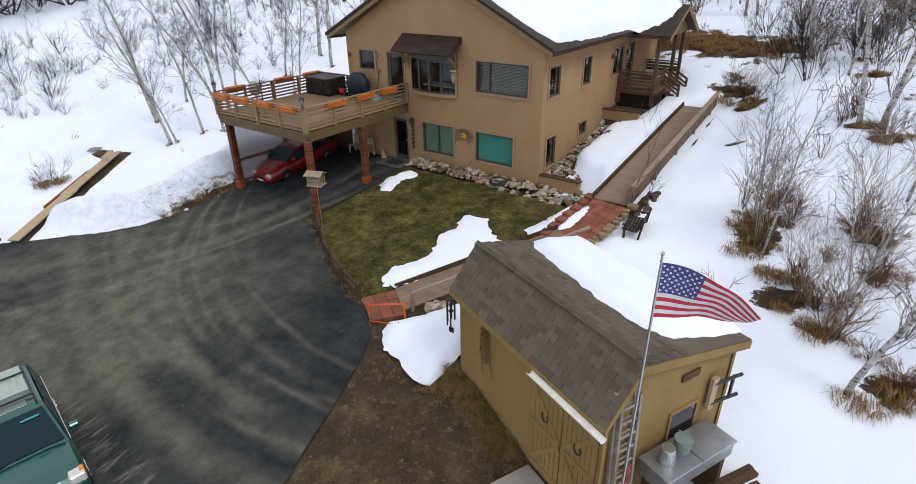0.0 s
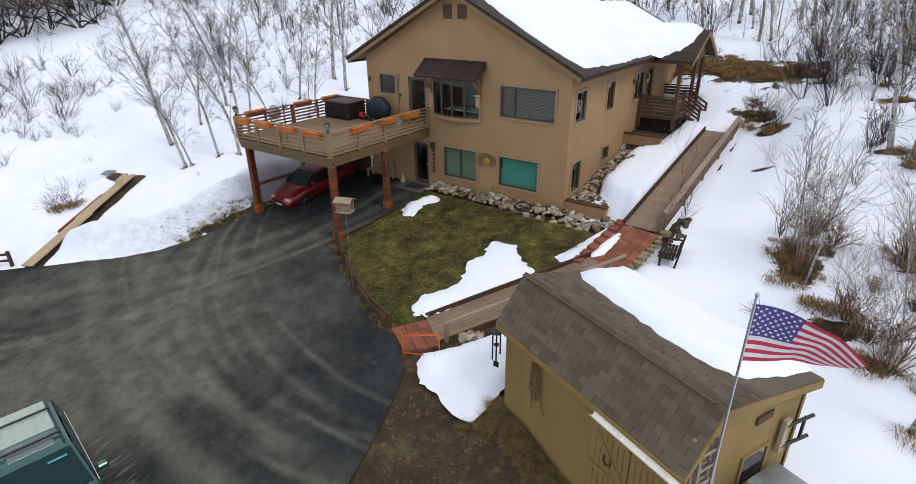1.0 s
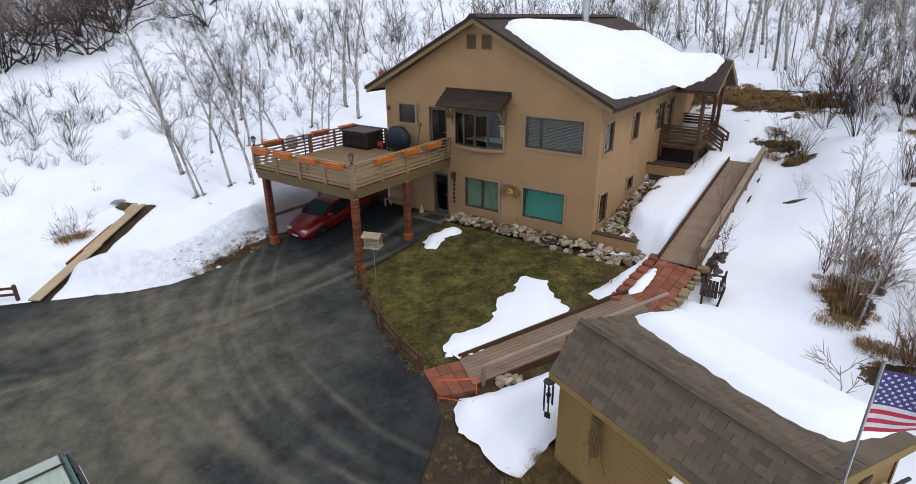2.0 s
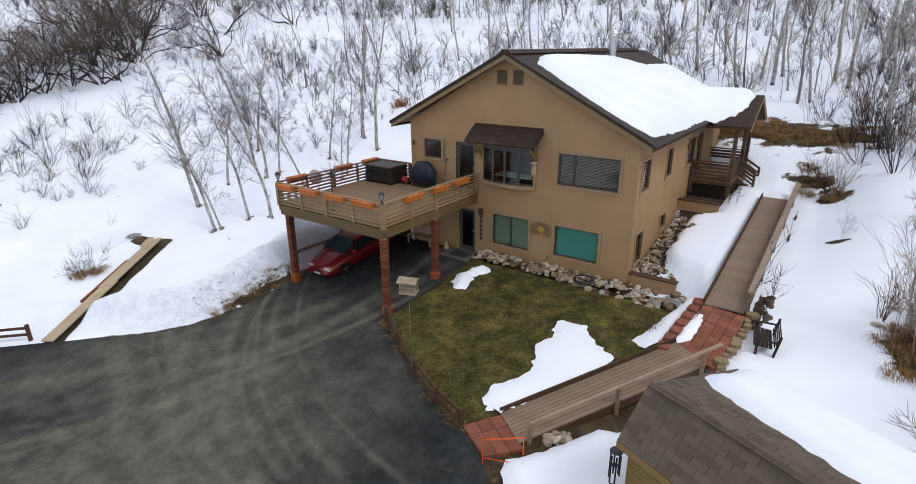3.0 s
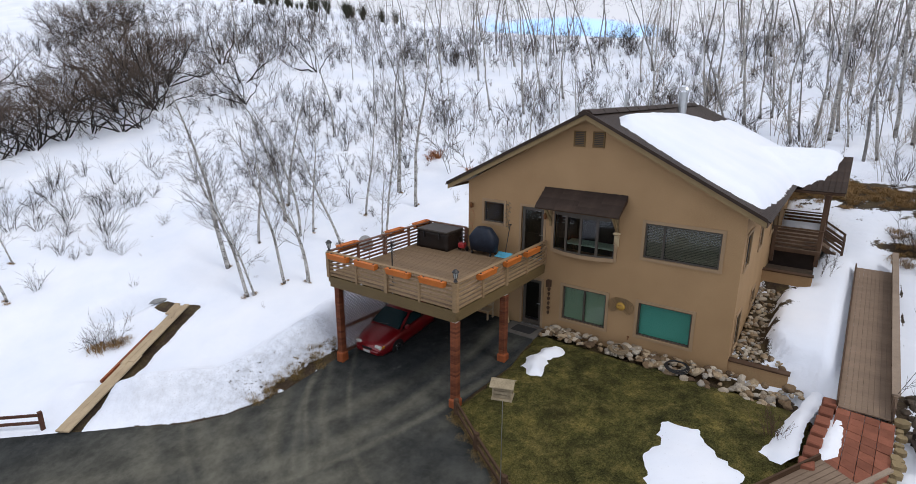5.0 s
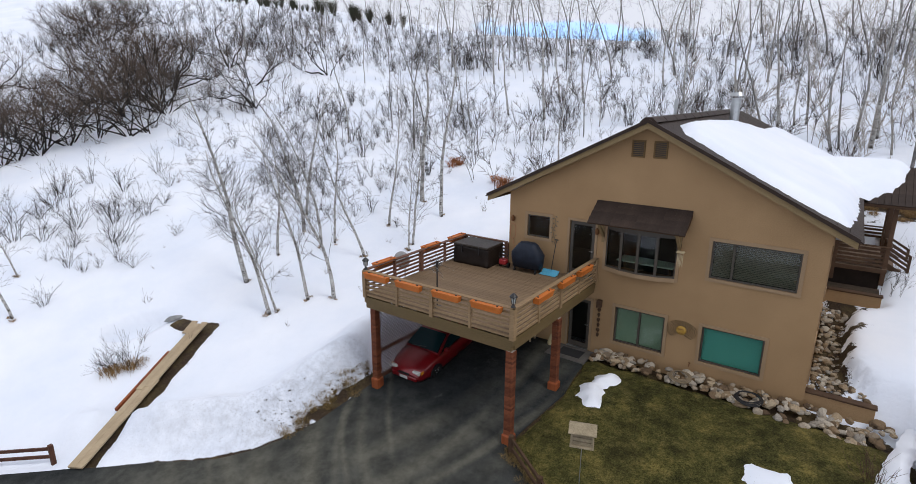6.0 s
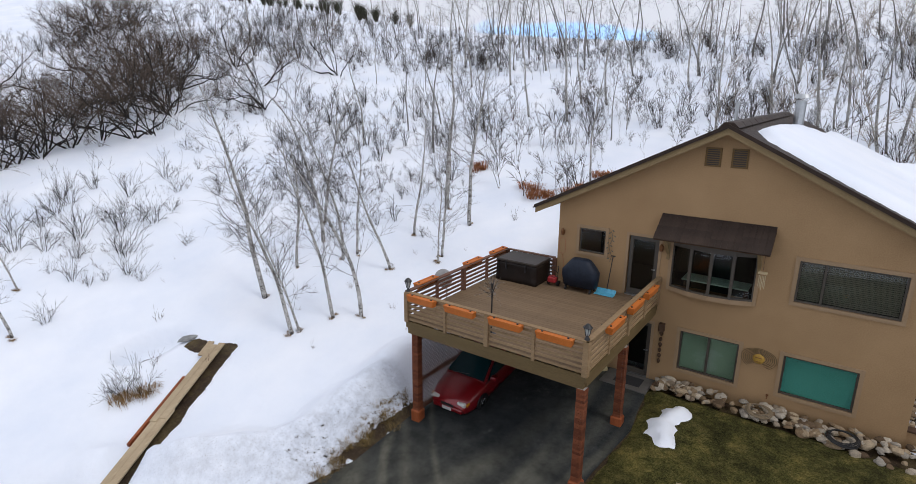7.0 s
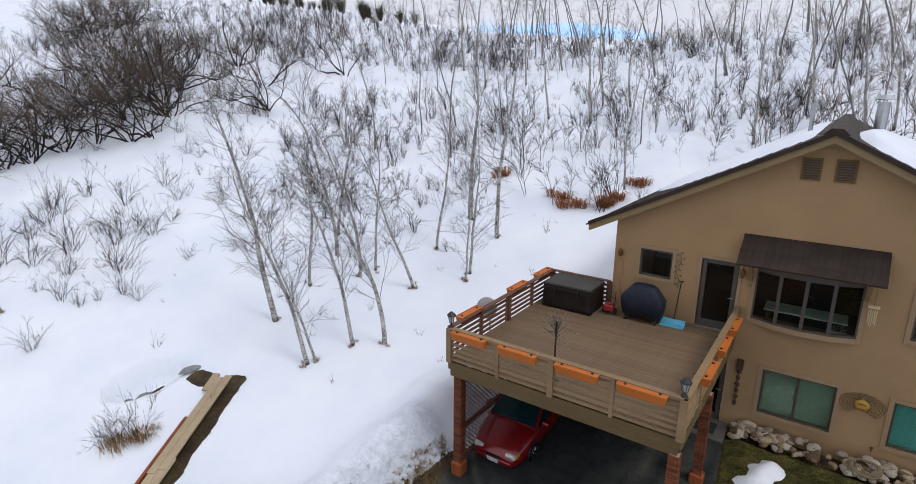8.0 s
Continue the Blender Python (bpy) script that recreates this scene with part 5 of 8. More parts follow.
def open_snow(x, y, pad=0.0):
    """Whether a plant may stand here: off the yard, the house, the walks and the buried track."""
    x, y = np.asarray(x, float), np.asarray(y, float)
    ok = (edge_distance(YARD, x, y) < -0.8 - pad) & ~((x > -13.5 - pad) & (x < 6.0 + pad) & (y > -6) & (y < 16.5 + pad))
    ok &= ~((x > 2) & (x < 6.5) & (y > -10) & (y < 12)) & ~((x > 2) & (x < 11) & (y > -14.5) & (y < -7.5))
    return ok & (np.hypot(x + 1, y + 19) > 6)


rng = random.Random(21)
# near trees have full crowns, far ones lighter copies of the same habit
FULL = [aspen(s, h, r, n, 0.04, f, 2, 3, (0.12, 0.25), 0.06) for s, h, r, n, f in ((1, 9.5, 0.125, 40, 0.22), (2, 8.4, 0.095, 36, 0.22), (3, 7.2, 0.08, 32, 0.2), (4, 10.5, 0.135, 38, 0.32), (5, 6.2, 0.06, 30, 0.16))]
TALL = [aspen(s, h, r, n, 0.05, f, 2, 3, (0.09, 0.19), 0.075) for s, h, r, n, f in ((11, 11.5, 0.115, 20, 0.45), (12, 9.5, 0.09, 18, 0.4), (13, 12.5, 0.13, 20, 0.5), (14, 7.5, 0.065, 18, 0.3), (15, 5.5, 0.045, 18, 0.2), (16, 10.5, 0.1, 16, 0.55))]


def tree_meshes(pairs, bark=None):
    out = []
    for tr, crn in pairs:
        tm, cm = quad_mesh("trunk", *template(tr), bark or BARK), quad_mesh("crown", *template(crn), ASPENTWIG)
        tm.polygons.foreach_set("use_smooth", [True] * len(tm.polygons))
        out.append((tm, cm))
    return out


FORKED = [aspen(s, h, r, n, 0.06, f, 2, 3, (0.13, 0.26), 0.06) for s, h, r, n, f in ((31, 10.5, 0.085, 18, 0.45), (32, 9.0, 0.07, 16, 0.4), (33, 11.5, 0.095, 18, 0.5), (34, 6.5, 0.05, 16, 0.3))]
FULL, TALL, FORKED = tree_meshes(FULL), tree_meshes(TALL), tree_meshes(FORKED, GREYBARK)


def plant_aspen(x, y, meshes, size, label="bare white-barked aspen standing in the snow", tilt=(0, 0)):
    lean = Matrix.Rotation(radians(tilt[1] - 3.6 + rng.gauss(0, 2.0)), 4, "Y") @ Matrix.Rotation(radians(tilt[0] + 2.2 + rng.gauss(0, 2.0)), 4, "X")
    ob = thing("aspen", Matrix.Translation((x, y, at_land(x, y))) @ lean @ Matrix.Rotation(rng.uniform(0, 6.3), 4, "Z") @ Matrix.Diagonal((size * rng.uniform(0.85, 1.15),) * 2 + (size, 1)), label, "tree", "aspens on the slope")
    part("trunk", meshes[0], BARK, ob)
    part("crown", meshes[1], ASPENTWIG, ob)


# the stand above the driveway
NEAR = [(-23.4, -3.8, 0, 1.05), (-20.2, -4.85, 1, 0.95), (-20.0, -4.6, 4, 1.0), (-19.4, -3.3, 1, 0.95), (-18.3, -2.75, 1, 0.95), (-22.6, 0.3, 1, 0.95), (-24.1, -1.4, 2, 1.0), (-25.0, 1.1, 1, 1.0), (-19.8, 0.8, 2, 0.95), (-18.8, 6.1, 3, 0.95),
        (-21.2, 7.3, 3, 0.95), (-18.1, 2.7, 4, 1.1), (-21.0, 4.0, 2, 1.0), (-30.7, -11.4, 2, 0.9), (-34.5, -9.9, 4, 0.8), (-26.5, 2.6, 2, 1.05), (-22.3, 1.0, 4, 1.1), (-17.9, 2.1, 4, 0.8)]
for x, y, k, s in NEAR:
    plant_aspen(x, y, FULL[k], s)
# the grove beyond the house
GROVE = [(0.9, 25.0, 2, 1.0), (1.2, 27.0, 0, 1.0), (0.0, 26.0, 5, 1.0), (-4.5, 26.5, 0, 0.9), (-1.1, 23.7, 5, 0.95), (3.9, 34.4, 2, 1.0), (-7.3, 27.2, 1, 1.0), (2.0, 24.0, 1, 0.9), (-3.0, 28.5, 5, 1.0), (4.4, 27.0, 0, 1.05), (6.8, 29.0, 2, 0.95), (9.2, 18.3, 0, 0.95), (11.0, 17.4, 2, 0.9),
         (-21.0, 37.6, 2, 1.0), (-26.8, 39.2, 0, 1.0), (-22.8, 45.2, 0, 1.1), (-24.4, 47.3, 2, 1.0), (-14.9, 38.2, 2, 0.95), (-15.1, 35.2, 5, 0.9), (-31.5, 31.9, 0, 1.05), (-34.7, 29.6, 5, 1.1), (-25.3, 24.5, 5, 0.9), (-21.7, 24.4, 0, 0.95), (-22.6, 29.2, 1, 1.1), (-20.4, 29.6, 5, 1.0), (-37.5, 45.0, 2, 1.0), (-30.0, 46.5, 0, 1.0), (-33.0, 48.0, 2, 1.05), (-40.5, 44.0, 0, 1.05), (-11.8, 45.0, 2, 1.0), (-6.0, 44.0, 0, 1.1)]
for x, y, k, s in GROVE:
    plant_aspen(x, y, TALL[k] if y < 36 else FORKED[k % 3], s, "tall white-barked aspen on the slope uphill of the house")
# a few trees and leaning saplings beside the boardwalk
RIGHT = [(10.3, 6.1, 3, 0.9), (11.0, 5.8, 3, 0.95), (13.5, 8.2, 0, 1.0), (12.0, 1.0, 4, 0.9), (13.6, -1.6, 2, 0.8), (14.5, 3.0, 2, 1.0), (7.6, 14.2, 0, 0.85), (9.4, 11.5, 4, 1.0)]
for x, y, k, s in RIGHT:
    plant_aspen(x, y, FULL[k], s, "bare white-barked aspen beside the boardwalk")
plant_aspen(11.44, -6.79, FULL[2], 0.9, "leaning bare birch with papery bark near the shed", (-2, 1))
made = 0
while made < 190:
    x, y = rng.uniform(-85, 45), rng.uniform(13, 68)
    thick = waves(np.array(x), np.array(y), 6, 4.0) + (0.45 if x > -12 else 0.0) + (0.5 if y > 44 else 0)
    if thick < rng.uniform(-0.6, 0.9) or not open_snow(x, y):
        continue
    if y > 42 or rng.random() < 0.4:
        plant_aspen(x, y, FORKED[rng.choice((0, 1, 2, 3, 3))], rng.uniform(0.75, 1.1), "bare grey-barked aspen with a forked crown on the slope")
    else:
        plant_aspen(x, y, TALL[rng.choice((0, 1, 2, 3, 3, 4, 4, 5))], rng.uniform(0.75, 1.15))
    made += 1

# clumps of thin saplings by the boardwalk
CLUMP = [template(bush(120 + k, 3.3, 5, 0.2, 5, 2, 0.014, 0.1, 0.04, 0.1, 0.65)) for k in range(3)]
CLUMP_MESH = [quad_mesh("branchwork", v, q, SAPLING) for v, q in CLUMP]
for k, (x, y, s) in enumerate(((8.4, -1.6, 1.25), (8.7, -2.3, 1.3), (9.0, -1.2, 0.9), (10.6, -5.1, 1.15), (10.9, -5.4, 0.7), (9.7, -3.7, 0.8), (11.3, -2.6, 1.1), (11.2, -0.9, 1.1), (10.1, -4.3, 0.8), (12.6, -2.0, 1.0), (12.9, 0.2, 1.0), (13.2, -5.0, 1.1), (5.9, 9.9, 0.75), (6.45, 4.9, 0.45), (8.1, 12.5, 1.0), (6.2, 16.4, 0.9), (3.9, 18.2, 0.9), (10.3, 13.5, 1.0))):
    ob = thing("sapling_clump", pose(x, y, at_land(x, y), 0, 0, k * 77) @ Matrix.Scale(s * 0.85, 4), "clump of thin leafless saplings rising from dry grass", "shrub", "sapling clumps")
    part("branchwork", CLUMP_MESH[k % 3], SAPLING, ob)


def spots(n, x0, x1, y0, y1, s0, s1, keep=lambda x, y: True):
    out = []
    tries = 0
    while len(out) < n and tries < n * 30:
        tries += 1
        x, y = rng.uniform(x0, x1), rng.uniform(y0, y1)
        if keep(x, y) and open_snow(x, y):
            out.append((x, y, s0 + (s1 - s0) * rng.random() ** 1.6, rng.uniform(0, 6.3)))
    return out


def mixed(size, seed, cut):
    """Clumped at two scales, with strays."""
    return lambda x, y: waves(np.array(x), np.array(y), size, seed) + 0.6 * waves(np.array(x), np.array(y), size * 0.3, seed * 1.7) + rng.gauss(0, 0.3) > cut


BUSH = [template(bush(40 + k, 1.7, 9 + k % 4, 0.45, 2, 2, 0.015, 0.12, 0.04, 0.1, 0.65, 0.5, 0.009)) for k in range(7)]
WISP = [template(bush(60 + k, 2.6, 1 + k % 2, 0.12, 6, 2, 0.02, 0.07, 0.03, 0.08, 0.7, 0.4, 0.01)) for k in range(6)]
LOW = [template(bush(70 + k, 0.6, 7, 0.8, 2, 1, 0.007)) for k in range(5)]
WIDE = [template(bush(75 + k, 1.6, 12, 0.75, 3, 2, 0.014, 0.16, 0.03)) for k in range(4)]
OAKS = [oak(80 + k, 6.4, 6 + k % 2) for k in range(4)]
TUFT = [template(tuft(90 + k, 70, 0.55, 0.35)) for k in range(3)]
MOUND = [template(tuft(95 + k, 130, 0.5, 0.5, 1.1, 0.02)) for k in range(3)]
FAN = [template(tuft(97 + k, 45, 0.5, 0.25, 0.3, 0.03)) for k in range(2)]
scatter("hillside_brush", BUSH, spots(950, -95, 34, 10, 56, 0.35, 1.35, mixed(4, 1.0, 0.22)), DARKTWIG, "dark grey leafless brush over the snowy hillside", "brush")
scatter("hillside_saplings", WISP, spots(760, -100, 36, 9, 54, 0.45, 1.6, mixed(5, 3.0, 0.05)), TWIG, "thin bare saplings over the snowy hillside", "brush")
scatter("red_brush", BUSH, spots(100, -30, 40, 18, 60, 0.25, 0.9, mixed(3, 5.0, 0.2)), BRUSHRED, "red-brown leafless brush on the hillside", "brush")
scatter("hillside_twigs", LOW, spots(520, -80, 40, 9, 50, 0.4, 1.4), DARKTWIG, "low dark twigs and stumps poking through the snow", "brush")
scatter("slope_brush", LOW, spots(70, -50, -15, -9, 14, 0.3, 1.2), BRUSHRED, "low dark twigs poking out of the snow", "brush")
WIDE_MESH = [quad_mesh("branchwork", v, q, DARKTWIG) for v, q in WIDE]
for k, (x, y, s, a) in enumerate(spots(46, -56, -29, -9, 8, 0.45, 1.1, mixed(4, 2.0, 0.0)) + [(-37.3, -3.5, 1.1, 1), (-39.0, -8.6, 1.2, 2), (-37.5, -7.6, 1.1, 4), (-43.5, -4.6, 1.2, 1), (-41.5, -7.9, 1.2, 5), (-40.6, -1.6, 1.2, 3), (-34.0, -5.4, 1.1, 2), (-43.6, -2.4, 1.1, 4), (-38.2, -5.6, 1.2, 6), (-36.4, -4.2, 1.1, 3), (-33.3, -5.4, 1.0, 2), (-41.8, -5.4, 1.2, 3), (-35.2, -7.0, 0.8, 4), (-30.5, -10.2, 0.7, 5), (-42.5, -4.4, 1.1, 1), (-40.9, -6.6, 1.0, 2), (-36.6, -3.0, 0.9, 4), (-38.5, 0.5, 0.8, 5)]):
    ob = thing("bush", pose(x, y, at_land(x, y), 2, -4, math.degrees(a)) @ Matrix.Scale(s, 4), "spreading leafless bush standing in the snow", "bush", "bushes on the slope")
    part("branchwork", WIDE_MESH[k % 4], DARKTWIG, ob)
scatter("bank_brush", WIDE, [(5.6, 10.4, 1.0, 1), (4.7, 11.5, 0.7, 3), (6.1, 9.8, 0.9, 5), (5.2, 11.4, 0.8, 2), (6.6, 12.6, 1.3, 4), (7.4, 13.4, 1.2, 0)] + spots(22, 4.5, 15, 12.5, 23, 0.9, 1.6), DARKTWIG, "spreading leafless shrubs above the thawed bank", "brush")
scatter("bank_brush", BUSH, spots(40, 4.5, 16, 13, 25, 0.7, 1.5), BRUSHRED, "dense dark thicket beside the porch path", "brush")
scatter("slope_brush", BUSH, spots(70, -52, -20, 3, 13, 0.3, 1.0, mixed(4, 7.0, 0.1)), DARKTWIG, "slender dark brush among the aspens", "brush")
scatter("forest_brush", BUSH, spots(210, -14, 34, 22, 50, 0.5, 1.5, lambda x, y: y > 31 or x > 4), DARKTWIG, "dense dark underbrush among the aspens", "brush")
scatter("forest_saplings", WISP, spots(150, -10, 34, 20, 56, 0.8, 2.0), SAPLING, "dense thin aspen saplings in the grove", "brush")
scatter("crest_saplings", WISP, spots(60, -75, 34, 46, 62, 0.5, 1.3), SAPLING, "thin saplings along the crest of the hill", "brush")
thicket = [(-52.0, -6.8), (-56.0, -5.2), (-60.0, -4.0), (-63.5, -2.0), (-52.4, -4.5), (-52.4, -2.4), (-53.6, 0.4), (-51.5, 4.4), (-50.9, 5.6), (-53.4, 2.4), (-54.6, 3.4), (-56.2, 6.0), (-58.0, 1.0), (-57.0, 9.6), (-60.3, 6.8), (-62.0, 11.0), (-64.3, 13.8), (-55.2, 7.6), (-67.0, 15.4), (-60.4, 3.4), (-65.2, 8.6), (-70.0, 12.2), (-72.4, 16.5), (-58.6, 12.4), (-54.2, 9.4)]
while len(thicket) < 42:
    x, y = rng.uniform(-74, -52), rng.uniform(-9, 16)
    if waves(np.array(x), np.array(y), 4, 6.0) > -0.4 and y < 9 + (-52 - x) * 0.35:
        thicket.append((x, y))
thicket += [(rng.uniform(-104, -88), rng.uniform(16, 34)) for _ in range(16)] + [(rng.uniform(-62, -44), rng.uniform(14, 25)) for _ in range(4)]
thicket = [(x + rng.uniform(-0.4, 0.4), y + rng.uniform(-0.4, 0.4), rng.uniform(0.75, 1.1), rng.uniform(0, 6)) for x, y in thicket]
OAK_MESH = [(quad_mesh("limb_work", *template(o[0]), OAKBARK), quad_mesh("crown", *template(o[1]), OAKTWIG)) for o in OAKS]
for k, (x, y, s, a) in enumerate(thicket):
    ob = thing("scrub_oak", pose(x, y, at_land(x, y), 3, -4, math.degrees(a)) @ Matrix.Scale(s, 4), "dark crooked leafless scrub oak with a brown twiggy crown in snow", "tree", "scrub oaks on the slope")
    part("limb_work", OAK_MESH[k % 4][0], OAKBARK, ob, "dark crooked limbs")
    part("crown", OAK_MESH[k % 4][1], OAKTWIG, ob, "tangled brown twigs")
scatter("boardwalk_brush", BUSH, [q for q in spots(60, 7.2, 24, -6.5, 14, 0.4, 1.2, lambda x, y: y < 4 or x > 9) if q[0] > 8.3 or q[1] > -2], BRUSHRED, "leafless bushes beside the boardwalk", "brush")
scatter("boardwalk_brush", WISP, spots(34, 6.8, 24, -6.5, 14, 0.3, 1.1), SAPLING, "thin bare saplings beside the boardwalk", "brush")
mounds = [(7.9, -0.8, 0.6), (8.6, -1.7, 1.0), (9.0, -1.2, 1.0), (8.7, 0.3, 0.7), (8.6, -2.6, 0.8), (9.65, -3.5, 0.9), (10.2, -3.8, 0.7), (9.8, -4.6, 0.9), (10.7, -5.2, 0.8), (11.0, -4.8, 0.7), (11.0, -0.9, 1.0), (11.4, -1.1, 1.0), (11.6, -2.5, 0.7), (12.3, -6.6, 1.0), (12.4, -6.0, 0.8), (11.0, 4.9, 0.8), (11.4, 5.1, 0.7), (10.3, 6.0, 0.6), (5.0, 10.8, 0.5), (4.4, 11.4, 0.6), (4.9, 11.6, 0.7), (5.2, 11.2, 0.6), (5.8, 10.0, 1.0), (6.0, 9.7, 0.8), (5.6, 9.6, 0.8), (10.3, 11.4, 0.6), (10.0, 13.7, 0.6), (11.7, 8.9, 0.6)]
scatter("dry_grass", MOUND, [(x + rng.gauss(0, 0.34), y + rng.gauss(0, 0.34), s * rng.uniform(0.25, 0.85), rng.uniform(0, 6.3)) for x, y, s in mounds for _ in range(4)], TUSSOCK, "bent brown and straw-coloured grass tussocks in the snow", "grass")
TANGLE_MESH = [quad_mesh("branchwork", *template(bush(150 + k, 1.0, 24 + 4 * k, 0.6, 4, 2, 0.011, 0.16, 0.02, 0.05, 0.6, 0.5, 0.006)), SHRUBTAN) for k in range(3)]
for k, (x, y, s) in enumerate([(8.7, -0.3, 1.1), (9.3, -0.75, 0.9), (8.35, -1.5, 0.75), (8.8, -2.1, 0.7), (11.0, -0.8, 1.1), (11.5, -1.3, 0.9), (10.4, -2.4, 0.6), (9.95, -3.8, 0.9), (10.5, -4.4, 0.8), (11.0, -4.2, 0.9), (11.65, -3.0, 0.9), (12.4, -6.2, 0.8), (5.35, 11.0, 0.7), (10.9, 5.0, 0.6)]):
    ob = thing("shrub", pose(x, y, at_land(x, y), 3, -3, 77 * k) @ Matrix.Scale(s, 4), "tangled red-brown leafless shrub growing out of dry grass", "bush", "shrubs beside the boardwalk")
    part("branchwork", TANGLE_MESH[k % 3], SHRUBTAN, ob)
for x, y, s, lean in ((8.3, -1.35, 0.78, 5), (8.86, -2.56, 0.85, 9), (8.45, -1.2, 0.7, 7), (10.95, -4.7, 0.8, 10), (11.2, -4.5, 0.7, 14)):
    ob = thing("aspen", pose(x, y, at_land(x, y), 0, lean, 40 * lean) @ Matrix.Diagonal((s * 0.75, s * 0.75, s, 1)), "slender pale aspen sapling rising from dry brush", "tree", "aspens on the slope")
    part("trunk", FULL[4][0], BARK, ob)
    part("crown", FULL[4][1], ASPENTWIG, ob)
bank_grass = [(3.0 + rng.uniform(-4.2, 4.0), 15.9 + rng.gauss(0, 0.9), rng.uniform(0.25, 0.75), rng.uniform(0, 6.3)) for _ in range(170)]
bank_grass += [(x + rng.gauss(0, 0.12), y + rng.gauss(0, 0.12), rng.uniform(0.12, 0.26), k) for x, y, k, _ in NEAR for _ in range(2)]
bank_grass += [(-22.25, -9.85, 0.75, 0.3), (-22.4, -10.05, 0.6, 2.0), (-22.7, -10.6, 0.75, 4.0), (-22.8, -10.45, 0.55, 1.0)]
scatter("dry_grass", MOUND, bank_grass, TUSSOCK, "flattened brown grass on the thawed bank", "grass")
scatter("path_brush", WIDE, [(-22.4, -10.0, 0.8, 0.4), (-22.8, -10.4, 0.75, 2.4), (-23.2, -10.8, 0.6, 3.0)], DARKTWIG, "leafless twigs out of a dry grass clump", "brush")
scatter("russet_leaves", FAN, [(x + rng.gauss(0, 0.3), y + rng.gauss(0, 0.3), rng.uniform(0.8, 1.5), rng.uniform(0, 6.3)) for x, y in ((-17.8, 11.1), (-15.4, 11.1), (-14.4, 14.5), (-22.8, 13.1), (-16.9, 10.6), (-15.0, 11.8)) for _ in range(4)], surface("russet_leaf", (0.2, 0.06, 0.02), (0.4, 0.17, 0.07), 5, 30, 0.8, 0), "small shrubs holding withered russet leaves", "brush")
scatter("ridge_conifers", [template(bush(99 + k, 3.4, 26, 0.3, 9, 1, 0.07, 0.1, 0.0, 0.1, 0.8)) for k in range(2)], [(rng.uniform(-124, -72), 60 + rng.uniform(-2, 8), rng.uniform(0.25, 0.75), k) for k in range(40)], surface("dark_needles", (0.03, 0.034, 0.02), (0.07, 0.07, 0.042), 3, 20, 0.9, 0), "dark evergreen scrub along the far ridge", "brush")


# ---- stone beds, low walls, porch ----
def stone_shapes(n, seed, flat=0.65):
    out = []
    rg = random.Random(seed)
    for k in range(n):
        bm = bmesh.new()
        bmesh.ops.create_icosphere(bm, subdivisions=2, radius=0.5)
        sx, sy, sz = rg.uniform(0.8, 1.25), rg.uniform(0.7, 1.0), rg.uniform(flat - 0.15, flat + 0.15)
        for v in bm.verts:
            p = v.co + Vector((k * 7.0, 0, 0))
            v.co *= 1 + 0.5 * noise.noise(p * 1.9)
            v.co = Vector((v.co.x * sx, v.co.y * sy, v.co.z * sz))
        me = mesh_of("stone", bm, STONE)
        out.append(me)
    return out


STONES = stone_shapes(7, 5, 0.55)


def stone_bed(name, label, places):
    ob = thing(name, Matrix(), label, "stone bed", kind="structure")
    rg = random.Random(len(places))
    for x, y, z, s in places:
        p = part("stone", STONES[rg.randrange(7)], STONE, ob)
        p.matrix_basis = Matrix.Translation((x, y, z)) @ Euler((rg.uniform(-0.4, 0.4), rg.uniform(-0.4, 0.4), rg.uniform(0, 6.3))).to_matrix().to_4x4() @ Matrix.Scale(s, 4)


rg = random.Random(8)
rows = []
for k in range(295):
    x = rg.uniform(-6.6, 2.25)
    deep = 0.85 + 0.5 * smooth_step(x, -4.0, 1.0)
    y = -rg.uniform(0.12, float(deep))
    if -7 < x < 2.3:
        rows.append((x, y, float(yard(np.array(x), np.array(y))) + 0.09 + 0.16 * (1 + y), rg.uniform(0.16, 0.24) + 0.16 * rg.random() ** 3))
stone_bed("front_stone_bed", "bed of rounded tan river stones along the house wall", rows)
rows = []
for k in range(230):
    y = 0.5 + 5.7 * rg.random() ** 1.3
    x = rg.uniform(0.1, 0.82 + 0.95 * float(smooth_step(y, 1.8, 0.3)))
    rows.append((x, y, 0.65 + (y - 0.3) * 0.15 - 0.02, rg.uniform(0.1, 0.16) + 0.16 * rg.random() ** 3))
stone_bed("side_stone_bed", "bed of dark and pale stones below the side wall", rows)
stone_bed("landing_stones", "heap of pale stones beside the boardwalk", [(1.3 + rg.uniform(-0.3, 0.35), -8.65 + rg.uniform(-0.3, 0.35), -0.72 + rg.uniform(0, 0.2), rg.uniform(0.2, 0.36)) for _ in range(22)])
STONES = stone_shapes(7, 15, 0.6)
for me in STONES:
    me.materials[0] = surface("dark_rock", (0.05, 0.04, 0.03), (0.13, 0.1, 0.075), 3, 30, 0.85, 0.4, 0.01) if me is STONES[0] else bpy.data.materials["dark_rock"]
stone_bed("boardwalk_boulders", "dark boulders beside the upper boardwalk", [(4.75 + rg.uniform(-0.12, 0.2), -1.9 + k * 0.26, at_land(4.85, -1.9 + k * 0.26) + 0.02, rg.uniform(0.2, 0.36)) for k in range(9)])
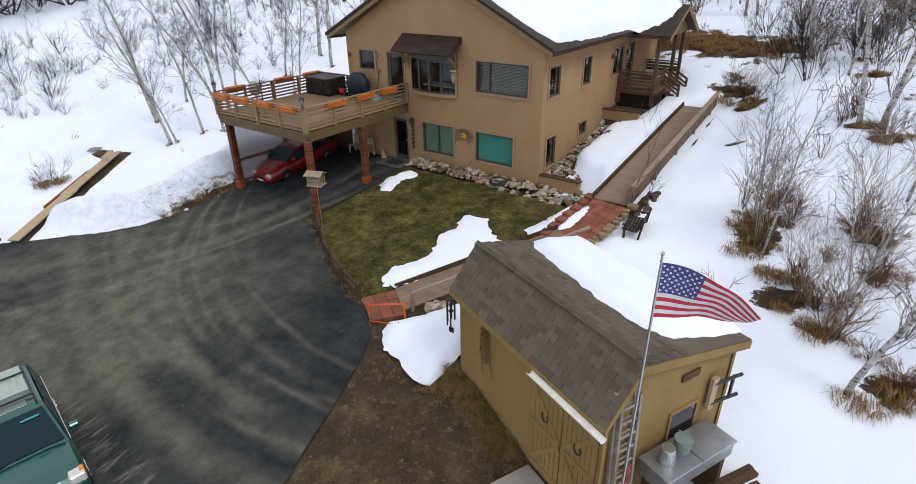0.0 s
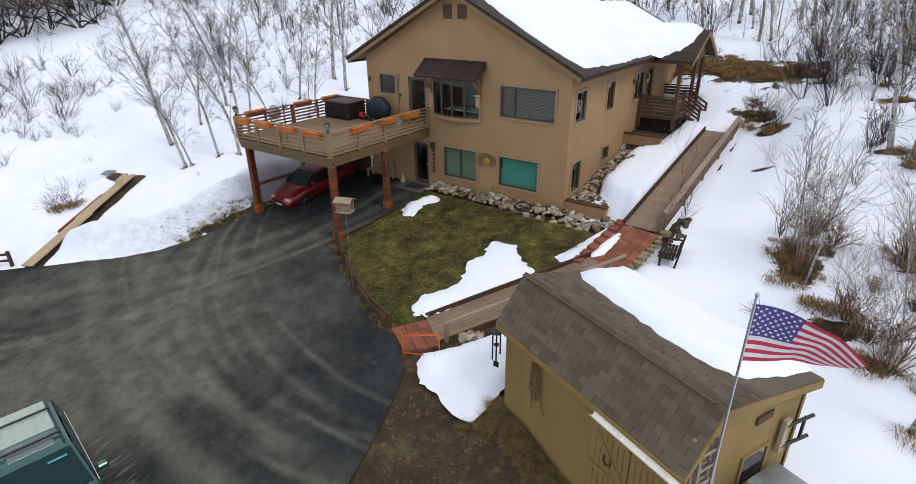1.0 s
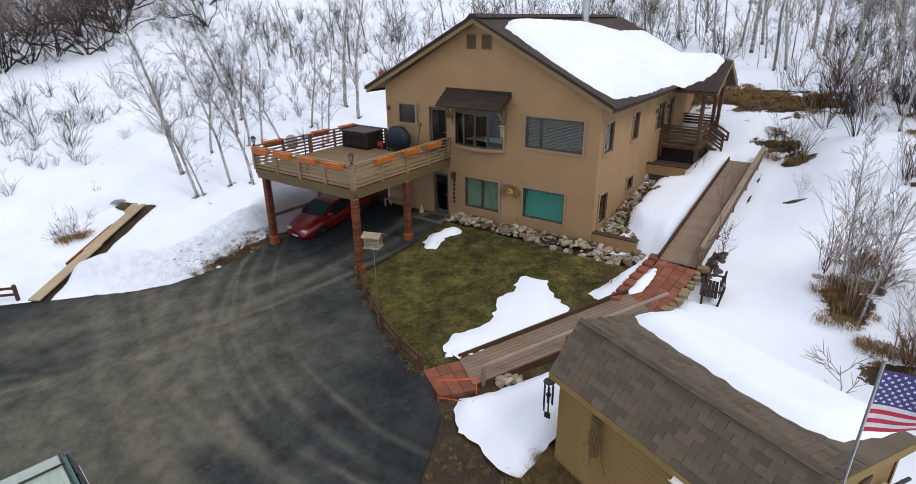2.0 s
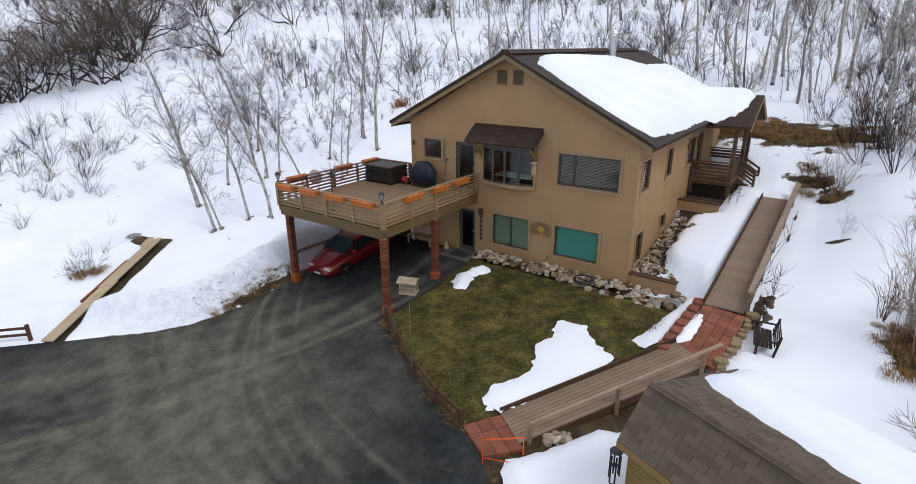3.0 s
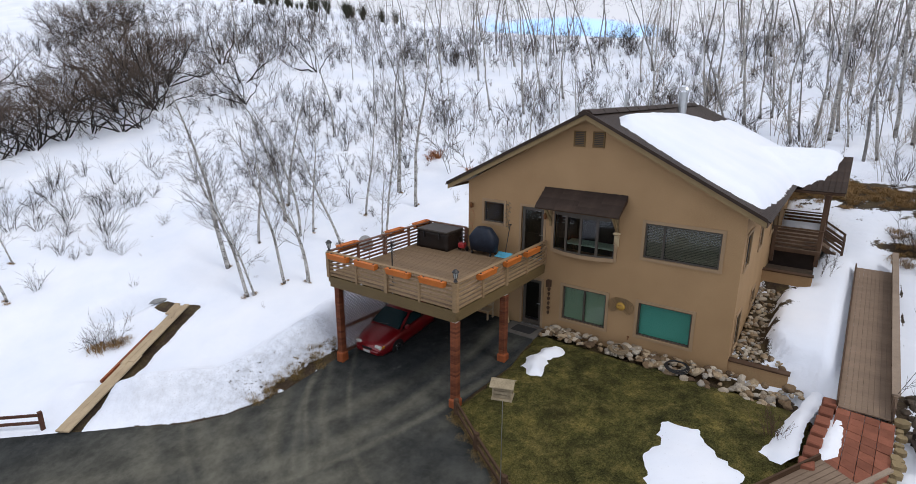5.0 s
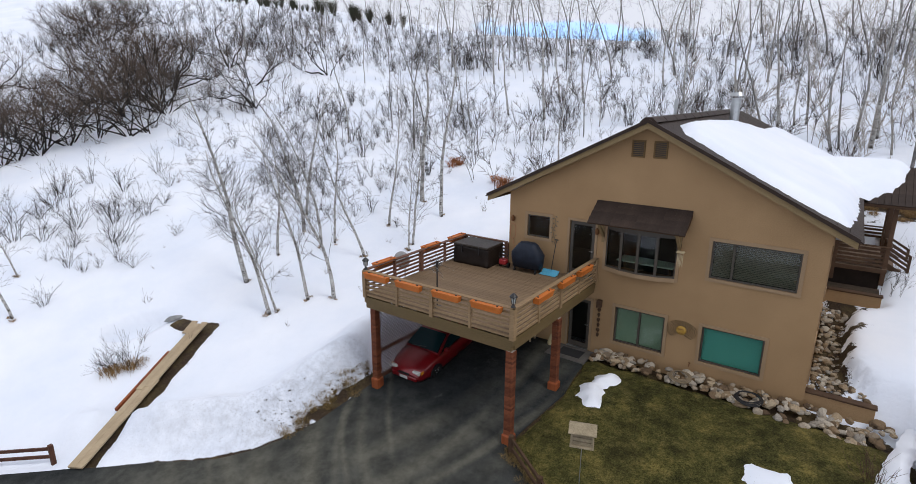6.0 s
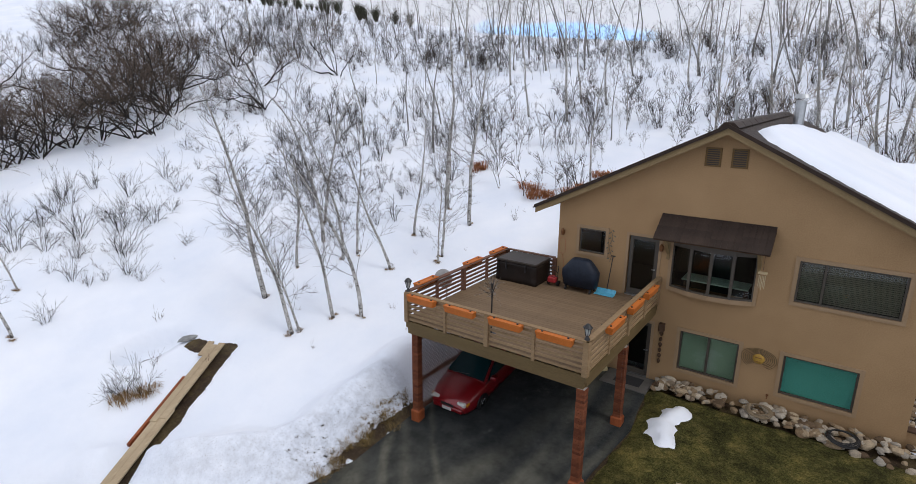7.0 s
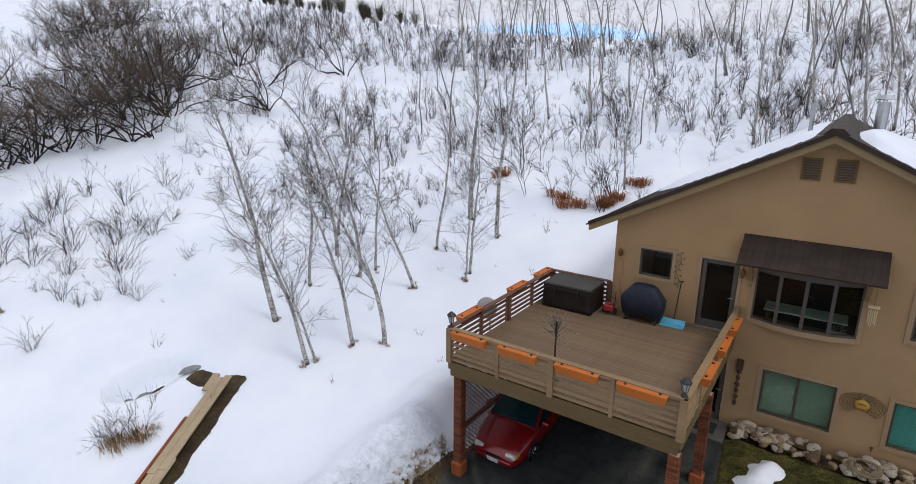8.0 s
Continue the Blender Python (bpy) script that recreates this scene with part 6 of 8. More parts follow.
YELLOW = surface("yellow_flagstone", (0.21, 0.155, 0.08), (0.36, 0.275, 0.15), 3, 30, 0.85, 0.4, 0.008, vary=0.25)
flags = thing("flagstone_edging", Matrix(), "yellow flagstones edging the paved terrace", "edging", kind="structure")
for k in range(11):
    t = k / 10
    p = Vector((4.26 + 0.3 * t + rg.uniform(-0.07, 0.07), -4.85 + 3.2 * t + rg.uniform(-0.08, 0.08), 0.53 + 0.32 * t + rg.uniform(-0.03, 0.03)))
    bm = bmesh.new()
    bmesh.ops.create_circle(bm, cap_ends=True, segments=7, radius=rg.uniform(0.1, 0.19))
    for v in bm.verts:
        v.co *= rg.uniform(0.8, 1.15)
    up = bmesh.ops.extrude_face_region(bm, geom=bm.faces[:])
    for v in [g for g in up["geom"] if isinstance(g, bmesh.types.BMVert)]:
        v.co.z += 0.12
    part("flagstone", bm, YELLOW, flags).matrix_basis = Matrix.Translation(p) @ Matrix.Rotation(rg.uniform(0, 6), 4, "Z")
kerb = thing("block_edging", Matrix(), "row of rough red blocks edging the terrace", "edging", kind="structure")
for k in range(7):
    t = k / 6
    p = Vector((2.62 + 0.3 * t, -4.3 + 2.8 * t, 0.42 + 0.42 * t))
    part("block", boxes((-0.17, 0.17, -0.2, 0.2, -0.25, 0.14), bevel=0.03), BRICKRED, kerb).matrix_basis = Matrix.Translation(p) @ Matrix.Rotation(rg.uniform(-0.15, 0.15), 4, "Z")
slope_z = lambda x, y: 0.55 + (y + 4.0) * 0.11
snow_patch([(2.85, -4.1), (2.85, -3.2), (3.0, -2.0), (3.2, -1.6), (3.4, -1.8), (3.4, -2.8), (3.3, -3.7)], 0.22, "snow left on the paved terrace", 12, 0.03, slope_z)
snow_patch([(1.5, -3.9), (2.0, -1.9), (2.5, -0.2), (2.8, 0.0), (2.75, -1.2), (2.5, -2.2), (2.45, -3.9), (2.1, -4.3)], 0.14, "snow strip at the lawn's upper corner", 13, 0.04, lambda x, y: yard(x, y) + 0.06 + 0.35 * smooth_step(x, 1.6, 2.8))


def low_wall(name, y, x1, z0, z1, label):
    ob = thing(name, Matrix(), label, "retaining wall", kind="structure")
    part("stucco_face", boxes((0.0, x1, y - 0.11, y + 0.11, z0, z1)), STUCCO, ob)
    part("coping", boxes((-0.0, x1 + 0.04, y - 0.15, y + 0.15, z1, z1 + 0.06), bevel=0.01), DARKWOOD, ob, "dark timber coping")


low_wall("retaining_wall_1", 0.2, 1.78, -0.3, 0.66, "low tan stucco retaining wall with a timber coping")
low_wall("retaining_wall_2", 6.5, 1.8, 1.2, 2.22, "tan stucco planter wall beside the porch")
tagged(part("planter_soil", boxes((0.0, 1.76, 6.62, 7.98, 1.4, 2.1)), surface("dark_soil", (0.03, 0.022, 0.016), (0.07, 0.052, 0.037), 3, 40, 0.95, 0.6, 0.02)), "dark bare soil in the planter", "soil", kind="structure")


def porch():
    py, pz = 8.0, 2.95
    ob = thing("porch", pose(0, py, pz), "covered timber porch with railings and a tiled gable roof", "porch", kind="structure")
    W, D = 1.88, 4.2
    board = mesh_of("floor_board", boxes((0, W, 0.004, 0.136, -0.03, 0)), GREYWOOD)
    for k in range(int(D / 0.14)):
        part("floor_board", board, GREYWOOD, ob).location.y = k * 0.14
    # near-black skirt boards carry the shade below the porch floor in their colour
    part("skirt", boxes((0.02, W - 0.2, 0.2, 0.24, -0.95, -0.04), (W - 0.2, W - 0.16, 0.2, D, -0.95, -0.04)), surface("black_brown_shade", (0.012, 0.008, 0.006), (0.03, 0.02, 0.015), 2, 40, 0.85, 0.3, 0.005), ob)
    part("rim_board", boxes((0.0, W, 0.0, 0.05, -0.2, -0.035), (W - 0.05, W, 0.05, D, -0.2, -0.035)), PORCHWOOD, ob)
    for x, y, top in ((W - 0.1, 0.1, 2.5), (W - 0.1, 2.75, 2.5), (W - 0.1, D - 0.1, 2.5), (W - 0.1, 1.5, 0.95), (0.1, 0.05, 0.9)):
        part("post", boxes((x - 0.08, x + 0.08, y - 0.08, y + 0.08, -0.7, top), bevel=0.01), PORCHWOOD, ob)
    part("beam", boxes((W - 0.2, W - 0.02, 0.0, D, 2.42, 2.62)), FASCIA, ob)
    for z in (0.06, 0.22, 0.38, 0.54, 0.7):
        part("rail", boxes((0.05, W - 0.18, 0.0, 0.04, z, z + 0.1), bevel=0.006), PORCHWOOD, ob)
        part("rail", boxes((W - 0.06, W - 0.02, 0.18, 1.42, z, z + 0.1), bevel=0.006), PORCHWOOD, ob)
        part("rail", boxes((0.05, W - 0.18, D - 0.03, D + 0.01, z, z + 0.1), bevel=0.006), PORCHWOOD, ob)
    for p, q in (((0, 0.02), (W, 0.02)), ((W - 0.04, 0.1), (W - 0.04, 1.5)), ((0, D), (W, D))):
        part("cap_rail", beam(bmesh.new(), (*p, 0.88), (*q, 0.88), 0.16, 0.04), PORCHWOOD, ob)
    for k in range(3):
        part("step", boxes((W + k * 0.25, W + 0.28 + k * 0.25, 1.55, 2.7, -0.17 * (k + 1) - 0.04, -0.17 * (k + 1))), GREYWOOD, ob)
    for y in (1.5, 2.75):
        part("stringer", beam(bmesh.new(), (W - 0.05, y, -0.15), (W + 0.8, y, -0.66), 0.05, 0.22), DARKWOOD, ob)
        for h in (0.2, 0.38, 0.56, 0.8):
            part("stair_rail", beam(bmesh.new(), (W - 0.05, y, h), (W + 0.75, y, h - 0.5), 0.05, 0.09), PORCHWOOD, ob)
        part("newel", boxes((W + 0.7, W + 0.8, y - 0.05, y + 0.05, -1.1, 0.34), bevel=0.008), PORCHWOOD, ob)
    # gable roof with its ridge away from the house
    half, reach, fall = 2.35, 2.35, 0.52
    turn = Matrix.Translation((reach, PORCH_Y - py, PORCH_Z - pz)) @ Matrix.Rotation(radians(90), 4, "Z")
    tile = mesh_of("tile_panel", boxes(*[(-0.63 + k * 0.21 + 0.006, -0.42 + k * 0.21 - 0.006, -0.2, 0.185, -0.02, 0.02) for k in range(6)]), ROOF)
    lean = math.atan(fall)
    for side in (-1, 1):
        part("roof_deck", prism(bmesh.new(), [(0, -0.04), (side * half, -0.04 - fall * half), (side * half, -0.14 - fall * half), (0, -0.14)], 3.9, turn), DARKWOOD, ob)
        part("barge_board", prism(bmesh.new(), [(0, -0.02), (side * half, -0.02 - fall * half), (side * half, -0.24 - fall * half), (0, -0.24)], 0.04, Matrix.Translation((0.04, 0, 0)) @ turn), FASCIA, ob)
        for r in range(7):
            d = 2.66 - (r + 0.5) * 0.37
            for c in range(3):
                p = part("tile_panel", tile, ROOF, ob)
                p.matrix_basis = Matrix.Translation((reach + 0.04 - 0.63 - c * 1.26, PORCH_Y - py + side * d * math.cos(lean), PORCH_Z - pz - d * math.sin(lean))) @ Matrix.Rotation(-side * lean, 4, "X") @ Matrix.Rotation(0 if side < 0 else math.pi, 4, "Z") @ Matrix.Rotation(radians(3.4), 4, "X")
    gable = prism(bmesh.new(), [(-half + 0.35, -0.16 - fall * (half - 0.35)), (half - 0.35, -0.16 - fall * (half - 0.35)), (0, -0.16)], 0.06, Matrix.Translation((-0.42, 0, 0)) @ turn)
    part("gable_panel", gable, FASCIA, ob)


porch()


# ---- vehicles ----
def loft(rings):
    bm = bmesh.new()
    vs = [[bm.verts.new(p) for p in r] for r in rings]
    n = len(rings[0])
    for a, b in zip(vs, vs[1:]):
        for i in range(n):
            bm.faces.new((a[i], a[(i + 1) % n], b[(i + 1) % n], b[i]))
    bm.faces.new(vs[0][::-1])
    bm.faces.new(vs[-1])
    return bm


RUBBER = plain("tyre_rubber", (0.02, 0.02, 0.02), 0.85)
CHROME = plain("bright_metal", (0.62, 0.63, 0.64), 0.2, 1.0)
LAMP = plain("headlamp_lens", (0.62, 0.62, 0.58), 0.12, 0.0, 0.8)
AMBER = plain("amber_lens", (0.6, 0.24, 0.02), 0.2)
CARGLASS, _cn, _cl, _cb = nodes_of("tinted_car_glass", 0.08, 0, 0.22)
_cb.inputs["Base Color"].default_value = (0.005, 0.022, 0.026, 1)


def lathe_wheel(bm, r, w, y):
    tube(bm, [(0, y - w / 2, 0), (0, y - w / 2, 0), (0, y + w / 2, 0)], [r * 0.6, r, r], 20)
    return bm


def car(name, m, paint, label, L, W, belt, roof, hood, cabin, wheel_r, axles, tall):
    """x forward from the tail at 0 to the nose at L; cabin: x of tail glass foot, roof back, roof front, windscreen foot."""
    ob = thing(name, m, label, "car")
    clear = 0.2 if not tall else 0.26
    h = W / 2
    rings = []
    a1, a2, a3, a4 = (0.99, 0.96, 0.9, 0.82) if tall else (0.95, 0.86, 0.76, 0.66)
    stations = [(0.0, 0.86, belt - 0.12, clear + 0.14), (0.06, 0.94, belt - 0.04, clear + 0.04), (0.5, 1.0, belt, clear), (cabin[0] + 0.2, 1.0, belt, clear), (cabin[3], 1.0, belt, clear), (cabin[3] + 0.25, 0.99, (belt + hood) / 2 + 0.03, clear),
                (L - 0.55, a1, hood, clear), (L - 0.18, a2, hood - 0.1, clear + 0.03), (L - 0.04, a3, hood - 0.22, clear + 0.08), (L, a4, hood - 0.32, clear + 0.14)]
    for x, k, top, bot in stations:
        w = h * k
        mid = bot + (top - bot) * 0.45
        half = [(w * 0.9, bot), (w, bot + 0.12), (w, mid), (w * 0.985, top - 0.1), (w * 0.9, top - 0.015), (w * 0.45, top + 0.025)]
        rings.append([(x, y, z) for y, z in half] + [(x, -y, z) for y, z in half[::-1]])
    part("body", loft(rings), paint, ob, smooth=not tall)
    b0, b1, f1, f0 = cabin
    g = []
    for x, z, k in ((b0, belt - 0.02, 0.93), (b0 + (b1 - b0) * 0.5, (belt + roof) / 2, 0.88), (b1, roof - 0.03, 0.79), (b1 + 0.2, roof, 0.77), (f1 - 0.2, roof, 0.77), (f1, roof - 0.04, 0.79), (f1 + (f0 - f1) * 0.5, (belt + roof) / 2, 0.86), (f0, belt - 0.01, 0.93)):
        half = [(h * 0.95, belt - 0.03), (h * (0.95 - (0.95 - k) * min(1, (z - belt + 0.03) / (roof - belt))), (belt + z) / 2), (h * k, z - 0.02), (h * k * 0.9, z), (h * k * 0.4, z + 0.02)]
        g.append([(x, y, zz) for y, zz in half] + [(x, -y, zz) for y, zz in half[::-1]])
    part("cabin", loft(g), paint, ob)
    # glass, set a little proud of the cabin
    def pane(nm, pts, out=0.012):
        bm = bmesh.new()
        q = [Vector(p) for p in pts]
        nrm = (q[1] - q[0]).cross(q[-1] - q[0]).normalized() * out
        a, b = [bm.verts.new(p - nrm) for p in q], [bm.verts.new(p + nrm) for p in q]
        bm.faces.new(a[::-1])
        bm.faces.new(b)
        for i in range(len(q)):
            j = (i + 1) % len(q)
            bm.faces.new((a[i], a[j], b[j], b[i]))
        part(nm, bm, CARGLASS, ob)
    kt, kb = h * 0.72, h * 0.86
    pane("windscreen", [(f0 - 0.06, -kb, belt + 0.05), (f0 - 0.06, kb, belt + 0.05), (f1 + 0.04, kt, roof - 0.05), (f1 + 0.04, -kt, roof - 0.05)], 0.05)
    pane("rear_window", [(b0 + 0.05, kb, belt + 0.05), (b0 + 0.05, -kb, belt + 0.05), (b1 - 0.03, -kt, roof - 0.08), (b1 - 0.03, kt, roof - 0.08)], 0.045)
    cuts = [b0 + 0.18, b0 + (f0 - b0) * 0.36, b0 + (f0 - b0) * 0.62, f0 - 0.15] if tall else [b0 + 0.25, b0 + (f0 - b0) * 0.5, f0 - 0.15]
    for s in (-1, 1):
        for k, (xa, xb) in enumerate(zip(cuts, cuts[1:])):
            ta, tb = max(xa + 0.04, b1 + 0.02), min(xb - 0.04, f1 - 0.02)
            pane("side_window", [(xa + 0.03, s * h * 0.955, belt + 0.02), (xb - 0.03, s * h * 0.955, belt + 0.02), (tb, s * h * 0.815, roof - 0.09), (ta, s * h * 0.815, roof - 0.09)])
        part("belt_trim", boxes((b0 + 0.15, f0 - 0.05, s * h * 0.975 - 0.008, s * h * 0.975 + 0.008, belt - 0.016, belt - 0.004)), CHROME if tall else BLACK, ob)
        mr = part("wing_mirror", boxes((f0 - 0.42, f0 - 0.24, s * (h + 0.02), s * (h + 0.24), belt + 0.02, belt + 0.17), bevel=0.03), paint, ob)
        part("mirror_glass", boxes((f0 - 0.43, f0 - 0.42, s * (h + 0.05), s * (h + 0.21), belt + 0.04, belt + 0.15)), CARGLASS, mr)
        part("headlight", boxes((L - 0.36, L - 0.06, s * h * (0.6 if tall else 0.42), s * h * (0.94 if tall else 0.8), hood - 0.27, hood - (0.05 if tall else 0.12)), bevel=0.03), LAMP, ob, "clear headlight")
        part("indicator", boxes((L - 0.38, L - 0.14, s * h * (0.84 if tall else 0.8), s * h * (0.955 if tall else 0.87), hood - 0.25, hood - (0.04 if tall else 0.14)), bevel=0.02), AMBER, ob)
        part("tail_light", boxes((-0.02, 0.1, s * h * 0.66, s * h * 0.9, belt - 0.35, belt - 0.08), bevel=0.02), plain("red_lens", (0.35, 0.01, 0.01), 0.2), ob)
        for ax in axles:
            wl = part("wheel", lathe_wheel(bmesh.new(), wheel_r, 0.2, 0), RUBBER, ob)
            wl.location = (ax, s * (h - 0.1), wheel_r)
            rim = bmesh.new()
            tube(rim, [(0, s * 0.1, 0), (0, s * 0.112, 0)], [wheel_r * 0.62, wheel_r * 0.55], 16)
            for k in range(5):
                a = k * 2 * math.pi / 5
                beam(rim, (0, s * 0.114, 0), (math.cos(a) * wheel_r * 0.58, s * 0.114, math.sin(a) * wheel_r * 0.58), 0.03, 0.06)
            part("rim", rim, CHROME, wl)
            part("arch", tube(bmesh.new(), [(ax, s * (h - 0.02), wheel_r), (ax, s * (h + 0.008), wheel_r)], wheel_r * 1.14, 22), BLACK, ob)
    part("bumper", boxes((L - 0.2, L + 0.03, -h * 0.7, h * 0.7, clear + 0.08, clear + 0.26), bevel=0.04), paint, ob)
    part("grille", boxes((L - 0.08, L + 0.005, -h * 0.3, h * 0.3, hood - 0.36, hood - 0.24)), BLACK, ob)
    part("number_plate", boxes((L + 0.03, L + 0.04, -0.18, 0.18, clear + 0.12, clear + 0.24)), plain("plate_white", (0.6, 0.6, 0.58)), ob)
    part("wiper", beam(bmesh.new(), (f0 - 0.02, -0.5, belt + 0.08), (f0 - 0.1, 0.15, belt + 0.12), 0.02, 0.02), BLACK, ob)
    if tall:
        for s in (-1, 1):
            part("roof_rail", boxes((b1 + 0.1, f1 - 0.15, s * h * 0.66 - 0.02, s * h * 0.66 + 0.02, roof + 0.03, roof + 0.07), bevel=0.01), BLACK, ob)
        for x in (b1 + 0.55, f1 - 0.5):
            part("cross_bar", boxes((x - 0.025, x + 0.025, -h * 0.68, h * 0.68, roof + 0.06, roof + 0.09)), BLACK, ob)
        part("sunroof", boxes((f1 - 0.72, f1 - 0.2, -0.42, 0.42, roof + 0.012, roof + 0.028), bevel=0.012), plain("sunroof_glass", (0.1, 0.14, 0.125), 0.2), ob)
        part("roof_panel", boxes((b1 + 0.05, f1 - 0.85, -h * 0.62, h * 0.62, roof + 0.0, roof + 0.026), bevel=0.008), plain("pale_green_roof", (0.36, 0.43, 0.37), 0.4), ob)
        for y in (-0.4, -0.2, 0.2, 0.4):
            part("roof_rib", boxes((b1 + 0.15, f1 - 0.95, y - 0.025, y + 0.025, roof + 0.02, roof + 0.036), bevel=0.006), bpy.data.materials["pale_green_roof"], ob)
        part("sun_visor", beam(bmesh.new(), (f1 + 0.2, h * 0.2, roof - 0.09), (f1 + 0.2, h * 0.6, roof - 0.09), 0.12, 0.01), plain("teal_sticker", (0.05, 0.3, 0.3), 0.5), ob, "teal strip at the windscreen's head")
    return ob


def car_paint(name, c):
    m, n, l, b = nodes_of(name, 0.28, 0.25, 0.6)
    l.new(ramp(n, l, noise_node(n, l, 2.5, 5), [(0.3, tuple(v * 0.8 for v in c)), (0.7, c)]), b.inputs["Base Color"])
    b.inputs["Coat Weight"].default_value, b.inputs["Coat Roughness"].default_value = 0.6, 0.08
    return m


car("suv", pose(-5.9, -16.75, -2.06, 0, -2.1, -8.8) @ Matrix.Translation((0, -0.86, 0)), car_paint("green_car_paint", (0.01, 0.082, 0.062)), "dark green sport utility vehicle with roof rails parked on the driveway", 4.8, 1.76, 1.03, 1.64, 1.0, (0.12, 0.42, 2.62, 3.52), 0.35, (0.85, 3.85), True)
car("coupe", pose(-11.98, -0.8, -0.14, 0, 8, -90) @ Matrix.Translation((0, 0, 0)), car_paint("red_car_paint", (0.22, 0.005, 0.009)), "shiny red coupe parked in the carport under the deck", 4.3, 1.68, 0.86, 1.3, 0.78, (0.35, 1.15, 2.35, 3.2), 0.29, (0.8, 3.42), False)


# ---- on the deck ----
def planter(m, label="orange plastic rail planter hooked on the deck railing"):
    ob = thing("rail_planter", m, label, "planter", "rail planters")
    bm = bmesh.new()
    w = 0.5
    lo = [(-w + 0.03, -0.085), (w - 0.03, -0.085), (w - 0.03, 0.085), (-w + 0.03, 0.085)]
    hi = [(-w, -0.11), (w, -0.11), (w, 0.11), (-w, 0.11)]
    rings = [[(x, y, 0) for x, y in lo], [(x, y, 0.17) for x, y in hi], [(x * 1.02, y * 1.1, 0.17) for x, y in hi], [(x * 1.02, y * 1.1, 0.2) for x, y in hi], [(x * 0.97, y * 0.8, 0.2) for x, y in hi], [(x * 0.97, y * 0.8, 0.185) for x, y in hi]]
    vs = [[bm.verts.new(p) for p in r] for r in rings]
    for a, b in zip(vs, vs[1:]):
        for i in range(4):
            bm.faces.new((a[i], a[(i + 1) % 4], b[(i + 1) % 4], b[i]))
    bm.faces.new(vs[0][::-1])
    bm.faces.new(vs[-1])
    part("trough", bm, ORANGE, ob)
    for x in (-0.36, 0.36):
        part("knob", tube(bmesh.new(), [(x, 0.0, 0.18), (x, 0, 0.21)], 0.03, 8), BLACK, ob)
        part("bracket", boxes((x - 0.012, x + 0.012, 0.1, 0.26, 0.165, 0.178)), BLACK, ob)
    return ob


RAILZ = DZ + 0.64
first = planter(pose(-12.12, DY0 - 0.15, RAILZ))
for x in (-10.73, -9.24, -7.8):
    copy_thing(first, pose(x, DY0 - 0.15, RAILZ))
for y in (-4.5, -2.85, -1.4):
    copy_thing(first, pose(DX1 + 0.15, y, RAILZ, 0, 0, 90))
for y in (-4.95, -2.25, -0.5):
    copy_thing(first, pose(DX0 - 0.15, y, RAILZ + 0.04, 0, 0, -90))


def lantern(x, y):
    ob = thing("post_lantern", pose(x, y, DZ + 0.85), "small black solar lantern on the railing corner", "lantern", "deck lanterns")
    part("foot", tube(bmesh.new(), [(0, 0, 0), (0, 0, 0.03), (0, 0, 0.1)], [0.075, 0.06, 0.025], 10), BLACK, ob)
    part("lamp_glass", tube(bmesh.new(), [(0, 0, 0.12), (0, 0, 0.3)], [0.05, 0.085], 6), plain("frosted_glass", (0.45, 0.47, 0.46), 0.3), ob, "frosted glass body")
    for k in range(6):
        a = k * math.pi / 3
        part("cage_bar", beam(bmesh.new(), (0.053 * math.cos(a), 0.053 * math.sin(a), 0.11), (0.09 * math.cos(a), 0.09 * math.sin(a), 0.31), 0.012, 0.012), BLACK, ob)
    part("cap", tube(bmesh.new(), [(0, 0, 0.31), (0, 0, 0.33), (0, 0, 0.4), (0, 0, 0.42)], [0.12, 0.115, 0.05, 0.02], 10), BLACK, ob)


lantern(DX1 - 0.02, DY0 + 0.02)
lantern(DX0 + 0.02, DY0 + 0.02)


def hot_tub():
    ob = thing("hot_tub", pose(-12.55, -1.3, DZ), "hot tub under a fitted dark brown cover", "hot tub")
    brown, lid = surface("brown_vinyl", (0.007, 0.005, 0.004), (0.02, 0.013, 0.01), 2, 30, 0.5, 0.35, 0.01), surface("grey_brown_vinyl", (0.026, 0.02, 0.016), (0.05, 0.04, 0.033), 1.5, 30, 0.45, 0.3, 0.01)
    w, d, h = 1.65, 1.2, 0.82
    bm = boxes((0.03, w - 0.03, 0.03, d - 0.03, 0.0, h - 0.1))
    bmesh.ops.subdivide_edges(bm, edges=bm.edges[:], cuts=6, use_grid_fill=True)
    for v in bm.verts:
        k = noise.noise(Vector((v.co.x * 4, v.co.y * 4, v.co.z * 1.2)))
        flare = 0.05 * max(0.0, 0.6 - v.co.z)
        v.co += Vector((k * 0.045 + math.copysign(flare, v.co.x - w / 2), noise.noise(v.co * 5) * 0.045 + math.copysign(flare, v.co.y - d / 2), 0))
    part("skirt", bm, brown, ob, smooth=True)
    part("lid", boxes((0, w, 0, d, h - 0.1, h), bevel=0.03), lid, ob, "grey-brown padded lid")
    for x in (0.4, 1.2):
        part("strap", boxes((x, x + 0.04, -0.012, 0.03, h - 0.35, h - 0.02)), BLACK, ob)


hot_tub()


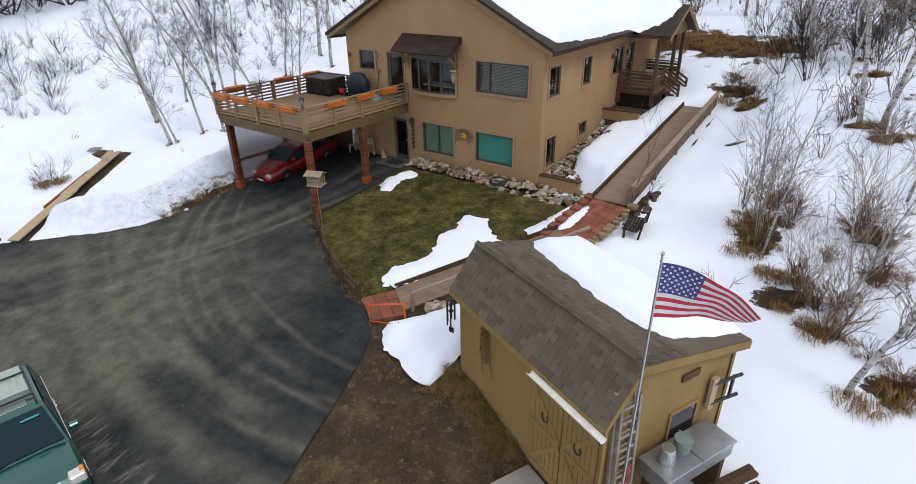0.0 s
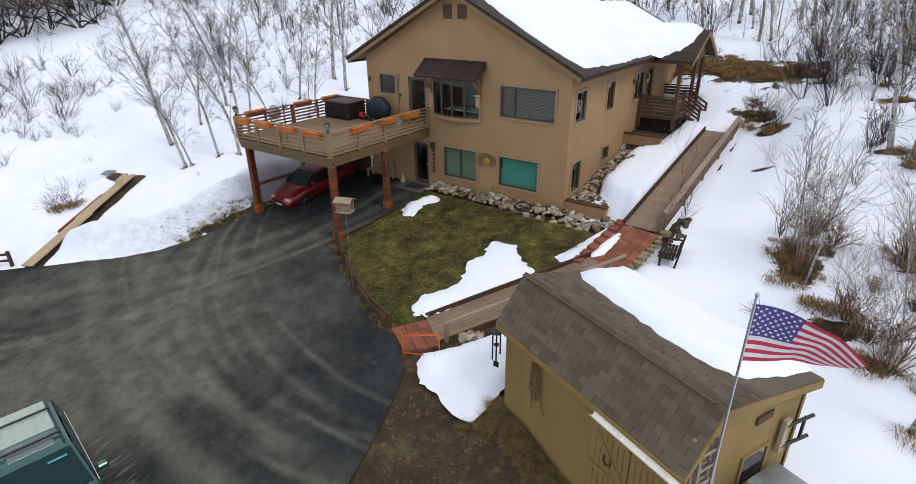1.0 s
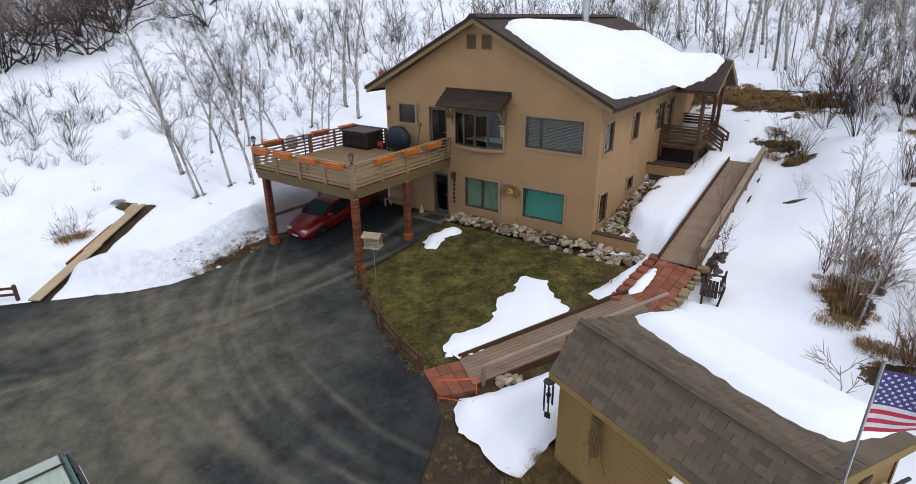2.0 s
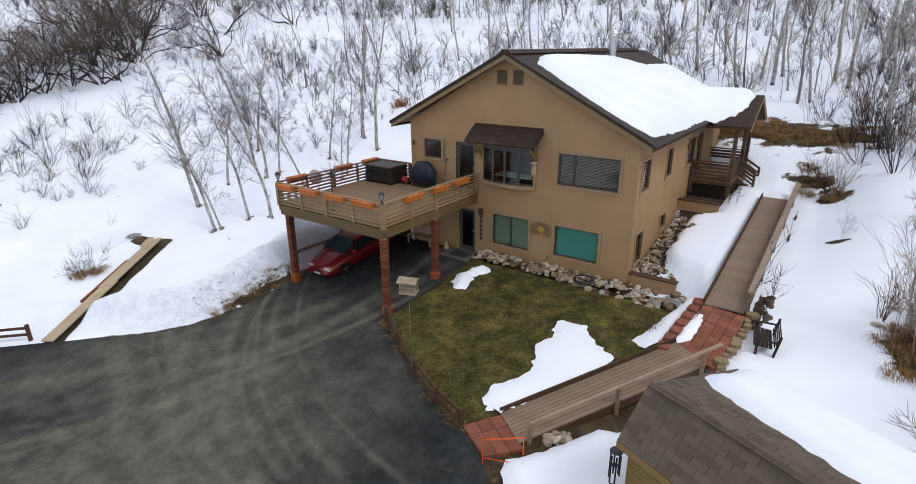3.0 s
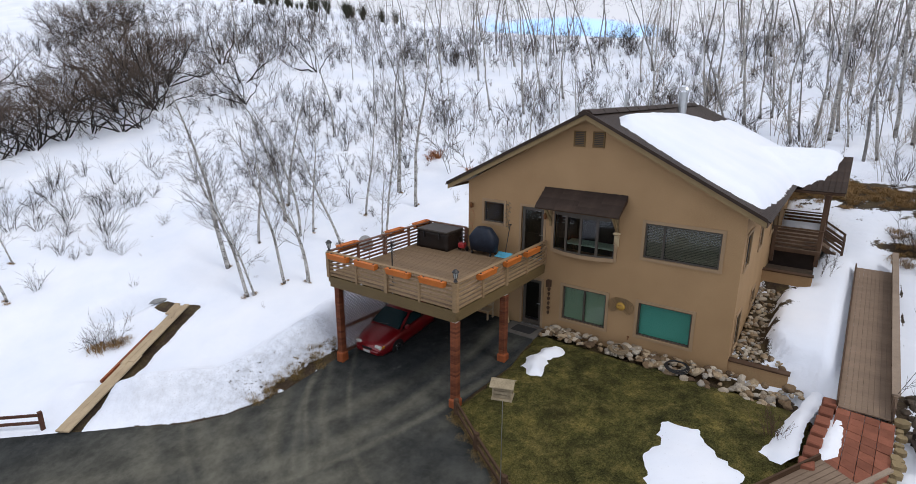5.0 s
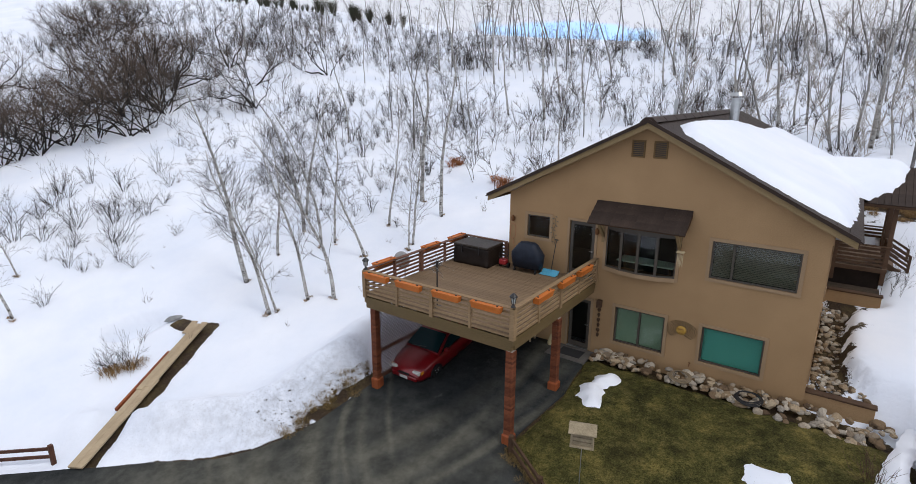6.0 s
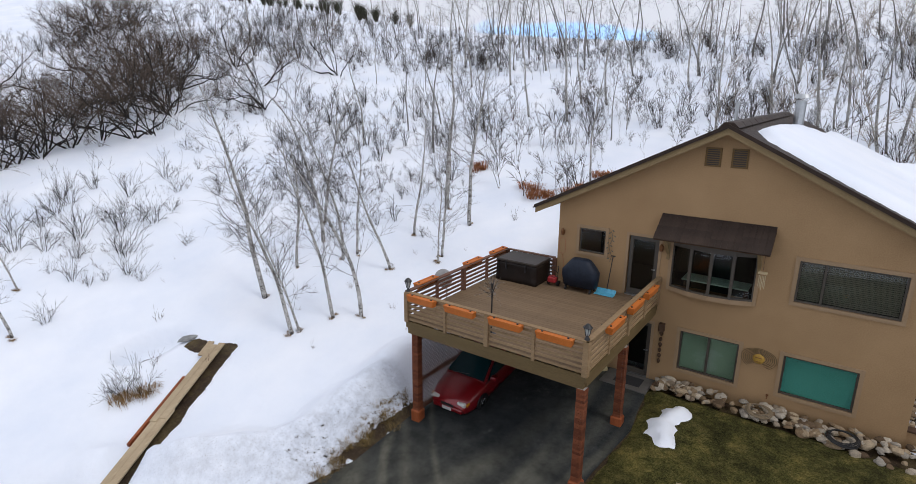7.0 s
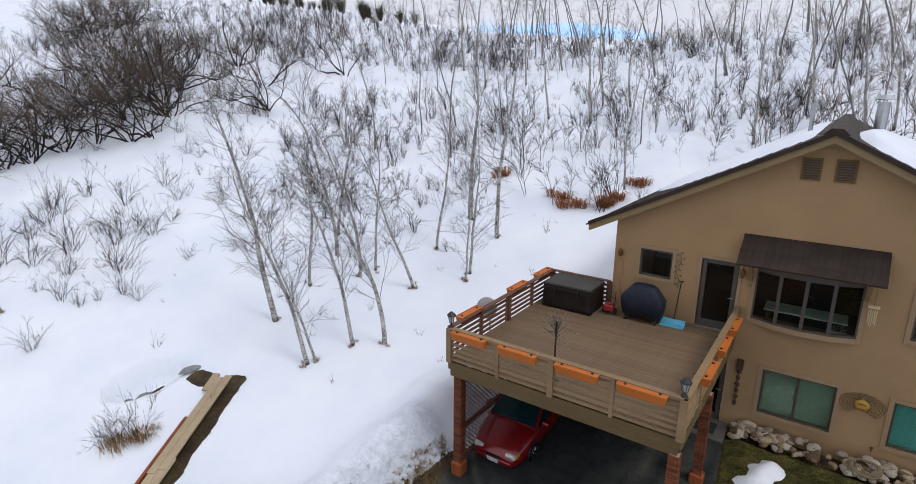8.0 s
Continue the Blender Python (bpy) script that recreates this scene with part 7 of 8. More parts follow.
def grill():
    ob = thing("gas_grill", pose(-9.5, -0.62, DZ), "gas grill under a crumpled navy cover", "grill")
    navy = surface("navy_cover", (0.008, 0.012, 0.022), (0.02, 0.028, 0.045), 3, 25, 0.5, 0.5, 0.02)
    rings = []
    for z, w, d in ((0.18, 0.6, 0.27), (0.5, 0.64, 0.3), (0.72, 0.66, 0.31), (0.86, 0.55, 0.29), (1.08, 0.38, 0.24), (1.15, 0.3, 0.16)):
        rings.append([(w * math.copysign(abs(math.cos(a)) ** 0.6, math.cos(a)) + 0.03 * noise.noise(Vector((a * 2, z * 3, 0))), d * math.copysign(abs(math.sin(a)) ** 0.6, math.sin(a)) + 0.03 * noise.noise(Vector((a * 3, z * 4, 5))), z) for a in [2 * math.pi * k / 24 for k in range(24)]])
    part("cover", loft(rings), navy, ob, smooth=True)
    for x in (-0.45, 0.45):
        for y in (-0.2, 0.2):
            part("leg", boxes((x - 0.025, x + 0.025, y - 0.025, y + 0.025, 0.06, 0.3)), BLACK, ob)
            part("caster", tube(bmesh.new(), [(x - 0.02, y, 0.06), (x + 0.02, y, 0.06)], 0.06, 12), BLACK, ob)


grill()
ob = thing("pressure_washer", pose(-10.5, -0.75, DZ), "small red wheeled pressure washer on the deck", "tool")
redp = plain("red_plastic", (0.35, 0.02, 0.025), 0.4)
part("motor", boxes((-0.16, 0.16, -0.13, 0.13, 0.12, 0.36), bevel=0.05), redp, ob)
for s in (-0.18, 0.18):
    part("wheel", tube(bmesh.new(), [(s - 0.03, 0.08, 0.1), (s + 0.03, 0.08, 0.1)], 0.1, 14), RUBBER, ob)
part("handle", tube(bmesh.new(), [(-0.14, 0.12, 0.2), (-0.14, 0.17, 0.7), (0.14, 0.17, 0.7), (0.14, 0.12, 0.2)], 0.014, 6), BLACK, ob)
part("hose", tube(bmesh.new(), [(0.2 * math.cos(a) + 0.05, -0.1, 0.5 + 0.13 * math.sin(a)) for a in [k * 0.4 for k in range(15)]], 0.012, 5), BLACK, ob)

ob = thing("snow_shovel", pose(-8.62, -0.35, DZ), "blue plastic snow shovel with a black handle leaning on the wall", "shovel")
blue = plain("light_blue_plastic", (0.12, 0.48, 0.68), 0.35)
scoop = part("scoop", prism(bmesh.new(), [(-0.34, 0.012), (-0.1, 0.02), (0.02, 0.14), (0.02, 0.155), (-0.11, 0.036), (-0.34, 0.022)], 0.68, Matrix.Translation((0.34, 0, 0)) @ Matrix.Rotation(radians(90), 4, "Z")), blue, ob, "ribbed light blue scoop")
for k in range(7):
    part("rib", tube(bmesh.new(), [(-0.27 + k * 0.09, -0.33, 0.026), (-0.27 + k * 0.09, -0.1, 0.038), (-0.27 + k * 0.09, 0.01, 0.155)], 0.012, 6), blue, scoop)
part("handle", tube(bmesh.new(), [(0, 0.0, 0.1), (0.03, 0.28, 1.25)], 0.016, 8), BLACK, ob)
part("grip", tube(bmesh.new(), [(-0.05, 0.29, 1.28), (0.11, 0.29, 1.28)], 0.018, 8), BLACK, ob)


def twig_sculpture():
    ob = thing("garden_ornament", pose(-10.05, -5.6, DZ), "black wire tree ornament with glittering glass beads", "ornament")
    rg = random.Random(3)
    part("stem", tube(bmesh.new(), [(0, 0, 0), (0, 0, 1.55)], 0.022, 8), BLACK, ob)
    part("base", tube(bmesh.new(), [(0, 0, 0), (0, 0, 0.02)], 0.14, 12), BLACK, ob)
    out, tips = ([], []), []
    for k in range(34):
        a, e = rg.uniform(0, 2 * math.pi), rg.uniform(-0.1, 1.2)
        d = Vector((math.cos(a) * math.cos(e), math.sin(a) * math.cos(e), math.sin(e)))
        pts, _ = bend(rg, Vector((0, 0, 1.15 + rg.uniform(0, 0.35))), d, rg.uniform(0.35, 0.6), 4, 0.12, -0.03)
        twig_tube(out, pts, 0.007, 0.003, 4)
        tips += pts[2:]
    part("wire_branch", quad_mesh("wire_branch", *template(out), BLACK), BLACK, ob)
    bm = bmesh.new()
    for p in tips:
        bmesh.ops.create_icosphere(bm, subdivisions=1, radius=0.009, matrix=Matrix.Translation(p + Vector((rg.gauss(0, 0.02), rg.gauss(0, 0.02), -0.02))))
    tagged(part("bead_cluster", bm, LAMP, ob, "clear glass beads"), "clear glass beads", kind="stuff")


twig_sculpture()

ob = thing("satellite_dish", pose(DX0 - 0.25, -3.9, DZ + 0.6, 0, 0, 30), "grey satellite dish fixed outside the deck railing", "satellite dish")
bm = bmesh.new()
rings = [[(r * math.cos(a), r * r * 0.35, r * 1.1 * math.sin(a)) for a in [2 * math.pi * k / 20 for k in range(20)]] for r in (0.03, 0.12, 0.22, 0.3)] + [[(0.31 * math.cos(a), 0.045, 0.34 * math.sin(a)) for a in [2 * math.pi * k / 20 for k in range(20)]]]
part("reflector", loft(rings), plain("dish_grey", (0.4, 0.4, 0.4), 0.5), ob)
part("feed_arm", beam(bmesh.new(), (0, 0.02, -0.3), (0, -0.4, -0.1), 0.03, 0.03), BLACK, ob)
part("mast", tube(bmesh.new(), [(0, 0.08, 0), (0.1, 0.12, -0.2), (0.1, 0.12, -0.75)], 0.025, 8), METAL, ob)


# ---- on the house walls ----
COPPER = surface("aged_copper", (0.16, 0.07, 0.03), (0.3, 0.15, 0.07), 8, 40, 0.45, 0.2, 0.003, metal=0.6)
GOLD = surface("gilded_clay", (0.36, 0.2, 0.03), (0.55, 0.34, 0.07), 8, 40, 0.45, 0.3, 0.006)


def wall_lamp(m):
    ob = thing("wall_lamp", m, "small copper outdoor wall lamp", "wall lamp", "wall lamps")
    part("backplate", boxes((-0.05, 0.05, -0.02, 0.0, -0.08, 0.08), bevel=0.006), COPPER, ob)
    part("body", tube(bmesh.new(), [(0, -0.1, -0.1), (0, -0.1, -0.08), (0, -0.1, 0.08), (0, -0.1, 0.16)], [0.03, 0.055, 0.075, 0.015], 8), COPPER, ob)
    part("arm", beam(bmesh.new(), (0, -0.01, 0.04), (0, -0.1, 0.1), 0.02, 0.02), COPPER, ob)


wall_lamp(pose(-10.5, 0, 4.8))
wall_lamp(pose(-7.0, -0.03, 4.78))
wall_lamp(pose(0, 6.85, 4.6, 0, 0, 90))
wall_lamp(pose(0, 8.72, 4.6, 0, 0, 90))

ob = thing("garden_hose", pose(-10.5, -0.06, 4.6), "orange cord looped from a hook by the deck", "cord")
part("loop", tube(bmesh.new(), [(0.14 * math.sin(a) + 0.02 * math.sin(3 * a), 0.0, -0.3 - 0.3 * math.cos(a)) for a in [k * 0.45 for k in range(15)]] + [(0.1, 0, -1.0), (0.05, -0.05, -1.5)], 0.012, 6), plain("orange_cord", (0.4, 0.18, 0.08), 0.6), ob)

ob = thing("wall_ornament", pose(-8.72, -0.03, 4.0), "grey metal vine ornament on the wall by the deck door", "ornament")
vine = plain("grey_green_metal", (0.13, 0.14, 0.11), 0.55, 0.4)
stem = [(0.05 * math.sin(z * 9), 0, z) for z in [k * 0.09 for k in range(13)]]
part("stem", tube(bmesh.new(), stem, 0.009, 5), vine, ob)
for k, (x, y, z) in enumerate(stem[1:]):
    s = 1 if k % 2 else -1
    bm = bmesh.new()
    bmesh.ops.create_icosphere(bm, subdivisions=1, radius=0.05, matrix=Matrix.Translation((x + s * 0.08, -0.01, z + 0.03)) @ Matrix.Rotation(s * 0.6, 4, "Y") @ Matrix.Diagonal((1, 0.15, 0.45, 1)))
    part("leaf", bm, vine, ob)

ob = thing("sun_ornament", pose(-3.78, -0.04, 1.78), "round golden sun face with curled wire rays on the wall", "ornament")
bm = bmesh.new()
bmesh.ops.create_uvsphere(bm, u_segments=18, v_segments=10, radius=0.17, matrix=Matrix.Diagonal((1, 0.35, 0.95, 1)))
part("face", bm, GOLD, ob, smooth=True)
part("brow", beam(bmesh.new(), (-0.09, -0.06, 0.05), (0.09, -0.06, 0.05), 0.02, 0.02), COPPER, ob)
part("mouth", beam(bmesh.new(), (-0.06, -0.055, -0.08), (0.06, -0.055, -0.08), 0.02, 0.018), COPPER, ob)
wire = plain("tan_wire", (0.13, 0.085, 0.03), 0.6)
for s in (-1, 1):
    for k in range(6):
        r = 0.21 + 0.056 * k
        arc = [radians(82 - 150 * j / 9 + 3 * k) for j in range(10)]
        part("ray", tube(bmesh.new(), [(s * r * math.cos(a), -0.01, 0.03 + r * (0.62 if a > 0 else 0.8) * math.sin(a)) for a in arc], 0.0085, 5), wire, ob)

ob = thing("hanging_ornament", pose(-6.72, -0.05, 1.9), "string of dark carved wood pieces hanging by the lower door", "ornament")
for k in range(6):
    part("bead", tube(bmesh.new(), [(0, 0, -0.2 * k), (0, 0, -0.2 * k - 0.06), (0, 0, -0.2 * k - 0.15)], [0.03, 0.075 - 0.015 * (k % 2), 0.03], 8), DARKWOOD, ob)
part("birdhouse", boxes((-0.09, 0.09, -0.12, 0.04, 0.03, 0.32), bevel=0.01), DARKWOOD, ob)

ob = thing("wind_chime", pose(-4.0, -0.45, 4.95), "pale bamboo wind chime under the awning", "wind chime")
bamboo = plain("pale_bamboo", (0.5, 0.4, 0.24), 0.6)
part("top", boxes((-0.12, 0.12, -0.09, 0.09, -0.35, -0.3), bevel=0.01), bamboo, ob)
for k in range(5):
    part("tube", tube(bmesh.new(), [(-0.08 + 0.04 * k, 0, -0.4), (-0.08 + 0.04 * k, 0, -0.75 - 0.05 * (k % 3))], 0.013, 6), bamboo, ob)
part("cord", tube(bmesh.new(), [(0, 0, 0.2), (0, 0, -0.3)], 0.004, 4), BLACK, ob)


def hose_coil(x, y, r, label, colour):
    z = float(yard(np.array(x), np.array(y))) + 0.3
    ob = thing("hose_coil", pose(x, y, z, 14, 0, 0), label, "hose", "coiled hoses")
    for k in range(4):
        part("loop", tube(bmesh.new(), [((r - 0.03 * k) * math.cos(a), (r - 0.03 * k) * math.sin(a) * 0.8, 0.02 * k + 0.02 * math.sin(2 * a + k)) for a in [2 * math.pi * j / 22 for j in range(23)]], 0.02, 6), colour, ob)


hose_coil(-1.4, -0.9, 0.4, "coiled black garden hose lying on the stones", BLACK)
hose_coil(-3.5, -0.72, 0.36, "coiled tan garden hose lying on the stones", plain("tan_hose", (0.2, 0.15, 0.09), 0.6))
ob = thing("spigot", pose(-3.4, -0.0, 0.62), "small brass garden tap on the wall", "tap")
part("pipe", tube(bmesh.new(), [(0, 0, 0), (0, -0.1, 0), (0, -0.12, -0.06)], 0.018, 8), COPPER, ob)
part("handle", tube(bmesh.new(), [(0, -0.07, 0.05), (0, -0.07, 0.06)], 0.04, 8), COPPER, ob)

ob = thing("door_step", pose(-7.5, -0.55, 0.02), "grey concrete doorstep with a dark door mat under the deck", "step")
part("slab", boxes((-0.85, 0.75, -0.6, 0.5, -0.12, 0.05), bevel=0.015), surface("dark_concrete", (0.075, 0.07, 0.064), (0.13, 0.122, 0.112), 2, 40, 0.85, 0.25, 0.005), ob)
part("mat", boxes((-0.45, 0.45, -0.35, 0.25, 0.05, 0.07), bevel=0.005), plain("black_mat", (0.02, 0.02, 0.022), 0.95), ob, "dark rubber mat")
ob = thing("garden_statue", pose(-8.5, -0.3, 0.02), "small pale pointed stone ornament by the door", "ornament")
part("cone", tube(bmesh.new(), [(0, 0, 0), (0, 0, 0.08), (0, 0, 0.42)], [0.14, 0.13, 0.02], 10), plain("pale_stone", (0.48, 0.4, 0.22), 0.8), ob)
ob = thing("bench", pose(-9.9, -0.4, 0.0), "wooden slatted bench against the wall in the carport", "bench")
for k in range(4):
    part("seat_slat", boxes((-0.7, 0.7, -0.25 + k * 0.1, -0.17 + k * 0.1, 0.42, 0.45)), RAWWOOD, ob)
for k in range(3):
    part("back_slat", boxes((-0.7, 0.7, 0.17, 0.2, 0.55 + k * 0.12, 0.64 + k * 0.12)), RAWWOOD, ob)
for x in (-0.65, 0.65):
    part("leg", boxes((x - 0.03, x + 0.03, -0.25, -0.19, 0, 0.42)), RAWWOOD, ob)
    part("leg", boxes((x - 0.03, x + 0.03, 0.16, 0.22, 0, 0.9)), RAWWOOD, ob)


# ---- in the garden ----
FEEDERWOOD = surface("feeder_board", (0.2, 0.16, 0.1), (0.42, 0.35, 0.23), 4, 40, 0.85, 0.3, 0.004, vary=0.35)


def bird_feeder():
    z = at_land(-3.83, -8.41)
    ob = thing("bird_feeder", pose(-3.83, -8.41, z, 0, 0, 20), "weathered wooden hopper bird feeder on a tall thin pole", "bird feeder")
    top = 2.1 - z
    part("pole", tube(bmesh.new(), [(0, 0, -0.1), (0, 0, top)], 0.01, 6), METAL, ob)
    part("tray", boxes((-0.26, 0.26, -0.2, 0.2, top, top + 0.05), bevel=0.005), FEEDERWOOD, ob)
    for y in (-0.15, 0.15):
        for k in range(3):
            part("side_board", boxes((-0.22, 0.22, y - 0.01, y + 0.01, top + 0.06 + k * 0.1, top + 0.14 + k * 0.1)), FEEDERWOOD, ob)
    for x in (-0.22, 0.22):
        for y in (-0.15, 0.15):
            part("corner_post", boxes((x - 0.02, x + 0.02, y - 0.02, y + 0.02, top + 0.05, top + 0.4)), FEEDERWOOD, ob)
    for s in (-1, 1):
        bm = bmesh.new()
        prism(bm, [(0, 0.5), (s * 0.24, 0.38), (s * 0.24, 0.36), (0, 0.475)], 0.6, Matrix.Translation((0.3, 0, top)) @ Matrix.Rotation(radians(90), 4, "Z"))
        part("roof_board", bm, FEEDERWOOD, ob)


bird_feeder()


def rail_fence(name, label, posts, h, rails, material):
    ob = thing(name, Matrix(), label, "fence", kind="structure")
    tops = []
    for x, y, z in posts:
        part("post", boxes((x - 0.07, x + 0.07, y - 0.07, y + 0.07, z - 0.3, z + h), bevel=0.015), material, ob)
        tops.append(Vector((x, y, z)))
    for a, b in zip(tops, tops[1:]):
        for t in rails:
            part("rail", beam(bmesh.new(), a + Vector((0, 0, h * t)), b + Vector((0, 0, h * t)), 0.06, 0.1), material, ob)


rail_fence("lawn_fence", "low brown split-rail fence along the lawn's edge", [(x, y, at_land(x, y)) for x, y in ((-6.75, -6.35), (-5.3, -7.35), (-3.75, -8.35), (-2.4, -9.0), (-1.25, -9.42))], 0.62, (0.35, 0.82), DARKWOOD)
rail_fence("driveway_fence", "dark rustic rail fence at the driveway's edge in snow", [(x, y, at_land(x, y)) for x, y in ((-19.7, -13.75), (-21.6, -15.0), (-23.5, -16.3))], 0.72, (0.4, 0.8), surface("red_brown_log", (0.06, 0.025, 0.016), (0.11, 0.05, 0.03), 3, 30, 0.8, 0.4, 0.01))


def plank_path():
    ob = thing("plank_path", Matrix(), "long raw timber planks laid in a thawed trench up the bank", "boardwalk", kind="structure")
    a, b = Vector((-18.6, -13.6, -2.05)), Vector((-22.3, -6.95, -0.42))
    side = Vector((-(b - a).y, (b - a).x, 0)).normalized()
    for t0, t1, off, lift in ((0.0, 0.53, -0.24, 0.07), (0.0, 0.5, 0.02, 0.065), (0.47, 1.0, -0.2, 0.12), (0.45, 0.985, 0.06, 0.115), (0.9, 1.01, 0.3, 0.11)):
        p, q = a.lerp(b, t0) + side * off, a.lerp(b, t1) + side * off
        bm = beam(bmesh.new(), p + Vector((0, 0, lift)), q + Vector((0, 0, lift + 0.02)), 0.25, 0.07)
        bmesh.ops.bevel(bm, geom=bm.edges[:], offset=0.008, segments=1, affect="EDGES")
        part("plank", bm, RAWWOOD, ob)
    part("kerb_log", beam(bmesh.new(), a.lerp(b, 0.32) + side * 0.26 + Vector((0, 0, 0.08)), a.lerp(b, 0.74) + side * 0.26 + Vector((0, 0, 0.08)), 0.09, 0.12), LOG, ob, "red-stained edging timber")


plank_path()
GREYROCK = surface("grey_rock", (0.16, 0.165, 0.165), (0.34, 0.35, 0.35), 3, 30, 0.85, 0.4, 0.01)
BOULDERS = [me.copy() for me in STONES]
for me in BOULDERS:
    me.materials[0] = GREYROCK
for x, y, s in ((-25.0, -8.5, 0.75), (-24.55, -7.8, 0.5), (-23.75, -7.35, 0.5), (-25.35, -9.0, 0.5)):
    ob = part("boulder", BOULDERS[int(s * 20) % 7], GREYROCK)
    ob.matrix_basis = Matrix.Translation((x, y, at_land(x, y) + 0.08)) @ Matrix.Rotation(x, 4, "Z") @ Matrix.Diagonal((s * 1.3, s, s * 0.8, 1))
    tagged(ob, "grey boulder in a hollow of the snow", "rock", "path boulders")


def garden_bench():
    ob = thing("garden_bench", pose(5.08, -2.75, 0.5, 0, 0, -82) @ Matrix.Scale(0.86, 4), "dark weathered slatted garden bench with arms beside the terrace", "bench")
    old = surface("black_brown_timber", (0.016, 0.011, 0.009), (0.05, 0.034, 0.026), 3, 40, 0.8, 0.3, 0.005)
    for k in range(5):
        part("seat_slat", boxes((-0.72, 0.72, -0.36 + k * 0.115, -0.255 + k * 0.115, 0.4 - k * 0.01, 0.43 - k * 0.01), bevel=0.006), old, ob)
    for k in range(5):
        part("back_slat", boxes((-0.72, 0.72, 0.24 + k * 0.035, 0.27 + k * 0.035, 0.42 + k * 0.09, 0.5 + k * 0.09), bevel=0.006), old, ob)
    for x in (-0.72, 0.72):
        part("arm", boxes((x - 0.05, x + 0.05, -0.36, 0.34, 0.6, 0.64), bevel=0.01), old, ob)
        part("leg", boxes((x - 0.035, x + 0.035, -0.3, -0.22, -0.1, 0.6)), old, ob)
        part("leg", beam(bmesh.new(), (x, 0.24, -0.1), (x, 0.4, 0.86), 0.07, 0.07), old, ob)


garden_bench()

ob = thing("marker_stakes", Matrix(), "thin stakes strung with bright orange tape beside the pavers", "marker")
tape = plain("orange_tape", (0.75, 0.13, 0.02), 0.5)
zz = at_land(0.2, -10.3)
for x, y, h in ((-0.02, -10.2, 0.85), (0.75, -9.5, 0.75), (1.05, -10.1, 0.5)):
    part("stake", tube(bmesh.new(), [(x, y, zz - 0.1), (x, y, zz + h)], 0.012, 5), tape if h > 0.6 else GREYWOOD, ob)
part("tape", beam(bmesh.new(), (-0.02, -10.2, zz + 0.75), (0.75, -9.5, zz + 0.7), 0.006, 0.05), tape, ob)
part("tape", beam(bmesh.new(), (-0.02, -10.2, zz + 0.2), (0.95, -9.95, zz + 0.3), 0.006, 0.03), tape, ob)
part("tape", beam(bmesh.new(), (0.75, -9.5, zz + 0.72), (0.8, -9.55, zz + 0.25), 0.006, 0.06), tape, ob)


# ---- round the shed ----
def sp(u, v, z):
    return SHED @ Vector((u, v, z))


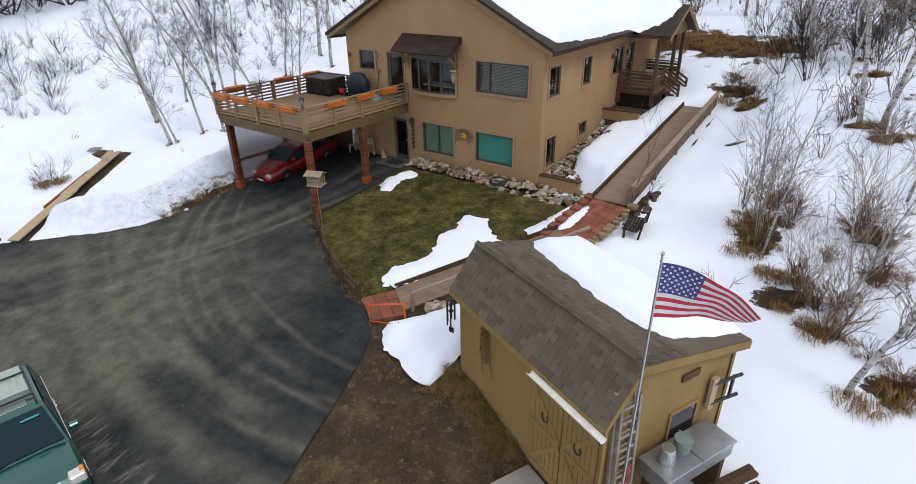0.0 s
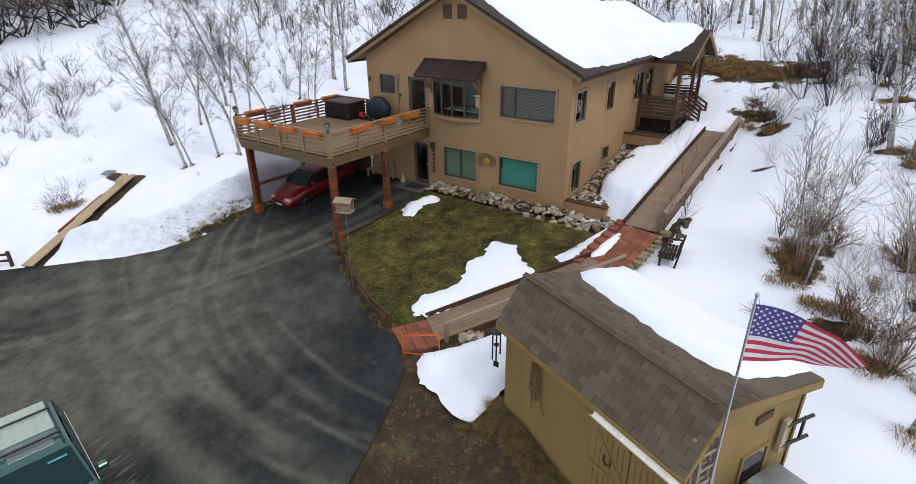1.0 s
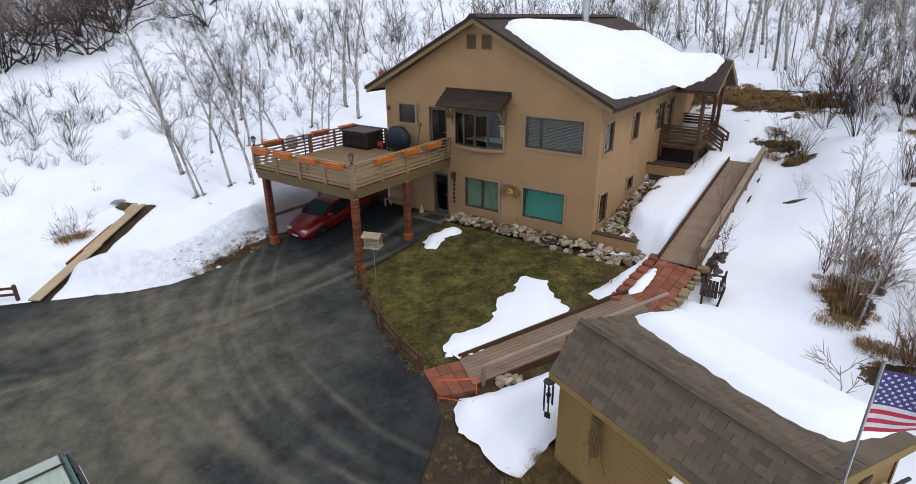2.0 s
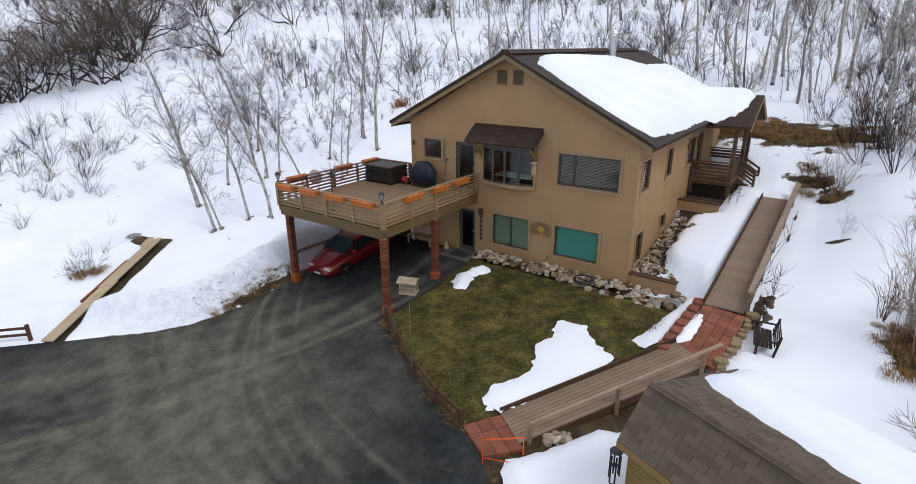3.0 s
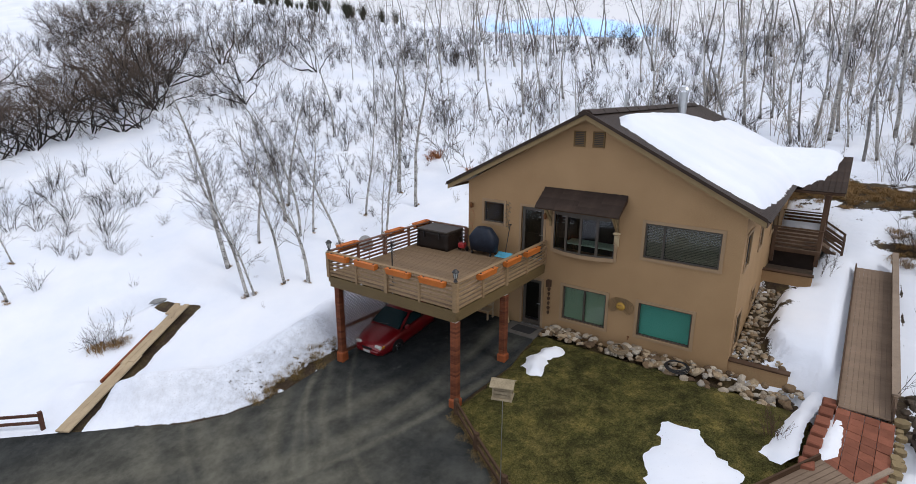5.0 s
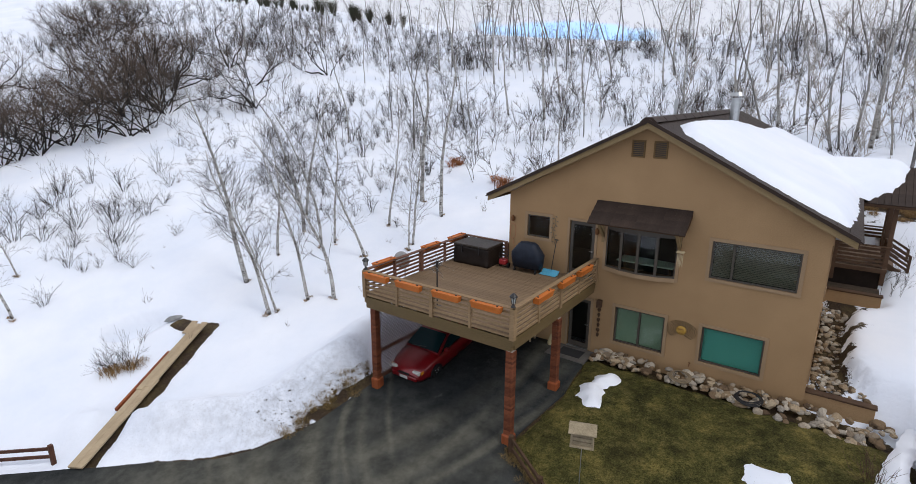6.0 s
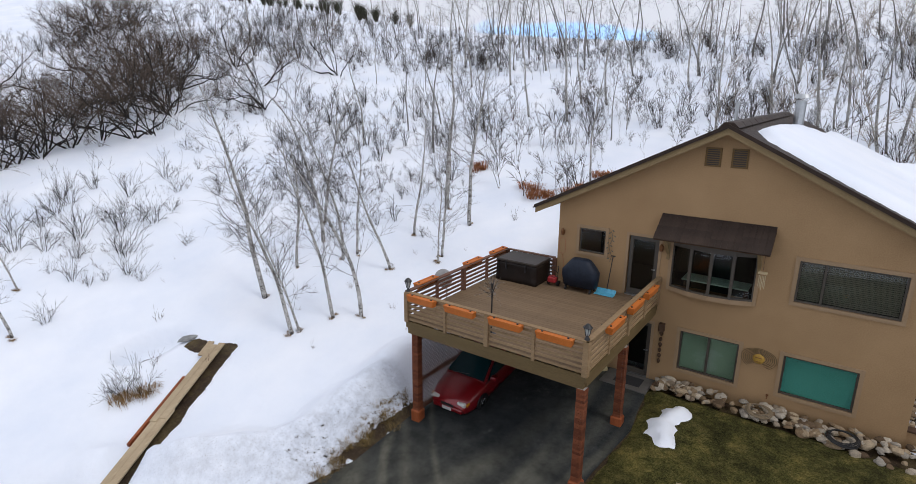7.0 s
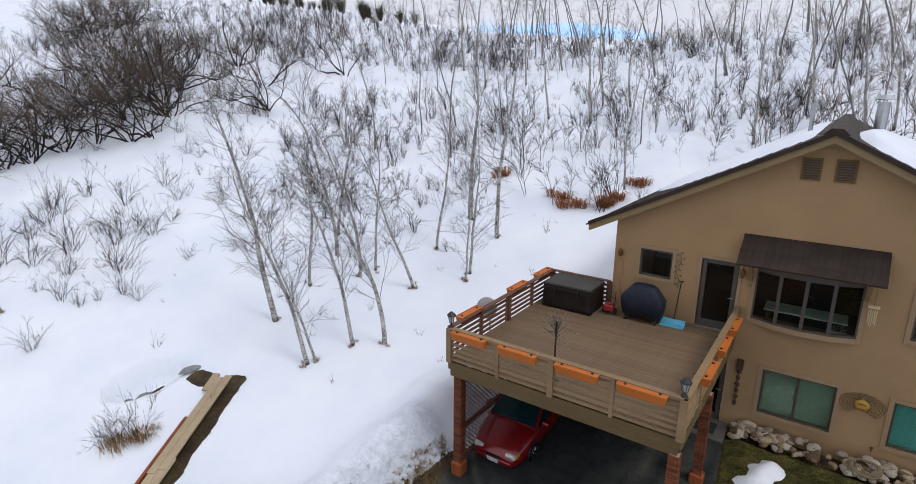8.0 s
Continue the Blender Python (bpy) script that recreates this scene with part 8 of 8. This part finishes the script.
def shed_details():
    # shingle tabs, course by course
    rg = random.Random(17)
    tab = [mesh_of("shingle", boxes((0.004, 0.3, 0.0, 0.15, 0.0, t)), SHINGLE) for t in (0.008, 0.012)]
    slopes = [((0, ZE), (SA, ZR), 0.144), ((SW, ZW), (SA, ZR), 0.144)]
    for n, ((y0, z0), (y1, z1), ex) in enumerate(slopes):
        d = Vector((0, y1 - y0, z1 - z0))
        ln = d.length
        up = d.normalized()
        nrm = Vector((1, 0, 0)).cross(up)
        if nrm.z < 0:
            nrm = -nrm
        for r in range(int(ln / ex) + 1):
            if n == 1 and r * ex < ln - 1.2:
                continue
            for c in range(-1, 17):
                x = c * 0.304 + (0.152 if r % 2 else 0) + rg.uniform(-0.004, 0.004)
                if x < -0.04 or x > SL - 0.26 or len(shed.children) > 560:
                    continue
                p = part("shingle", tab[rg.randrange(2)], SHINGLE, shed)
                o = Vector((x, y0, z0)) + up * (r * ex) + nrm * 0.006
                xa = Vector((1, 0, 0))
                m = Matrix((xa, up if n == 0 else up, nrm)).transposed().to_4x4()
                m.translation = o
                p.matrix_basis = m @ Matrix.Rotation(radians(-2.5), 4, "X")
    # plank doors with cross braces
    for k, (u0, u1) in enumerate(((3.0, 3.92), (3.94, 4.82))):
        dr = part("door", boxes((u0, u1, 0.155, 0.185, -0.85, 1.5)), SIDING, shed, "plank shed door with braces")
        for j in range(7):
            w = (u1 - u0) / 7
            part("plank", boxes((u0 + j * w + 0.006, u0 + (j + 1) * w - 0.006, 0.14, 0.155, -0.83, 1.48)), SIDING, dr)
        for z in (-0.7, 0.36, 1.36):
            part("brace", boxes((u0 + 0.02, u1 - 0.02, 0.118, 0.14, z - 0.06, z + 0.06)), SIDING, dr)
        a, b = ((u0 + 0.05, u1 - 0.05) if k == 0 else (u1 - 0.05, u0 + 0.05))
        part("brace", beam(bmesh.new(), (a, 0.128, 1.3), (b, 0.128, 0.42), 0.022, 0.1), SIDING, dr)
        part("brace", beam(bmesh.new(), (b, 0.128, 0.3), (a, 0.128, -0.64), 0.022, 0.1), SIDING, dr)
        c = (u0 + u1) / 2
        part("horseshoe", tube(bmesh.new(), [(c + 0.09 * math.sin(t), 0.11, 0.75 - 0.11 * math.cos(t)) for t in [-2.4 + 0.4 * j for j in range(13)]], 0.014, 6), BLACK, dr, "dark iron horseshoe handle")
    part("end_vent", boxes((4.9, 4.93, 1.95, 2.4, 1.86, 2.02)), DARKWOOD, shed, "brown louvred vent")
    wn_ = part("window_frame", boxes((4.89, 4.93, 1.8, 1.86, 0.4, 1.2), (4.89, 4.93, 2.54, 2.6, 0.4, 1.2), (4.89, 4.93, 1.86, 2.54, 0.4, 0.46), (4.89, 4.93, 1.86, 2.54, 1.14, 1.2)), SIDING, shed)
    part("pane", boxes((4.895, 4.91, 1.86, 2.54, 0.46, 1.14)), ROOMDARK, wn_)
    for v in (0.16, SW - 0.26):
        part("corner_trim", boxes((4.9, 4.915, v, v + 0.08, -1.0, 2.1)), SIDING, shed)
    g = bmesh.new()
    pr = [(0.07 * math.cos(t), 0.07 * math.sin(t)) for t in [math.pi + k * math.pi / 8 for k in range(9)]]
    pr += [(x * 0.88, z * 0.88) for x, z in pr[::-1]]
    prism(g, pr, 1.95, Matrix.Translation((5.12, -0.1, ZE - 0.1)) @ Matrix.Rotation(radians(90), 4, "Z"))
    part("gutter", g, plain("white_gutter", (0.75, 0.72, 0.66), 0.5), shed, "white half-round gutter")


shed_details()

ob = thing("trellis", SHED @ pose(1.3, 0.12, 0.1), "bundle of rough sticks hung on the shed wall", "trellis")
stick = surface("old_stick", (0.12, 0.08, 0.035), (0.22, 0.15, 0.07), 4, 30, 0.85, 0.3, 0.005)
rg = random.Random(6)
for k in range(7):
    a = -0.16 + k * 0.055
    part("stick", tube(bmesh.new(), [(a * 0.7, 0, 1.4), (a + rg.uniform(-0.02, 0.02), -0.02, 0.7), (a * (2.0 if k in (0, 6) else 0.7), 0, rg.uniform(0.0, 0.6))], [0.012, 0.014, 0.01], 5), stick, ob)
for z in (0.75, 0.95, 1.15, 1.3):
    part("tie", tube(bmesh.new(), [(-0.15, -0.03, z), (0.16, -0.03, z + 0.05)], 0.012, 5), stick, ob)

ob = thing("wind_chime", Matrix.Translation(sp(-0.02, 0.03, ZE - 0.1)), "black metal tube wind chime hanging from the shed eave", "wind chime")
part("cord", tube(bmesh.new(), [(0, 0, 0.1), (0, 0, -0.18)], 0.004, 4), BLACK, ob)
part("top_ring", tube(bmesh.new(), [(0, 0, -0.2), (0, 0, -0.17)], [0.13, 0.11], 14), BLACK, ob)
for k in range(6):
    a = k * math.pi / 3
    part("tube", tube(bmesh.new(), [(0.1 * math.cos(a), 0.1 * math.sin(a), -0.28), (0.1 * math.cos(a), 0.1 * math.sin(a), -0.75 - 0.04 * k)], 0.018, 8), BLACK, ob)
part("clapper", tube(bmesh.new(), [(0, 0, -0.55), (0, 0, -0.52)], 0.06, 12), BLACK, ob)
part("sail", boxes((-0.07, 0.07, -0.01, 0.01, -1.15, -1.0), bevel=0.004), BLACK, ob)


def ladder():
    ob = thing("ladder", SHED @ pose(5.04, 0.34, -0.95, 0, -3, 0), "weathered aluminium extension ladder leaning on the shed", "ladder")
    for x0, gap, top in ((-0.03, 0.0, 3.3), (0.05, 0.05, 3.15)):
        for y in (gap, gap + 0.42):
            part("rail", boxes((x0, x0 + 0.07, y - 0.03, y + 0.03, 0, top), bevel=0.006), LADDERMETAL, ob)
        for k in range(10):
            part("rung", tube(bmesh.new(), [(x0 + 0.035, gap, 0.25 + k * 0.3), (x0 + 0.035, gap + 0.42, 0.25 + k * 0.3)], 0.026, 8), LADDERMETAL, ob)
    for k in range(2):
        part("foot", boxes((-0.06, 0.08, k * 0.42 - 0.04, k * 0.42 + 0.04, -0.06, 0.02), bevel=0.01), BLACK, ob, "black rubber foot")
    part("rope", tube(bmesh.new(), [(0.14, 0.25 + 0.12 * math.sin(a * 1.3), 1.2 + 0.5 * math.cos(a)) for a in [k * 0.5 for k in range(16)]], 0.013, 5), plain("red_rope", (0.4, 0.09, 0.06), 0.8), ob, "looped red rope")


ladder()


def flag():
    ob = thing("flag", SHED @ pose(5.17, 0.475, -0.9), "striped national flag flying from a thin metal pole at the shed", "flag")
    part("pole", tube(bmesh.new(), [(0, 0, -0.1), (0, 0, 5.85)], [0.028, 0.018], 8), METAL, ob)
    part("finial", tube(bmesh.new(), [(0, 0, 5.85), (0, 0, 5.88), (0, 0, 5.91)], [0.02, 0.03, 0.01], 8), METAL, ob)
    mats = [plain("flag_red", (0.5, 0.03, 0.06), 0.8), plain("flag_white", (0.72, 0.7, 0.72), 0.8), plain("flag_blue", (0.06, 0.06, 0.22), 0.8)]
    W, H, top = 1.3, 0.9, 5.74
    turn = Matrix.Rotation(radians(24 + 34), 4, "Z")

    def cloth(u, v):
        """u along the fly, v down from the head: the fly end curls over in the wind."""
        curl = 0.95 * u ** 1.2
        x = W * u * 0.9 + 0.05 * (1 - v) * math.sin(u * 5)
        y = -H * (1 - v) * math.sin(curl) + 0.06 * math.sin(u * 9 + v * 2.0) * u
        z = -H + 0.02 * u - 0.06 * u * u + H * (1 - v) * math.cos(curl) + 0.035 * math.sin(u * 9 + v * 3 + 1) * u
        return turn @ Vector((x, y, top + z))

    def strip(nm, u0, u1, v0, v1, mat, nu):
        bm = bmesh.new()
        for k in range(nu):
            a, b = u0 + (u1 - u0) * k / nu, u0 + (u1 - u0) * (k + 1) / nu
            q = [cloth(a, v1), cloth(b, v1), cloth(b, v0), cloth(a, v0)]
            bm.faces.new([bm.verts.new(p) for p in q])
        bmesh.ops.remove_doubles(bm, verts=bm.verts[:], dist=1e-5)
        part(nm, bm, mat, ob, smooth=True)

    for k in range(13):
        strip("stripe", 0.4 if k < 7 else 0.0, 1.0, k / 13, (k + 1) / 13, mats[k % 2], 22)
    bm = bmesh.new()
    for i in range(10):
        for j in range(7):
            a, b, c, d = i * 0.04, (i + 1) * 0.04, j / 13, (j + 1) / 13
            bm.faces.new([bm.verts.new(p) for p in (cloth(a, d), cloth(b, d), cloth(b, c), cloth(a, c))])
    bmesh.ops.remove_doubles(bm, verts=bm.verts[:], dist=1e-5)
    part("canton", bm, mats[2], ob, "blue field", smooth=True)
    for r in range(9):
        for c in range(6 if r % 2 == 0 else 5):
            u = 0.4 * ((2 * c + (1 if r % 2 == 0 else 2)) / 12)
            v = (7 / 13) * (r + 1) / 10
            p, n = cloth(u, v), (cloth(u + 0.01, v) - cloth(u, v)).cross(cloth(u, v + 0.01) - cloth(u, v)).normalized()
            for sgn in (1, -1):
                bm = bmesh.new()
                x = (cloth(u + 0.01, v) - cloth(u, v)).normalized()
                z = n.cross(x)
                ring = [bm.verts.new(p + n * 0.005 * sgn + (x * math.cos(t) + z * math.sin(t)) * (0.027 if k % 2 == 0 else 0.011)) for k, t in enumerate([math.pi / 2 + k * math.pi / 5 for k in range(10)])]
                bm.faces.new(ring)
                part("star", bm, mats[1], ob)


flag()


def tool_chest():
    ob = thing("tool_chest", SHED @ pose(5.0, 1.05, 0.26), "aluminium checker-plate chest on timber trestles beside the shed", "chest")
    plate = surface("checker_plate", (0.3, 0.32, 0.33), (0.5, 0.52, 0.53), 3, 90, 0.35, 0.6, 0.004, metal=0.8)
    part("chest_body", boxes((0, 0.62, 0, 1.8, 0, 0.32)), plate, ob)
    part("lid", boxes((-0.02, 0.66, -0.02, 0.88, 0.32, 0.37), bevel=0.01), plate, ob)
    part("lid", boxes((-0.02, 0.66, 0.9, 1.82, 0.32, 0.37), bevel=0.01), plate, ob)
    for y in (0.15, 1.65):
        part("trestle", boxes((0.05, 0.58, y - 0.06, y + 0.06, -1.1, 0.0)), DARKWOOD, ob)


tool_chest()
for v, colour, lab in ((1.55, METAL, "galvanised steel bucket standing upside down on the chest"), (1.95, plain("grey_green_enamel", (0.2, 0.25, 0.24), 0.5), "grey-green metal bucket on the chest")):
    ob = thing("bucket", SHED @ pose(5.28, v - 0.15, 0.63), lab, "bucket", "buckets")
    inv = v < 1.7
    part("pail", tube(bmesh.new(), [(0, 0, 0), (0, 0, 0.02), (0, 0, 0.28), (0, 0, 0.3)], [0.16, 0.165, 0.13, 0.12] if inv else [0.12, 0.125, 0.16, 0.165], 18), colour, ob)
    for k in range(3):
        part("hoop", tube(bmesh.new(), [(0, 0, 0.08 + 0.07 * k), (0, 0, 0.095 + 0.07 * k)], (0.162 - 0.012 * k) if inv else (0.137 + 0.012 * k), 18), colour, ob)
    part("handle", tube(bmesh.new(), [(0.17 * math.cos(t), 0.17 * math.sin(t) * 0.4 + 0.06, 0.02 if inv else 0.3) for t in [k * 0.35 for k in range(10)]], 0.006, 5), METAL, ob)
ob = thing("shutter_frame", SHED @ pose(4.95, 2.75, 0.9), "rough wooden frame with two black rails on the shed's end", "rack")
part("board", boxes((0, 0.08, 0, 0.16, 0, 0.75), bevel=0.01), RAWWOOD, ob)
for z in (0.12, 0.6):
    part("bar", tube(bmesh.new(), [(0.05, 0.05, z), (0.16, 0.72, z + 0.04)], 0.035, 8), BLACK, ob)
part("back_bar", boxes((0.1, 0.14, 0.5, 0.56, 0.12, 0.66)), BLACK, ob)
ob = thing("timber_stack", SHED @ pose(5.2, 1.6, -0.75), "stack of dark old timbers below the chest", "timber")
for k in range(7):
    part("timber", beam(bmesh.new(), (0.2 + 0.14 * k, -0.3 + 0.1 * k, 0.15 + 0.05 * (k % 3)), (0.5 + 0.16 * k, 2.0 - 0.12 * k, 0.3 + 0.08 * (k % 2)), 0.12, 0.1), DARKWOOD, ob)
tagged(part("shed_apron", boxes((3.05, 4.6, -1.0, 0.12, -1.2, -0.88), m=SHED, bevel=0.03), CONCRETE), "pale concrete slab in front of the shed doors", "slab", kind="structure")

# dead grass in front of the shed and round the yard's rim
rim = []
rg = random.Random(31)
for k in range(150):
    u, v = rg.uniform(-0.3, 3.0), -abs(rg.gauss(0, 0.3)) + 0.08
    p = sp(u, v, 0)
    rim.append((p.x, p.y, rg.uniform(0.15, 0.5), rg.uniform(0, 6.3)))
for k in range(60):
    t = rg.random()
    rim.append((-7.0 + 5.9 * t + rg.gauss(0, 0.08), -6.25 - 3.2 * t + 0.25 * math.sin(t * 3) * -1 + rg.gauss(0, 0.1), rg.uniform(0.2, 0.4), rg.uniform(0, 6)))
for k in range(50):
    y = rg.uniform(-9.2, -5.3)
    rim.append((-13.55 - 0.12 * max(0, -7.5 - y) + rg.gauss(0, 0.15), y, rg.uniform(0.25, 0.5), rg.uniform(0, 6)))
scatter("dead_grass", TUFT, rim, DRYGRASS, "dead straw-coloured grass along the shed and driveway", "grass")
straw = []
while len(straw) < 320:
    x, y = rg.uniform(0.4, 7.0), rg.uniform(-16, -10.4)
    if edge_distance(DRIVE, np.array(x), np.array(y)) < -0.15 and edge_distance(YARD, np.array(x), np.array(y)) > 0.1:
        straw.append((x, y, rg.uniform(0.04, 0.13) * (1.6 if y > -12.2 else 1.0), rg.uniform(0, 6)))
scatter("yard_straw", TUFT, straw, DRYGRASS, "flattened dead grass on the bare soil", "grass")
lawn = []
while len(lawn) < 800:
    x, y = rg.uniform(-7, 2.9), rg.uniform(-9.4, -0.3)
    if edge_distance(LAWN, np.array(x), np.array(y)) > 0.05:
        lawn.append((x, y, rg.uniform(0.1, 0.19), rg.uniform(0, 6)))
BLADE = [template(tuft(120 + k, 16, 0.5, 0.9)) for k in range(3)]
GREEN = surface("lawn_blade", (0.045, 0.05, 0.014), (0.22, 0.19, 0.07), 1.0, 30, 0.9, 0)
scatter("lawn_grass", BLADE, [p for p in lawn], GREEN, "short tufts of green and yellow lawn grass", "grass").location.z = 0.1
sap = bush(130, 2.6, 3, 0.2, 5, 2, 0.014)
for x, y, s in ((4.72, -1.0, 1.0), (2.0, 6.9, 0.7), (2.3, 7.0, 0.6)):
    ob = thing("sapling", pose(x, y, at_land(x, y) if y < 0 else 2.15), "thin bare sapling beside the boardwalk", "sapling")
    part("stem", quad_mesh("stem", *template(sap), TWIG), TWIG, ob).scale = (s, s, s)
ob = thing("shrub", pose(1.75, -3.0, at_land(1.75, -3.0)), "leafless brown shrub at the lawn's corner", "shrub")
part("twig_spray", quad_mesh("twig_spray", *template(bush(131, 0.9, 26, 0.8, 4, 1, 0.008)), BRUSHRED), BRUSHRED, ob)

# grit and dead leaves melting out of the snow bank
rg = random.Random(77)
grit = []
while len(grit) < 330:
    x, y = -13.3 - abs(rg.gauss(0, 0.6)), rg.uniform(-9.4, -5.7)
    x -= 0.5 * max(0, -8 - y)
    d = float(edge_distance(YARD, np.array(x), np.array(y)))
    if -1.2 < d < -0.1 and rg.random() < 1.1 + d * 0.8 and waves(np.array(x), np.array(y), 0.35, 2.0) > -0.1:
        grit.append((x, y, 0.5 * rg.uniform(0.15, 1.0) ** 2, rg.uniform(0, 6.3)))
clod = bush(140, 0.12, 9, 3.0, 2, 1, 0.014)
scatter("bank_debris", [template(clod), template(tuft(141, 14, 0.12, 0.1, 0.6, 0.05))], grit, surface("dark_debris", (0.03, 0.022, 0.016), (0.13, 0.1, 0.07), 5, 30, 0.9, 0), "dark leaf litter and grit on the dirty snow bank", "debris")
